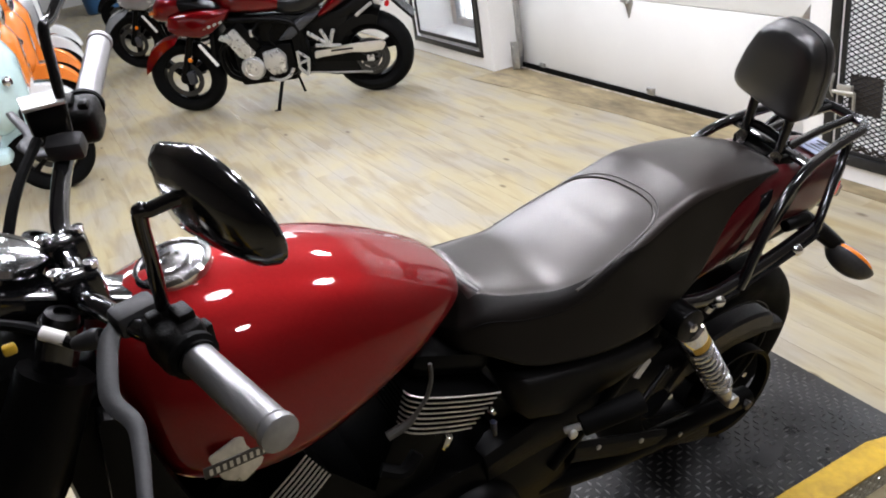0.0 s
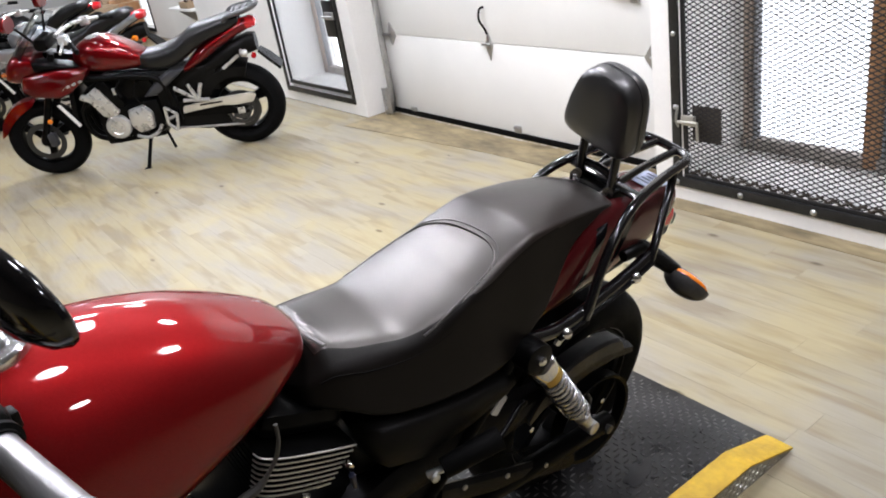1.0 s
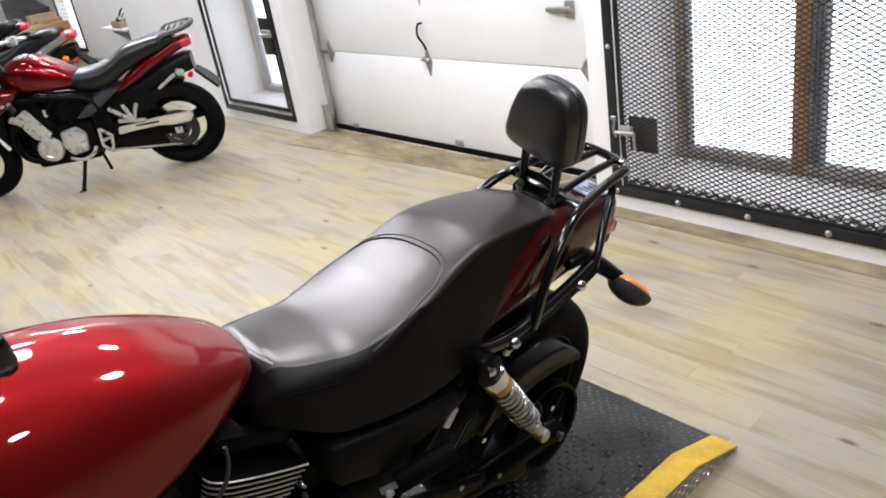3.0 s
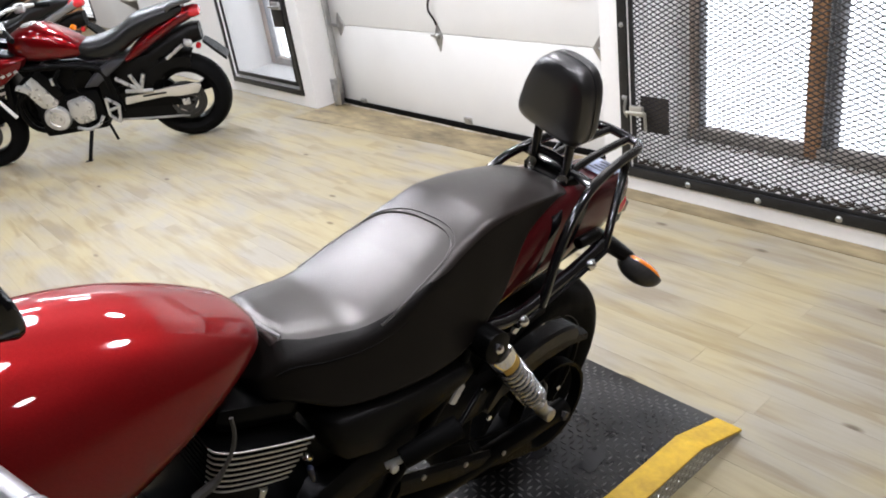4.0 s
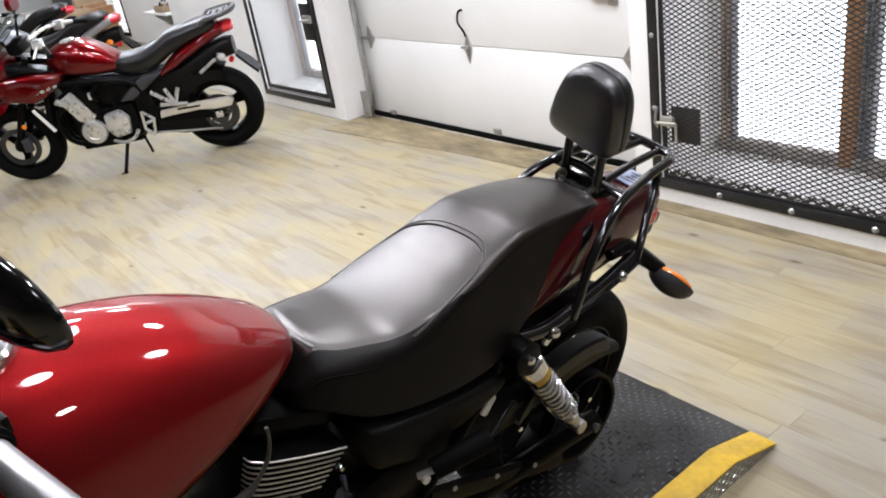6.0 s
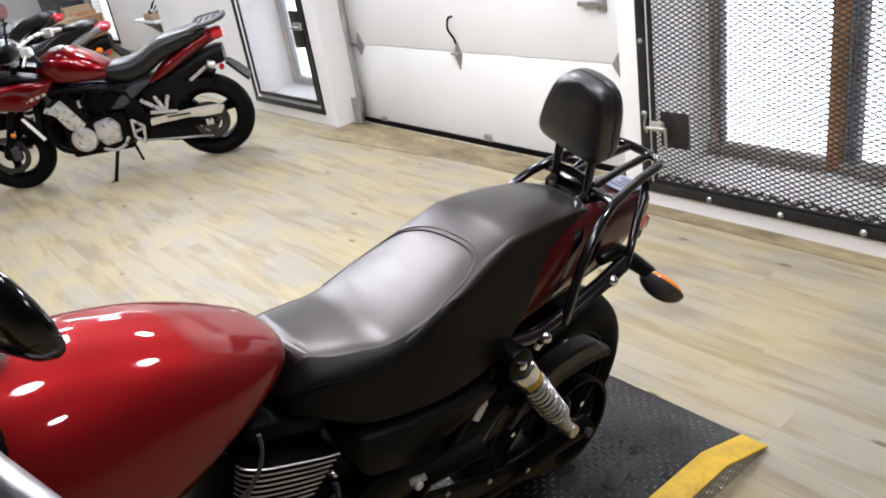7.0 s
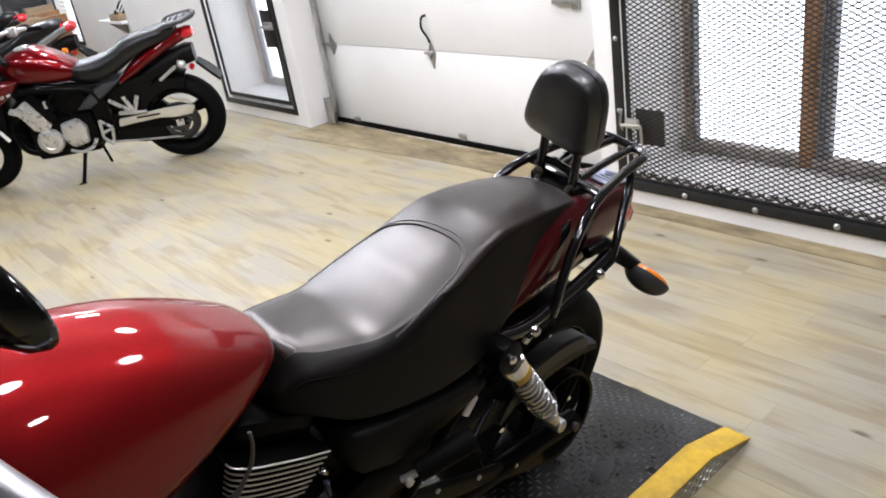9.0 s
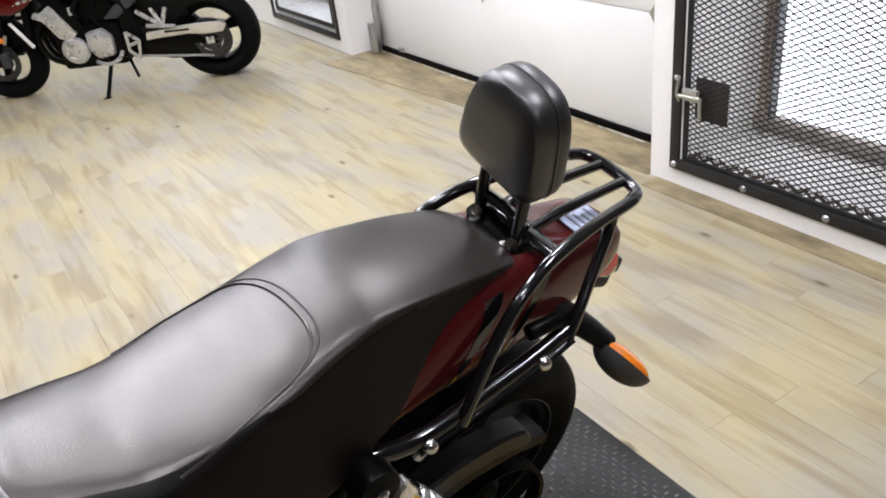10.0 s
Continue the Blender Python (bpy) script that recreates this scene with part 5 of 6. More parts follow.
tube(b, [(-1.22, 0, 0.92), (-1.0, 0, 0.84), (-0.70, 0, 0.76), (-0.55, 0, 0.70)], 0.026, 12, 4)
part("backbone", b, BLACK, bike)
b = bm_new()
box(b, (-1.10, 0, 0.55), (0.05, 0.26, 0.34), 0.01, Euler((0, radians(14), 0)).to_matrix())
part("radiator", b, SATIN, bike, "black radiator")
b = bm_new()
rod(b, (-0.62, -0.16, 0.30), (-0.60, -0.27, 0.02), 0.012)
part("side_stand", b, SATIN, bike)

# fork, headlamp cowl, bars
rake = V((0.40, 0, 0.917)).normalized()
for s in (-1, 1):
    b = bm_new()
    rod(b, (-1.525, s * 0.095, 0.30), V((-1.525, s * 0.095, 0.30)) + rake * 0.85, 0.024, seg=18)
    fk = part("fork_leg", b, BLACK, bike, "black fork leg")
    b = bm_new()
    lathe(b, [(0.030, 0.60), (0.036, 0.63), (0.036, 0.72), (0.030, 0.75)], (-1.525, s * 0.095, 0.30), rake, 16)
    part("fork_gaiter", b, RUBBER, fk)
    b = bm_new()
    lathe(b, [(0.020, 0.85), (0.018, 0.86), (0.010, 0.862), (0.009, 0.856), (0.001, 0.856)], (-1.525, s * 0.095, 0.30), rake, 14)
    part("fork_cap", b, SATIN, fk)
yoke_at = V((-1.525, 0, 0.30)) + rake * 0.825
b = bm_new()
box(b, yoke_at, (0.07, 0.26, 0.035), 0.012, frame_of(rake))
yoke = part("triple_clamp", b, BLACK, bike, "gloss black upper triple clamp")
for s in (-1, 1):
    b = bm_new()
    box(b, (-1.155, s * 0.045, 1.075), (0.055, 0.036, 0.06), 0.010)
    part("bar_riser", b, BLACK, yoke)
    for dx in (-0.02, 0.02):
        b = bm_new()
        lathe(b, [(0.0085, 0), (0.0085, 0.006), (0.004, 0.0065), (0.0035, 0.003), (0.001, 0.003)], (-1.155 + dx, s * 0.045, 1.105), (0, 0, 1), 12)
        part("bolt", b, CHROME, yoke, "socket-head bolt")
b = bm_new()
lathe(b, [(0.03, -0.15), (0.09, -0.14), (0.115, -0.10), (0.118, 0.0), (0.10, 0.05), (0.05, 0.075), (0.001, 0.08)], (-1.40, 0, 0.98), (1, 0, 0.1), 28)
part("headlamp_cowl", b, BLACK, bike, "gloss black headlamp cowl")
b = bm_new()
lathe(b, [(0.045, -0.03), (0.050, 0.0), (0.050, 0.022), (0.045, 0.028), (0.043, 0.024), (0.001, 0.022)], (-1.235, 0.035, 1.088), (0.40, 0, 0.9), 28)
speedo = part("speedometer", b, BLACK, bike, "round black speedometer")
for s in (-1, 1):
    b = bm_new()
    tube(b, [(-1.50, s * 0.10, 0.62), (-1.38, s * 0.115, 0.78), (-1.27, s * 0.12, 0.93), (-1.21, s * 0.10, 1.02)], lambda t: 0.055 - 0.012 * t, 12, 5)
    part("fork_shroud", b, SATIN, bike, "satin black fork shroud")
    b = bm_new()
    lathe(b, [(0.006, -0.04), (0.022, -0.03), (0.030, 0.0), (0.030, 0.012)], (-1.42, s * 0.19, 0.92), (-1, 0, 0), 18)
    fs = part("front_turn_signal", b, PLASTIC, bike, "black front turn signal")
    b = bm_new()
    lathe(b, [(0.029, 0.012), (0.024, 0.024), (0.010, 0.030), (0.001, 0.031)], (-1.42, s * 0.19, 0.92), (-1, 0, 0), 18)
    part("lens", b, ORANGE, fs, "amber lens")
    b = bm_new()
    rod(b, (-1.41, s * 0.12, 0.94), (-1.41, s * 0.18, 0.925), 0.010)
    part("stem", b, PLASTIC, fs)
b = bm_new()
rings = []
for k in range(21):
    a = radians(165 - 150 * k / 20)
    c = V((-1.53, 0, 0.298)) + V((math.cos(a), 0, math.sin(a))) * 0.318
    n = V((math.cos(a), 0, math.sin(a)))
    rings.append([c + n * 0.010, c + V((0, 0.05, 0)), c - n * 0.03 + V((0, 0.066, 0)), c - n * 0.03 + V((0, 0.060, 0)), c - n * 0.006, c - n * 0.03 + V((0, -0.060, 0)), c - n * 0.03 + V((0, -0.066, 0)), c + V((0, -0.05, 0))])
loft(b, rings)
part("front_fender", b, RED, bike, "metallic red front fender")
for s in (-1, 1):
    b = bm_new()
    prism(b, round_poly([(-1.21, 0.60), (-1.20, 0.52), (-1.08, 0.44), (-1.03, 0.60), (-1.12, 0.74), (-1.16, 0.95), (-1.19, 0.97), (-1.215, 0.80)], 0.03), "y", s * 0.118, s * 0.145, 0.006)
    part("radiator_shroud", b, SATIN, bike, "satin black radiator shroud")
b = bm_new()
box(b, (-1.24, 0, 0.97), (0.10, 0.18, 0.12), 0.03)
part("steering_head", b, SATIN, bike)
# Dark filler box, placed from the camera's view to close a bright gap.
b = bm_new()
box(b, (-1.206, 0, 0.80), (0.105, 0.11, 0.34), 0.02)
part("frame_neck", b, SATIN, bike)
for y, z, w in ((-0.05, 0.99, 0.008), (0.03, 1.0, 0.007), (-0.09, 0.94, 0.006)):
    b = bm_new()
    tube(b, [(-1.18, y, z + 0.03), (-1.25, y - 0.03, z), (-1.34, y, z - 0.03), (-1.38, y + 0.02, z - 0.12)], w, 8, 5)
    part("wiring", b, RUBBER, bike, "black wiring loom")
b = bm_new()
box(b, (-1.240, -0.118, 1.082), (0.014, 0.010, 0.012), 0.003)
part("cable_tag", b, YELLOW, bike, "small yellow cable tag")
b = bm_new()
lathe(b, [(0.051, 0.018), (0.053, 0.022), (0.050, 0.030), (0.045, 0.027)], (-1.235, 0.035, 1.088), (0.40, 0, 0.9), 32)
part("bezel", b, CHROME, speedo, "chrome bezel")
# handlebar
b = bm_new()
BAR_L = [(-1.155, 0.0, 1.085), (-1.155, -0.07, 1.085), (-1.145, -0.12, 1.098), (-1.115, -0.19, 1.10), (-1.085, -0.24, 1.10), (-1.060, -0.36, 1.10), (-1.050, -0.41, 1.10)]
BAR_R = [(-1.002, 0.43, 1.205), (-1.03, 0.36, 1.189), (-1.075, 0.25, 1.162), (-1.115, 0.20, 1.135), (-1.145, 0.12, 1.105), (-1.155, 0.07, 1.085)]
tube(b, BAR_R + BAR_L, 0.0125, 12, 5)
bars = part("handlebar", b, BLACK, bike, "gloss black handlebar")


GLEVER = mat("grey_lever_paint", (0.020, 0.020, 0.021), 0.46, 0.0, var=0.15, spec=0.3)


def grip_set(gi, go, s):
    gi, go = V(gi), V(go)
    d = (go - gi).normalized()
    L0 = (go - gi).length
    g = bm_new()
    lathe(g, [(0.014, 0.0), (0.0185, 0.001), (0.0178, 0.01), (0.0178, L0 - 0.014), (0.0165, L0 - 0.013), (0.0165, L0 - 0.011), (0.0192, L0 - 0.010), (0.0192, L0 - 0.002), (0.016, L0), (0.001, L0)], gi, d, 28)
    ob = part("grip", g, GRIPM, bars, "smooth grey satin grip")
    g = bm_new()
    lathe(g, [(0.020, -0.012), (0.026, -0.010), (0.026, -0.003), (0.021, 0.0), (0.021, 0.004), (0.015, 0.004)], gi, d, 24)
    part("grip_collar", g, RUBBER, bars)
    g = bm_new()
    m = Matrix.Translation(gi - d * 0.042) @ frame_of(d).to_4x4()
    box(g, (0, 0, 0), (0.052, 0.056, 0.060), 0.014, seg=3)
    box(g, (0.012, 0.030, 0.004), (0.018, 0.012, 0.026), 0.003)
    box(g, (-0.012, 0.028, -0.010), (0.014, 0.016, 0.014), 0.003)
    box(g, (0.028, 0.0, 0.010), (0.012, 0.022, 0.018), 0.003)
    box(g, (0.0, -0.030, 0.006), (0.030, 0.010, 0.030), 0.003)
    bmesh.ops.transform(g, matrix=m, verts=g.verts)
    part("switch_housing", g, PLASTIC, bars, "black switch housing")
    g = bm_new()
    per = gi - d * 0.105
    box(g, per + V((-0.012, 0, 0.004)), (0.050, 0.030, 0.034), 0.008, frame_of(d))
    part("lever_perch", g, GLEVER, bars, "grey lever perch")
    g = bm_new()
    tip = [per + V((-0.030, 0, 0.0)), per + V((-0.046, s * 0.02, -0.004)), per + V((-0.060, s * 0.075, -0.012)), per + V((-0.061, s * 0.10, -0.016)), per + V((-0.050, s * 0.135, -0.020)), per + V((-0.055, s * 0.18, -0.022)), per + V((-0.062, s * 0.22, -0.022)), per + V((-0.066, s * 0.25, -0.022))]
    tube(g, tip, lambda t: 0.0125 - 0.0065 * t, 10, 5, flat=0.38)
    part("lever", g, GLEVER, bars, "satin grey lever")
    return ob


grip_set((-1.078, -0.272, 1.10), (-1.045, -0.415, 1.10), -1)
grip_set((-1.060, 0.285, 1.172), (-1.000, 0.440, 1.207), 1)
# clutch cable with its pale sleeve
b = bm_new()
tube(b, [(-1.150, -0.163, 1.090), (-1.172, -0.150, 1.076), (-1.197, -0.128, 1.086), (-1.222, -0.110, 1.098), (-1.26, -0.095, 1.105), (-1.32, -0.08, 1.08), (-1.38, -0.07, 1.02)], 0.0062, 8, 5)
part("clutch_cable", b, RUBBER, bars, "black clutch cable")
b = bm_new()
rod(b, (-1.186, -0.135, 1.081), (-1.206, -0.121, 1.0905), 0.0078)
part("cable_sleeve", b, WHITE, bars, "pale cable sleeve")
b = bm_new()
lathe(b, [(0.010, 0.0), (0.012, 0.01), (0.009, 0.03), (0.007, 0.035)], (-1.152, -0.164, 1.088), (-0.8, 0.55, -0.3), 14)
part("cable_boot", b, GLEVER, bars)
# brake fluid reservoir on the far side
b = bm_new()
box(b, (-1.118, 0.225, 1.188), (0.052, 0.050, 0.040), 0.008)
res = part("brake_reservoir", b, SATIN, bars, "black brake fluid reservoir")
b = bm_new()
box(b, (-1.118, 0.225, 1.2115), (0.055, 0.053, 0.006), 0.002)
part("reservoir_lid", b, STEEL, res, "grey metal lid")
b = bm_new()
tube(b, [(-1.14, 0.20, 1.17), (-1.19, 0.13, 1.13), (-1.24, 0.06, 1.05), (-1.28, 0.04, 0.95)], 0.007, 8, 5)
part("brake_hose", b, RUBBER, bars)


def mirror_at(base, knee, top, centre, nrm, side):
    g = bm_new()
    tube(g, [base, V(base).lerp(V(knee), 0.6), knee, V(knee).lerp(V(top), 0.25), top, centre], 0.0075, 10, 5)
    ob = part("mirror_stalk", g, BLACK, bars, "gloss black mirror stalk")
    c = V(centre)
    nrm, side = V(nrm).normalized(), V(side)
    side = (side - nrm * side.dot(nrm)).normalized()
    up = nrm.cross(side).normalized()
    # blade-like shell: broad and cut off at the stalk, pointed at its outer foot
    blade = [(q.x, q.y) for q in smooth_path([(u, v, 0) for u, v in ((-0.112, 0.012), (-0.098, -0.008), (-0.066, -0.023), (-0.034, -0.034), (0.004, -0.034), (0.042, -0.019), (0.066, 0.008), (0.068, 0.036), (0.049, 0.058), (0.011, 0.071), (-0.035, 0.079), (-0.080, 0.084), (-0.108, 0.074), (-0.116, 0.044))], 4, True)]
    mu, mv = -0.022, 0.025

    def blade_ring(k, h):
        return [c + side * (mu + (u - mu) * k) + up * (mv + (v - mv) * k) + nrm * h for u, v in blade]

    g = bm_new()
    loft(g, [blade_ring(k, h) for k, h in ((0.25, -0.026), (0.62, -0.022), (0.90, -0.012), (1.0, -0.002), (1.0, 0.003), (0.97, 0.006))])
    part("mirror_shell", g, BLACK, ob, "gloss black blade-shaped mirror shell")
    g = bm_new()
    loft(g, [blade_ring(0.93, 0.005), blade_ring(0.93, 0.0075)])
    part("mirror_glass", g, MIRROR, ob, "mirror glass")


mirror_at((-1.088, -0.208, 1.125), (-1.086, -0.262, 1.266), (-1.050, -0.275, 1.276), (-1.020, -0.306, 1.284), (0.93, 0.28, 0.16), (0.25, -0.93, -0.12))
mirror_at((-1.10, 0.205, 1.165), (-1.085, 0.225, 1.30), (-1.03, 0.29, 1.335), (-0.955, 0.35, 1.33), (0.5, -0.82, 0.25), (0.85, 0.5, -0.15))

# ---- the bright red sport tourer by the wall ----
RAILM = mat("grey_rail_paint", (0.05, 0.05, 0.052), 0.45, var=0.4, scale=30)
GREYP = mat("dark_grey_frame_paint", (0.035, 0.036, 0.04), 0.35, var=0.15, spec=0.4)
SILVER = mat("silver_painted_metal", (0.60, 0.595, 0.58), 0.29, 0.7, var=0.12, scale=25, bump=0.0)
CLEAR = glass("smoked_screen", (0.75, 0.78, 0.8), 0.03)


def flank(b, outline, y0, y1, s, bulge=0.02):
    """A panel on one flank: its outline (x, z), pushed out from y0 to y1 and rounded outwards."""
    pts = round_poly(outline, 0.02, 3)
    cx = sum(p[0] for p in pts) / len(pts)
    cz = sum(p[1] for p in pts) / len(pts)
    rings = [[V((x, s * y0, z)) for x, z in pts], [V((x, s * (y1 - bulge), z)) for x, z in pts]]
    for k, h in ((0.93, 0.55), (0.75, 0.85), (0.4, 1.0)):
        rings.append([V((cx + (x - cx) * k, s * (y1 - bulge + bulge * h), cz + (z - cz) * k)) for x, z in pts])
    return loft(b, rings)


def sport_bike(m, paint, label, detail=True):
    t = thing("sport_motorcycle", m, label, "motorcycle")
    make_wheel(t, 0.07, 0.298, 0.298, 0.175, 0.190, 3, SATIN, disc=True, name="rear_wheel", wide=2.2)
    make_wheel(t, -1.365, 0.285, 0.285, 0.12, 0.190, 3, SATIN, disc=True, name="front_wheel", wide=1.8)
    # tank
    rows = [(-0.97, 0.800, 0.05, 0.05, 0.03), (-0.93, 0.805, 0.10, 0.095, 0.06), (-0.84, 0.800, 0.145, 0.135, 0.085), (-0.72, 0.785, 0.155, 0.155, 0.085), (-0.60, 0.760, 0.130, 0.120, 0.070), (-0.50, 0.742, 0.095, 0.062, 0.045), (-0.465, 0.735, 0.06, 0.03, 0.03)]
    b = bm_new()
    loft(b, [oval(x, *lerp_rows(rows, x)[:1], *lerp_rows(rows, x)[1:], 2.5, 28) for x in [-0.97 + 0.505 * k / 24 for k in range(25)]])
    tank = part("fuel_tank", b, paint, t, "glossy red fuel tank" if paint is RED2 else "")
    b = bm_new()
    lathe(b, [(0.05, -0.01), (0.05, 0.006), (0.04, 0.010), (0.001, 0.010)], (-0.80, 0, 0.938), (-0.1, 0, 1), 20)
    part("fuel_cap", b, SILVER, tank)
    # seat in two steps
    rows = [(-0.56, 0.735, 0.07, 0.05, 0.06), (-0.48, 0.735, 0.12, 0.055, 0.075), (-0.36, 0.735, 0.145, 0.065, 0.075), (-0.24, 0.765, 0.140, 0.075, 0.075), (-0.14, 0.815, 0.125, 0.080, 0.07), (0.0, 0.855, 0.115, 0.070, 0.05), (0.14, 0.888, 0.10, 0.055, 0.04), (0.20, 0.895, 0.06, 0.03, 0.02)]
    b = bm_new()
    loft(b, [oval(x, *lerp_rows(rows, x)[:1], *lerp_rows(rows, x)[1:], 3.0, 28) for x in [-0.56 + 0.76 * k / 30 for k in range(31)]])
    part("seat", b, TOURVINYL, t, "smooth black vinyl seat")
    # tail cowl
    rows = [(-0.24, 0.640, 0.12, 0.02, 0.03), (-0.14, 0.690, 0.125, 0.05, 0.045), (0.0, 0.765, 0.115, 0.05, 0.05), (0.14, 0.830, 0.095, 0.045, 0.05), (0.25, 0.868, 0.075, 0.035, 0.045), (0.28, 0.872, 0.05, 0.02, 0.03)]
    b = bm_new()
    loft(b, [oval(x, *lerp_rows(rows, x)[:1], *lerp_rows(rows, x)[1:], 2.6, 24) for x in [-0.24 + 0.52 * k / 24 for k in range(25)]])
    tail = part("tail_cowl", b, paint, t)
    b = bm_new()
    loft(b, [oval(x, z, hw, h, h, 2.4, 18) for x, z, hw, h in ((0.20, 0.862, 0.082, 0.035), (0.27, 0.865, 0.075, 0.042), (0.305, 0.862, 0.05, 0.03), (0.312, 0.860, 0.02, 0.012))])
    part("tail_light", b, REDLENS, tail, "red tail light")
    b = bm_new()
    loft(b, [oval(x, z, hw, u, d, 3.0, 18) for x, z, hw, u, d in ((-0.10, 0.61, 0.10, 0.05, 0.04), (0.10, 0.69, 0.095, 0.07, 0.06), (0.22, 0.73, 0.08, 0.06, 0.075), (0.275, 0.735, 0.055, 0.05, 0.07))])
    ut = part("undertail", b, PLASTIC, t, "black plastic undertail")
    b = bm_new()
    loft(b, [[V((x, -w, z)), V((x, w, z)), V((x + 0.012, w, z + 0.014)), V((x + 0.012, -w, z + 0.014))] for x, z, w in ((0.27, 0.66, 0.05), (0.33, 0.60, 0.075), (0.40, 0.52, 0.075))])
    part("mudguard_flap", b, PLASTIC, ut, "black mudguard flap")
    b = bm_new()
    rod(b, (0.245, -0.09, 0.655), (0.255, -0.096, 0.653), 0.022, seg=16)
    part("reflector", b, REDLENS, ut, "round red reflector")
    for s in (-1, 1):
        b = bm_new()
        lathe(b, [(0.008, -0.03), (0.022, -0.015), (0.026, 0.01), (0.020, 0.022), (0.001, 0.028)], (0.20, s * 0.16, 0.70), (1, s * 0.2, 0), 14)
        rod(b, (0.17, s * 0.09, 0.70), (0.19, s * 0.15, 0.70), 0.011)
        rod(b, (0.02, s * 0.10, 0.60), (0.15, s * 0.12, 0.68), 0.012)
        part("turn_signal", b, SILVER if detail else ORANGE, ut, "pale turn signal" if detail else "amber turn signal")
    # grab rail plate over the tail
    b = bm_new()
    tube(b, [(0.11, -0.095, 0.915), (0.15, -0.11, 0.945), (0.26, -0.10, 0.962), (0.33, -0.05, 0.975), (0.33, 0.05, 0.975), (0.26, 0.10, 0.962), (0.15, 0.11, 0.945), (0.11, 0.095, 0.915)], 0.018, 8, 4)
    box(b, (0.23, 0, 0.955), (0.15, 0.17, 0.022), 0.006, Euler((0, radians(-8), 0)).to_matrix())
    for k in range(3):
        box(b, (0.18 + 0.045 * k, -0.03, 0.966 + 0.006 * k), (0.022, 0.11, 0.012), 0.003)
    if detail:
        part("grab_rail", b, RAILM, t, "dark grey grab rail plate")
    else:
        b.free()
    # frame, engine
    for s in (-1, 1):
        b = bm_new()
        tube(b, [(-1.10, s * 0.08, 0.80), (-0.90, s * 0.13, 0.70), (-0.60, s * 0.14, 0.665), (-0.42, s * 0.13, 0.60), (-0.40, s * 0.12, 0.38)], 0.020, 10, 5)
        part("frame_rail", b, SATIN, t)
        b = bm_new()
        flank(b, [(-0.57, 0.50), (-0.46, 0.50), (-0.23, 0.655), (-0.34, 0.655), (-0.44, 0.61)], 0.05, 0.145, s)
        part("side_panel", b, GREYP, t, "dark grey side panel")
        b = bm_new()
        prism(b, round_poly([(-0.60, 0.62), (-0.50, 0.62), (-0.46, 0.52), (-0.55, 0.53)], 0.01), "y", s * 0.10, s * 0.12)
        part("heat_shield", b, SATIN, t)
        b = bm_new()
        prism(b, round_poly([(-0.46, 0.60), (-0.38, 0.62), (-0.35, 0.30), (-0.42, 0.25), (-0.47, 0.30)], 0.015), "y", s * 0.08, s * 0.14)
        part("pivot_plate", b, SATIN, t)
        b = bm_new()
        prism(b, round_poly([(-0.97, 0.70), (-0.62, 0.66), (-0.42, 0.63), (-0.24, 0.64), (-0.36, 0.50), (-0.50, 0.44), (-0.78, 0.50), (-0.92, 0.60)], 0.02), "y", s * 0.02, s * 0.085)
        part("air_box", b, PLASTIC, t)
    eng = part("engine", box(bm_new(), (-0.70, 0, 0.36), (0.46, 0.30, 0.26), 0.05), SATIN, t, "dark engine case")
    b = bm_new()
    box(b, (-0.83, 0, 0.54), (0.20, 0.32, 0.24), 0.03, Euler((0, radians(-28), 0)).to_matrix())
    part("cylinder_block", b, SATIN, eng)
    for s in (-1, 1):
        b = bm_new()
        lathe(b, [(0.088, 0.0), (0.088, 0.02), (0.078, 0.036), (0.05, 0.042), (0.045, 0.038), (0.001, 0.040)], (-0.795, s * 0.145, 0.335), (0, s, 0), 24)
        part("clutch_cover", b, SILVER, eng, "round silver engine cover")
        b = bm_new()
        flank(b, [(-0.70, 0.44), (-0.58, 0.46), (-0.53, 0.40), (-0.55, 0.28), (-0.66, 0.26), (-0.71, 0.33)], 0.10, 0.185, s, 0.03)
        part("sprocket_cover", b, SILVER, eng, "silver sprocket cover")
        b = bm_new()
        prism(b, round_poly([(-0.985, 0.575), (-0.965, 0.605), (-0.935, 0.595), (-0.855, 0.640), (-0.835, 0.615), (-0.745, 0.445), (-0.80, 0.395), (-0.865, 0.43), (-0.925, 0.545)], 0.010), "y", s * 0.15, s * 0.172, 0.004)
        for q in range(3):
            rod(b, (-0.90 + 0.045 * q, s * 0.172, 0.565 - 0.055 * q), (-0.90 + 0.045 * q, s * 0.178, 0.565 - 0.055 * q), 0.010, seg=10)
        part("cylinder_cover", b, SILVER, eng, "silver cylinder side cover")
        b = bm_new()
        tube(b, [(-0.70, s * 0.14, 0.24), (-0.62, s * 0.17, 0.225), (-0.54, s * 0.17, 0.25), (-0.50, s * 0.165, 0.30)], 0.012, 8, 4)
        part("shift_linkage", b, SILVER, eng)
    b = bm_new()
    box(b, (-0.72, 0, 0.235), (0.44, 0.22, 0.10), 0.03)
    part("oil_pan", b, SATIN, eng)
    b = bm_new()
    tube(b, [(-0.66, -0.15, 0.66), (-0.72, -0.16, 0.60), (-0.70, -0.16, 0.54)], 0.012, 8, 4)
    tube(b, [(-0.58, -0.14, 0.62), (-0.62, -0.15, 0.55), (-0.60, -0.14, 0.47)], 0.009, 8, 4)
    part("hose", b, RUBBER, eng, "black hose")
    b = bm_new()
    box(b, (-0.735, -0.150, 0.585), (0.034, 0.016, 0.05), 0.004)
    part("clip", b, SILVER, eng)
    for k in range(4):
        b = bm_new()
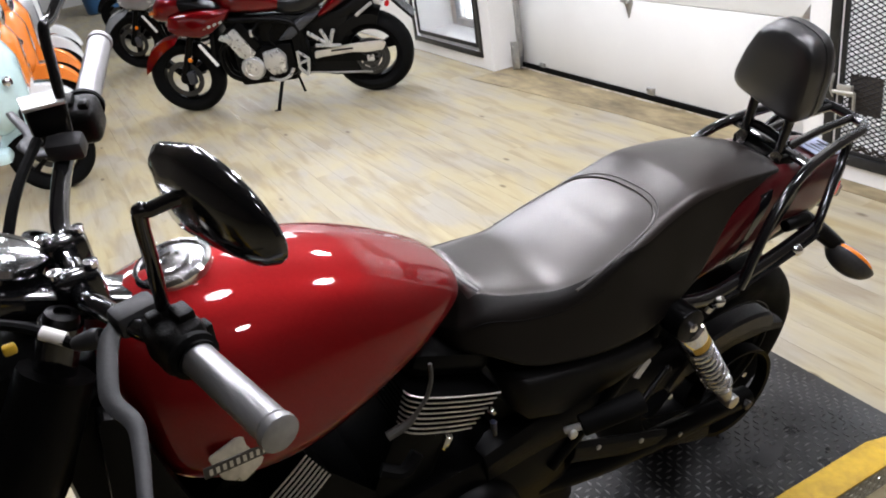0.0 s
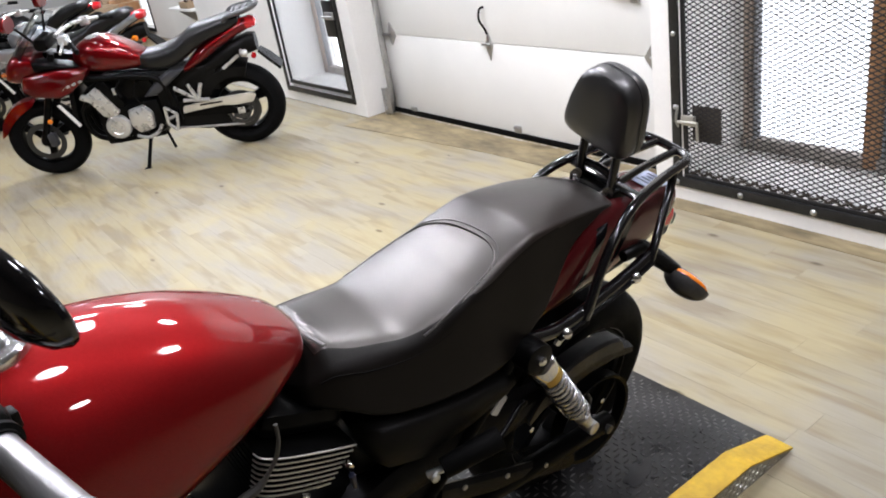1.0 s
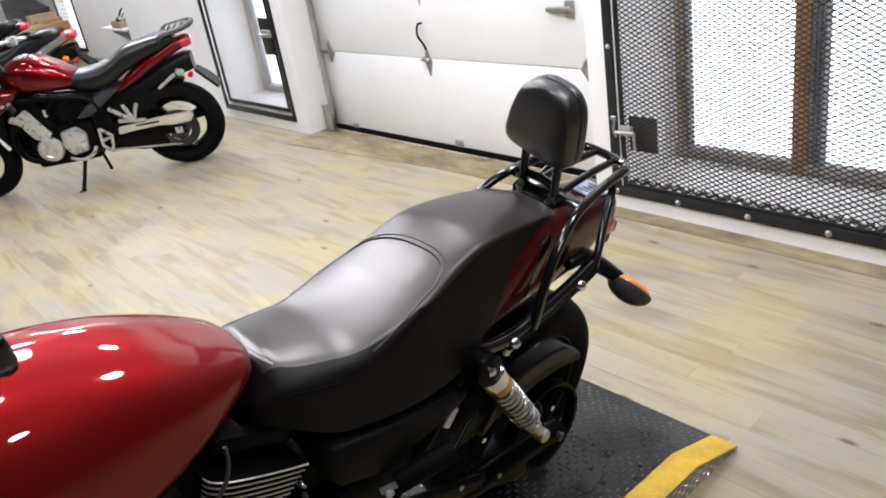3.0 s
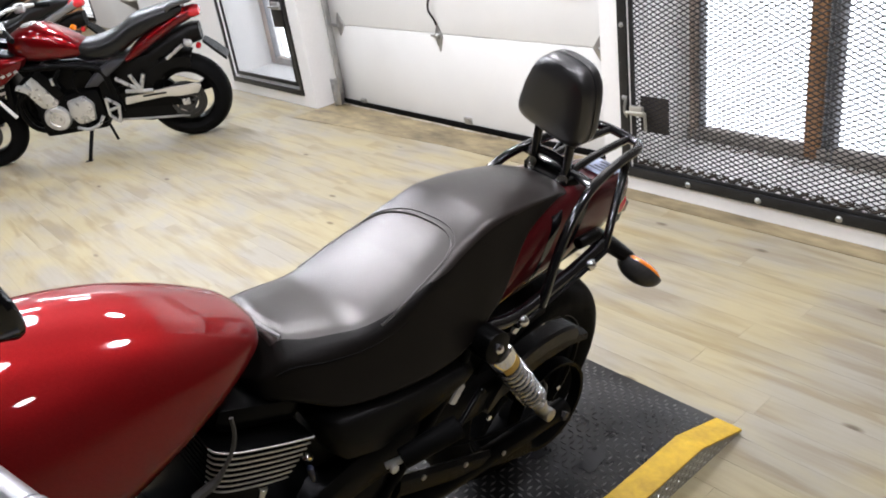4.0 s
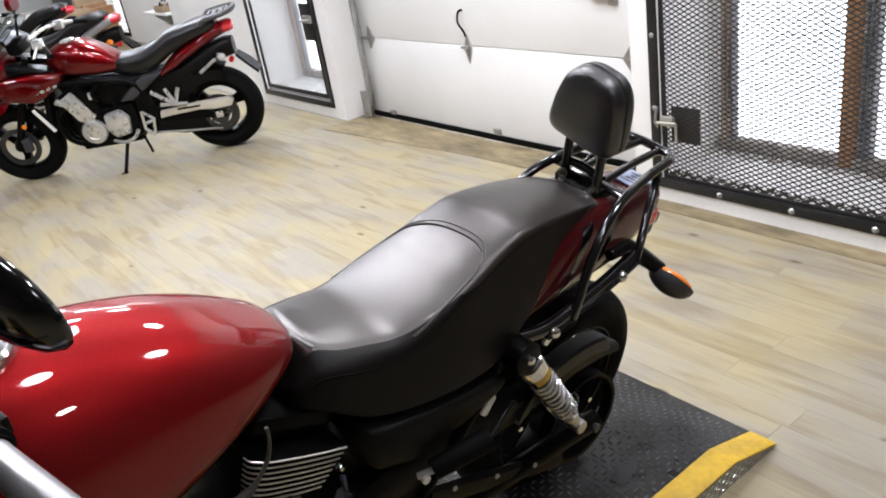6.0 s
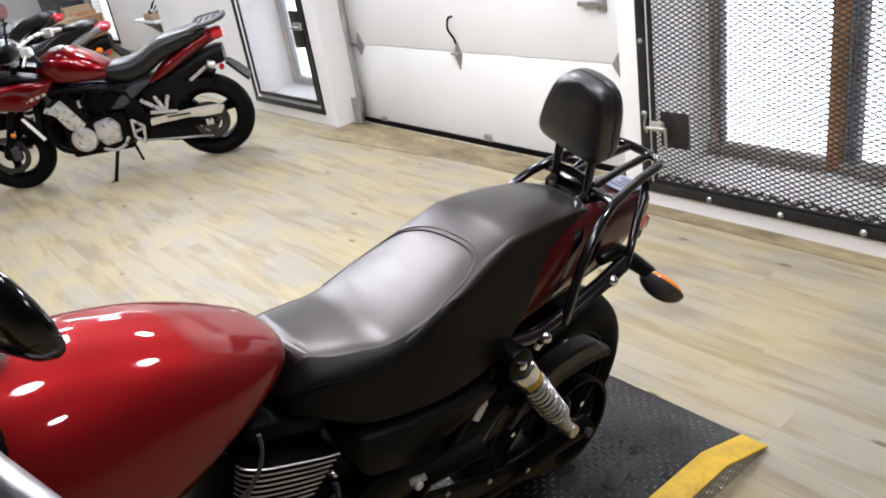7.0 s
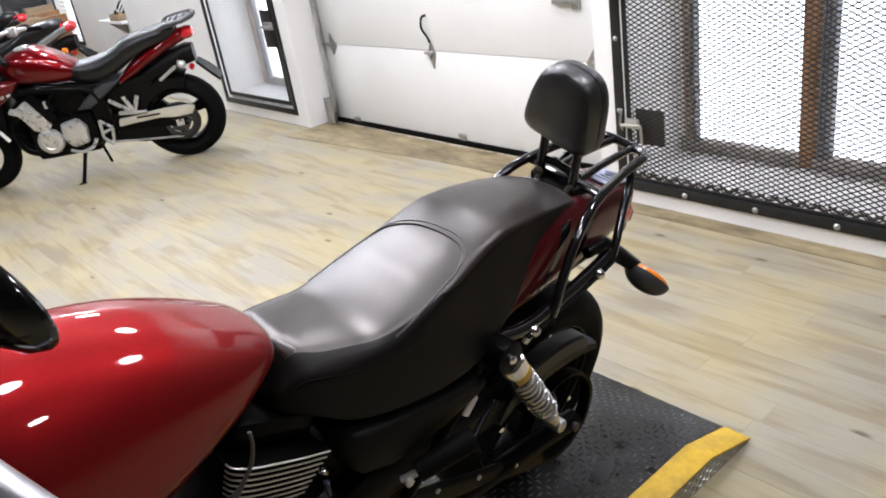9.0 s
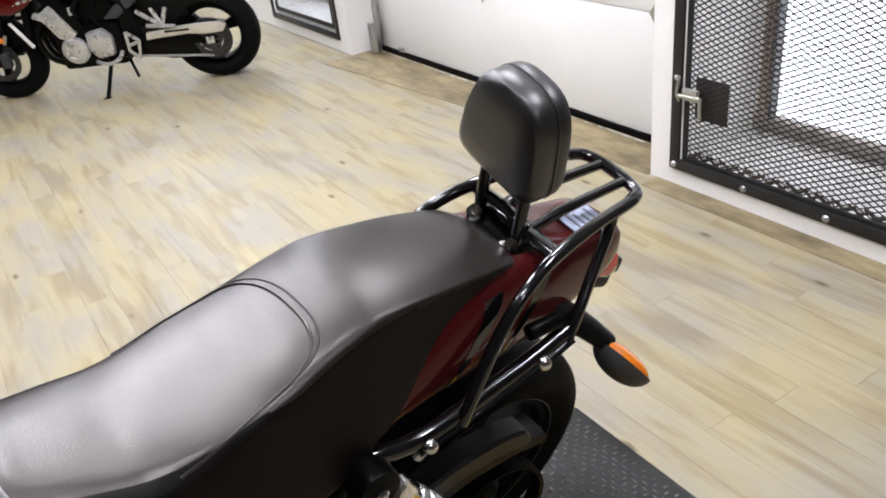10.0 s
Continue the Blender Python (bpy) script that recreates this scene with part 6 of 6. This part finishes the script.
        y = -0.12 + 0.08 * k
        tube(b, [(-0.93, y, 0.56), (-1.02, y, 0.45), (-1.00, y * 0.8, 0.28), (-0.85, y * 0.5, 0.19)], 0.018, 8, 5)
        part("exhaust_header", b, SATIN, eng)
    b = bm_new()
    box(b, (-1.05, 0, 0.52), (0.04, 0.30, 0.26), 0.008, Euler((0, radians(12), 0)).to_matrix())
    part("radiator", b, SATIN, t)
    # swingarm with its bright chain guard
    for s in (-1, 1):
        b = bm_new()
        loft(b, [[V((x, s * y0, z - h)), V((x, s * y1, z - h)), V((x, s * y1, z + h)), V((x, s * y0, z + h))] for x, y0, y1, z, h in ((-0.42, 0.07, 0.11, 0.36, 0.045), (-0.15, 0.10, 0.135, 0.34, 0.040), (0.10, 0.105, 0.135, 0.300, 0.030), (0.14, 0.11, 0.13, 0.295, 0.02))])
        part("swingarm", b, SATIN if s < 0 else GREYP, t)
        b = bm_new()
        for p, q in (((-0.34, 0.54), (-0.20, 0.43)), ((-0.24, 0.55), (-0.20, 0.43)), ((-0.15, 0.54), (-0.20, 0.43)), ((-0.30, 0.44), (-0.12, 0.42))):
            tube(b, [(p[0], s * 0.15, p[1]), (q[0], s * 0.155, q[1])], 0.014, 8, 2)
        part("footrest_hanger", b, SILVER, t, "silver footrest hanger")
        b = bm_new()
        for p, q in (((-0.44, 0.42), (-0.37, 0.36)), ((-0.37, 0.36), (-0.40, 0.24)), ((-0.44, 0.42), (-0.45, 0.30)), ((-0.45, 0.30), (-0.40, 0.24)), ((-0.45, 0.33), (-0.38, 0.35))):
            tube(b, [(p[0], s * 0.17, p[1]), (q[0], s * 0.17, q[1])], 0.011, 8, 2)
        part("rider_hanger", b, SILVER, t, "silver rider footrest plate")
    b = bm_new()
    prism(b, round_poly([(-0.33, 0.345), (-0.32, 0.395), (-0.05, 0.415), (0.16, 0.415), (0.20, 0.395), (0.17, 0.350), (0.05, 0.345), (-0.05, 0.36), (-0.25, 0.352)], 0.012), "y", -0.150, -0.128, 0.003)
    cg = part("chain_guard", b, mat("brushed_pale_metal", (0.66, 0.63, 0.56), 0.34, 0.55, var=0.12), t, "pale metal chain guard")
    b = bm_new()
    box(b, (-0.12, -0.151, 0.388), (0.16, 0.004, 0.012), 0.001)
    part("slot", b, SATIN, cg)
    b = bm_new()
    wheel_ring(b, (0.07, -0.125, 0.298), [(0.080, -0.005), (0.105, -0.005), (0.108, 0.0), (0.105, 0.005), (0.080, 0.005)], 40)
    lathe(b, [(0.070, -0.004), (0.070, 0.004), (0.001, 0.005)], (0.07, -0.128, 0.298), (0, -1, 0), 24)
    for k in range(5):
        a = k * 1.2566
        rod(b, (0.07, -0.125, 0.298), (0.07 + math.cos(a) * 0.085, -0.125, 0.298 + math.sin(a) * 0.085), 0.011, seg=8)
    part("rear_sprocket", b, DISCM, t, "dark steel rear sprocket")
    b = bm_new()
    prism(b, round_poly([(-0.42, 0.42), (-0.10, 0.40), (0.02, 0.385), (-0.03, 0.30), (-0.02, 0.20), (-0.20, 0.195), (-0.42, 0.25)], 0.02), "y", -0.118, -0.095)
    part("swingarm_cover", b, PLASTIC, t, "black swingarm cover")
    b = bm_new()
    rings = []
    for k in range(13):
        a = radians(165 - 95 * k / 12)
        c, n = V((0.07, 0, 0.298)), V((math.cos(a), 0, math.sin(a)))
        rings.append([c + n * 0.325 + V((0, 0.05, 0)), c + n * 0.325 - V((0, 0.05, 0)), c + n * 0.30 - V((0, 0.098, 0)), c + n * 0.235 - V((0, 0.102, 0)), c + n * 0.235 - V((0, 0.096, 0)), c + n * 0.31 - V((0, 0.05, 0)), c + n * 0.31 + V((0, 0.05, 0))])
    loft(b, rings)
    part("hugger", b, PLASTIC, t, "black wheel hugger")
    b = bm_new()
    box(b, (-0.20, 0, 0.55), (0.34, 0.19, 0.20), 0.03)
    part("battery_box", b, PLASTIC, t)
    b = bm_new()
    tube(b, [(0.06, -0.125, 0.190), (-0.20, -0.125, 0.215), (-0.45, -0.125, 0.245)], 0.008, 6, 3)
    part("chain", b, STEEL, t)
    b = bm_new()
    box(b, (0.07, -0.142, 0.298), (0.05, 0.012, 0.045), 0.004)
    part("chain_adjuster", b, SILVER, t)
    b = bm_new()
    rod(b, (-0.60, -0.14, 0.25), (-0.66, -0.27, 0.035), 0.013)
    box(b, (-0.665, -0.275, 0.035), (0.05, 0.04, 0.008), 0.002)
    part("side_stand", b, SATIN, t, "black side stand")
    b = bm_new()
    rod(b, (-0.50, -0.10, 0.22), (-0.47, -0.13, 0.10), 0.010)
    part("centre_stand", b, SATIN, t)
    # front end
    ra = V((0.43, 0, 0.9)).normalized()
    for s in (-1, 1):
        b = bm_new()
        rod(b, (-1.365, s * 0.098, 0.285), V((-1.365, s * 0.098, 0.285)) + ra * 0.68, 0.026, 0.022, 14)
        fk = part("fork_leg", b, SATIN, t)
        b = bm_new()
        prism(b, [(-1.150, 0.555), (-1.130, 0.560), (-1.040, 0.390), (-1.060, 0.380)], "y", s * 0.155, s * 0.163)
        part("pale_stripe", b, WHITE, t, "white strip beside the radiator")
        b = bm_new()
        lathe(b, [(0.018, 0), (0.016, 0.006), (0.001, 0.010)], (-1.26, s * 0.125, 0.44), (0, s, 0), 14)
        part("side_reflector", b, ORANGE, t, "round amber reflector")
        b = bm_new()
        box(b, (-1.30, s * 0.10, 0.30), (0.06, 0.05, 0.10), 0.012)
        part("brake_caliper", b, GREYP, fk)
    b = bm_new()
    rings = []
    for k in range(19):
        a = radians(166 - 82 * k / 18)
        c = V((-1.365, 0, 0.285)) + V((math.cos(a), 0, math.sin(a))) * 0.305
        n = V((math.cos(a), 0, math.sin(a)))
        d = 0.06 * math.sin(math.pi * k / 18) ** 0.5 + 0.01
        rings.append([c + n * 0.012, c + V((0, 0.055, 0)), c - n * d + V((0, 0.078, 0)), c - n * d + V((0, 0.070, 0)), c - n * 0.004, c - n * d + V((0, -0.070, 0)), c - n * d + V((0, -0.078, 0)), c + V((0, -0.055, 0))])
    loft(b, rings)
    part("front_fender", b, paint, t, "glossy red front fender" if paint is RED2 else "")
    for s in (-1, 1):
        b = bm_new()
        flank(b, [(-1.34, 0.70), (-1.28, 0.64), (-1.10, 0.600), (-1.02, 0.625), (-0.88, 0.715), (-0.84, 0.775), (-1.05, 0.800), (-1.30, 0.79)], 0.08, 0.20, s, 0.045)
        fp = part("fairing_panel", b, paint, t, "glossy red fairing panel" if paint is RED2 else "")
        b = bm_new()
        flank(b, [(-1.30, 0.80), (-1.05, 0.805), (-0.90, 0.785), (-0.98, 0.82), (-1.16, 0.87), (-1.32, 0.88)], 0.06, 0.165, s, 0.03)
        part("inner_panel", b, SATIN, t)
        if detail:
            for k in range(5):
                b = bm_new()
                box(b, (-1.10 + 0.045 * k, s * 0.196, 0.665 + 0.010 * k), (0.028, 0.004, 0.016), 0.001, Euler((0, radians(-20), 0)).to_matrix())
                part("script_bar", b, SILVER, fp, "silver lettering drawn as plain bars")
    b = bm_new()
    loft(b, [oval(x, z, hw, u, d, 2.4, 24) for x, z, hw, u, d in ((-1.45, 0.78, 0.05, 0.03, 0.03), (-1.42, 0.79, 0.12, 0.07, 0.06), (-1.36, 0.81, 0.165, 0.10, 0.09), (-1.28, 0.83, 0.18, 0.11, 0.10), (-1.20, 0.84, 0.17, 0.08, 0.08))])
    cowl = part("front_cowl", b, paint, t)
    b = bm_new()
    loft(b, [oval(x, z, hw, u, u, 2.2, 20) for x, z, hw, u in ((-1.465, 0.79, 0.06, 0.02), (-1.45, 0.80, 0.11, 0.045), (-1.40, 0.81, 0.135, 0.06))])
    part("headlamp", b, CHROME, cowl, "headlamp")
    b = bm_new()
    rings = []
    for x, z, w in ((-1.38, 0.89, 0.15), (-1.29, 0.99, 0.165), (-1.18, 1.10, 0.15), (-1.10, 1.17, 0.11)):
        rings.append([V((x + 0.06 * (k / 8 - 0.5) ** 2 * 4, w * (k / 4 - 1), z - 0.05 * (k / 4 - 1) ** 2)) for k in range(9)] + [V((x + 0.004 + 0.06 * (k / 8 - 0.5) ** 2 * 4, w * (k / 4 - 1), z - 0.004 - 0.05 * (k / 4 - 1) ** 2)) for k in range(8, -1, -1)])
    loft(b, rings)
    part("windscreen", b, CLEAR, t, "clear curved windscreen")
    b = bm_new()
    box(b, (-1.12, 0, 0.96), (0.10, 0.22, 0.09), 0.03)
    part("instrument_panel", b, SATIN, t)
    b = bm_new()
    tube(b, [(-0.80, -0.37, 0.965), (-0.86, -0.26, 1.00), (-0.97, -0.14, 1.01), (-1.03, 0, 0.99), (-0.97, 0.14, 1.01), (-0.86, 0.26, 1.00), (-0.80, 0.37, 0.965)], 0.013, 10, 5)
    hb = part("handlebar", b, SILVER, t, "silver handlebar")
    for s in (-1, 1):
        b = bm_new()
        rod(b, (-0.835, s * 0.30, 0.985), (-0.775, s * 0.40, 0.955), 0.018)
        part("grip", b, RUBBER, hb, "black rubber grip")
        b = bm_new()
        box(b, (-0.90, s * 0.22, 1.00), (0.07, 0.05, 0.06), 0.012)
        rod(b, (-0.91, s * 0.22, 0.99), (-0.88, s * 0.40, 0.965), 0.008)
        part("lever", b, SILVER, hb)
        b = bm_new()
        tube(b, [(-1.15, s * 0.12, 1.0), (-1.16, s * 0.22, 1.10), (-1.17, s * 0.28, 1.15)], 0.009, 8, 3)
        part("mirror_stalk", b, SATIN, t)
        b = bm_new()
        loft(b, [oval(x, 1.17, w, h, h, 2.6, 18, s * 0.30) for x, w, h in ((-1.215, 0.03, 0.02), (-1.20, 0.07, 0.045), (-1.165, 0.08, 0.05), (-1.160, 0.075, 0.046))])
        part("mirror", b, paint if detail else SATIN, t)
    return t


sport_bike(pose(2.10, 5.50, 0.002, 8, 0, -33.5), RED2, "bright red sport touring motorcycle with silver engine covers on its stand")
SILVERP = mat("silver_grey_paint", (0.30, 0.31, 0.32), 0.25, 0.5, var=0.1, coat=0.8, bump=0)
sport_bike(pose(2.04, 7.76, 0.002, 8, 0, -35), SILVERP, "silver grey sport motorcycle parked behind the red one", False)
sport_bike(pose(2.20, 9.9, 0.002, 8, 0, -35), BLACK, "black sport motorcycle parked further along the row", False)

# ---- row of small scooters across the aisle ----
def scooter(m, paint, accent, label):
    t = thing("scooter", m, label, "scooter", "row of scooters")
    # faces -x like the motorcycles: front wheel at the origin
    make_wheel(t, 0.0, 0.245, 0.245, 0.085, 0.165, 6, SATIN, disc=True, name="front_wheel")
    make_wheel(t, 1.20, 0.245, 0.245, 0.09, 0.165, 6, SATIN, disc=False, name="rear_wheel")
    b = bm_new()
    rings = []
    for k in range(17):
        a = radians(175 - 165 * k / 16)
        c = V((math.cos(a), 0, math.sin(a))) * 0.268 + V((0, 0, 0.245))
        n = V((math.cos(a), 0, math.sin(a)))
        d = 0.09 * math.sin(math.pi * k / 16) + 0.01
        rings.append([c + n * 0.012, c + V((0, 0.055, 0)), c - n * d + V((0, 0.072, 0)), c - n * d + V((0, 0.064, 0)), c - n * 0.004, c - n * d + V((0, -0.064, 0)), c - n * d + V((0, -0.072, 0)), c + V((0, -0.055, 0))])
    loft(b, rings)
    fe = part("front_fender", b, accent, t)
    b = bm_new()
    prism(b, round_poly([(-0.12, 0.515), (-0.02, 0.54), (0.05, 0.53), (-0.02, 0.52)], 0.005), "y", -0.012, 0.012)
    part("fender_crest", b, CHROME, fe, "chrome fender crest")
    # leg shield and nose
    rows = [(0.00, 0.66, 0.07, 0.18, 0.10), (0.05, 0.67, 0.14, 0.26, 0.20), (0.12, 0.67, 0.18, 0.28, 0.24), (0.19, 0.66, 0.195, 0.27, 0.26), (0.22, 0.66, 0.185, 0.26, 0.25)]
    b = bm_new()
    loft(b, [oval(x, *lerp_rows(rows, x)[:1], *lerp_rows(rows, x)[1:], 2.6, 32) for x in [0.00 + 0.22 * k / 14 for k in range(15)]])
    sh = part("leg_shield", b, paint, t)
    b = bm_new()
    prism(b, round_poly([(0.0, 0.42), (0.035, 0.42), (0.045, 0.80), (0.005, 0.80)], 0.01), "y", -0.05, 0.05, 0.006)
    part("horn_cover", b, accent, sh)
    for s in (-1, 1):
        b = bm_new()
        box(b, (0.06, s * 0.15, 0.50), (0.02, 0.015, 0.16), 0.006, Euler((radians(s * 25), 0, 0)).to_matrix())
        part("air_slot", b, SATIN, sh)
        b = bm_new()
        lathe(b, [(0.03, 0.0), (0.034, 0.02), (0.02, 0.035), (0.001, 0.038)], (0.07, s * 0.17, 0.72), (-1, s * 0.3, 0), 16)
        part("turn_signal", b, CHROME, sh, "chrome-rimmed turn signal")
    # headset
    b = bm_new()
    loft(b, [oval(x, z, hw, h, h, 2.3, 24) for x, z, hw, h in ((0.04, 1.00, 0.06, 0.05), (0.08, 1.00, 0.10, 0.085), (0.16, 1.01, 0.13, 0.085), (0.24, 1.00, 0.09, 0.05))])
    hs = part("headset", b, paint, t)
    b = bm_new()
    lathe(b, [(0.085, 0), (0.088, 0.012), (0.075, 0.02), (0.05, 0.032), (0.001, 0.04)], (0.06, 0, 1.0), (-1, 0, 0), 24)
    part("headlamp", b, CHROME, hs, "round chrome headlamp")
    for s in (-1, 1):
        b = bm_new()
        rod(b, (0.20, s * 0.10, 1.02), (0.26, s * 0.33, 1.03), 0.016)
        part("grip", b, RUBBER, hs)
        b = bm_new()
        tube(b, [(0.18, s * 0.14, 1.04), (0.17, s * 0.20, 1.16), (0.18, s * 0.24, 1.22)], 0.006, 8, 3)
        lathe(b, [(0.045, -0.012), (0.05, 0.0), (0.045, 0.006), (0.001, 0.006)], (0.18, s * 0.25, 1.26), (1, 0, 0.1), 20)
        part("mirror", b, CHROME, hs, "round chrome mirror")
    b = bm_new()
    box(b, (0.45, 0, 0.30), (0.52, 0.36, 0.08), 0.03)
    part("footboard", b, accent, t)
    rows = [(0.62, 0.50, 0.14, 0.16, 0.20), (0.72, 0.54, 0.19, 0.20, 0.22), (0.95, 0.56, 0.21, 0.20, 0.24), (1.25, 0.58, 0.18, 0.16, 0.20), (1.45, 0.60, 0.08, 0.06, 0.08)]
    b = bm_new()
    loft(b, [oval(x, *lerp_rows(rows, x)[:1], *lerp_rows(rows, x)[1:], 2.5, 28) for x in [0.62 + 0.83 * k / 20 for k in range(21)]])
    part("rear_body", b, paint, t)
    b = bm_new()
    rows2 = [(0.58, 0.78, 0.10, 0.03, 0.04), (0.70, 0.79, 0.15, 0.05, 0.05), (1.05, 0.80, 0.15, 0.05, 0.05), (1.32, 0.80, 0.10, 0.03, 0.04)]
    loft(b, [oval(x, *lerp_rows(rows2, x)[:1], *lerp_rows(rows2, x)[1:], 3, 24) for x in [0.58 + 0.74 * k / 16 for k in range(17)]])
    part("seat", b, VINYL, t, "black scooter seat")
    b = bm_new()
    rod(b, (0.55, -0.10, 0.28), (0.58, -0.24, 0.01), 0.012)
    part("side_stand", b, SATIN, t)
    return t


TEAL = mat("pale_teal_paint", (0.50, 0.66, 0.66), 0.22, var=0.08, coat=0.9, bump=0)
TANG = mat("orange_paint", (0.78, 0.22, 0.03), 0.22, var=0.08, coat=0.9, bump=0)
CREAM = mat("gloss_white_paint", (0.74, 0.74, 0.72), 0.22, var=0.05, coat=0.9, bump=0)
SILVERS = mat("silver_scooter_paint", (0.42, 0.43, 0.44), 0.3, 0.4, var=0.1, coat=0.8, bump=0)
for k, (pa, ac, lb) in enumerate((
    (TEAL, TEAL, "pale teal scooter with dark air slots in its leg shield"),
    (TANG, CREAM, "orange scooter with white fender and floor"),
    (TANG, TANG, "all orange scooter with chrome fender crest"),
    (TANG, TANG, "all orange scooter with chrome fender crest"),
    (SILVERS, CREAM, "silver scooter with white fender in the row"),
    (CREAM, CREAM, "all white scooter at the far end of the row"),
)):
    scooter(pose((-0.125, -0.09, -0.02, 0.03, 0.10, 0.16)[k], 5.20 + 0.80 * k, 0.002, 0, 0, 172), pa, ac, lb)

# ---- far corner ----
barrel = thing("barrel", pose(1.15, 14.2, 0), "blue plastic barrel standing by the far wall", "barrel")
b = bm_new()
lathe(b, [(0.24, 0.0), (0.27, 0.03), (0.29, 0.25), (0.295, 0.45), (0.29, 0.65), (0.27, 0.86), (0.24, 0.90), (0.22, 0.90), (0.21, 0.88), (0.001, 0.88)], (0, 0, 0), (0, 0, 1), 28)
part("drum", b, BLUE, barrel)
for z in (0.30, 0.60):
    b = bm_new()
    wheel_ring(b, (0, 0, z), [(0.288, -0.015), (0.302, 0.0), (0.288, 0.015)], 36, (0, 0, 1))
    part("hoop", b, BLUE, barrel)

# shelf in the alcove with a basket and cables
shelf = thing("wall_shelf", pose(0, 0, 0), "white shelf board on the alcove wall", "shelf")
b = bm_new()
box(b, (3.69, 10.55, 0.53), (0.32, 0.85, 0.03), 0.003)
part("board", b, WALL, shelf)
for y in (10.25, 10.85):
    b = bm_new()
    prism(b, [(3.84, 0.51), (3.60, 0.51), (3.84, 0.30)], "y", y - 0.012, y + 0.012)
    part("bracket", b, STEEL, shelf)
bk = thing("basket", pose(3.67, 10.40, 0.546), "small tan cardboard tray on the shelf", "tray")
b = bm_new()
for c, sz in (((0, 0, 0.006), (0.24, 0.30, 0.01)), ((-0.115, 0, 0.04), (0.01, 0.30, 0.08)), ((0.115, 0, 0.04), (0.01, 0.30, 0.08)), ((0, -0.145, 0.04), (0.22, 0.01, 0.08)), ((0, 0.145, 0.04), (0.22, 0.01, 0.08))):
    box(b, c, sz, 0.002)
part("tray", b, CARD, bk)
cab = thing("cable_coil", pose(3.67, 10.40, 0.560), "loose coil of black cable in a tray", "cable")
b = bm_new()
rn = random.Random(3)
for k in range(3):
    tl, r0 = rn.uniform(-0.5, 0.5), rn.uniform(0.07, 0.12)
    tube(b, [(0.05 * math.sin(a * 0.9) + 0.02 * k - 0.03, tl * 0.12 + r0 * math.cos(a), 0.01 + r0 + r0 * math.sin(a)) for a in [j * 0.62 for j in range(11)]], 0.008, 6, 4)
part("cord", b, RUBBER, cab)

# cardboard boxes and white parts stacked past the bikes
rn = random.Random(9)
for k, (x, y, z, sx, sy, sz, mt, lb) in enumerate((
    (3.05, 13.0, 0.0, 0.60, 0.80, 0.60, CARD, "tan cardboard box with pale labels on the floor"),
    (3.50, 13.35, 0.0, 0.40, 0.16, 0.72, CARD, "upright tan cardboard box by the wall"),
    (3.52, 13.12, 0.0, 0.36, 0.12, 0.64, BROWN, "upright brown box by the wall"),
    (3.54, 12.92, 0.0, 0.36, 0.12, 0.58, BROWN, "upright brown box by the wall"),
    (2.75, 14.2, 0.0, 0.60, 0.8, 0.62, WHITE, "white carton on the floor"),
)):
    bx = thing("carton", pose(x, y, z, 0, 0, rn.uniform(-8, 8)), lb, "box")
    b = bm_new()
    box(b, (0, 0, sz / 2), (sx, sy, sz), 0.006)
    part("carton_body", b, mt, bx)
    b = bm_new()
    box(b, (0, 0, sz + 0.0015), (sx * 0.98, 0.06, 0.002))
    part("tape", b, mat("tan_tape", (0.42, 0.32, 0.2), 0.3), bx)

# grey block under the far window, added for an unidentified slanted bar
chest = thing("slant_top_block", pose(3.62, 14.6, 0), "dark grey block standing in for an unidentified slanted bar", "tool chest")
b = bm_new()
box(b, (0, 0, 0.36), (0.40, 1.2, 0.72), 0.01)
part("body", b, GREYP, chest)
b = bm_new()
prism(b, [(-0.6, 0.722), (0.6, 0.722), (0.6, 0.92), (0.55, 0.94), (-0.6, 0.76)], "x", -0.2, 0.2)
part("lid", b, GREYP, chest)
b = bm_new()
box(b, (-0.203, -0.1, 0.60), (0.006, 0.5, 0.10), 0.002)
part("name_plate", b, WHITE, chest, "pale plate without readable writing")

# ---- floor planks, last ----
PW, PL = 0.105, 1.22
ENDS = {1: 0.886, 4: 1.124, 5: 1.642}   # rows counted from x = 1.645, with the place of one end joint
rnd = random.Random(11)
plank_data = []
for k in range(3):
    b = bm_new()
    box(b, (0, 0, -0.004), (PW - 0.0006, PL - 0.0008, 0.008))
    me = bpy.data.meshes.new("plank")
    b.to_mesh(me)
    b.free()
    me.materials.append(PLANK)
    plank_data.append(me)
rest = bm_new()
count = 0
row = 11
while 1.645 + row * PW > X0:
    x = 1.645 + (row + 0.5) * PW
    y = Y0 - rnd.uniform(0, PL)
    if row in ENDS:
        y = ENDS[row] - 5 * PL
    while y < Y1:
        if x > -0.3 and -0.2 < y + PL < 7.2 and count < 300:
            ob = new("plank", plank_data[rnd.randrange(3)])
            ob.location = (x, y + PL / 2, 0)
            ob.parent = floor
            count += 1
        else:
            box(rest, (x, y + PL / 2, -0.004), (PW - 0.0006, PL - 0.0008, 0.008))
        y += PL
    row -= 1
tagged(obj_from("far_planks", rest, PLANK, floor, False), kind="stuff")
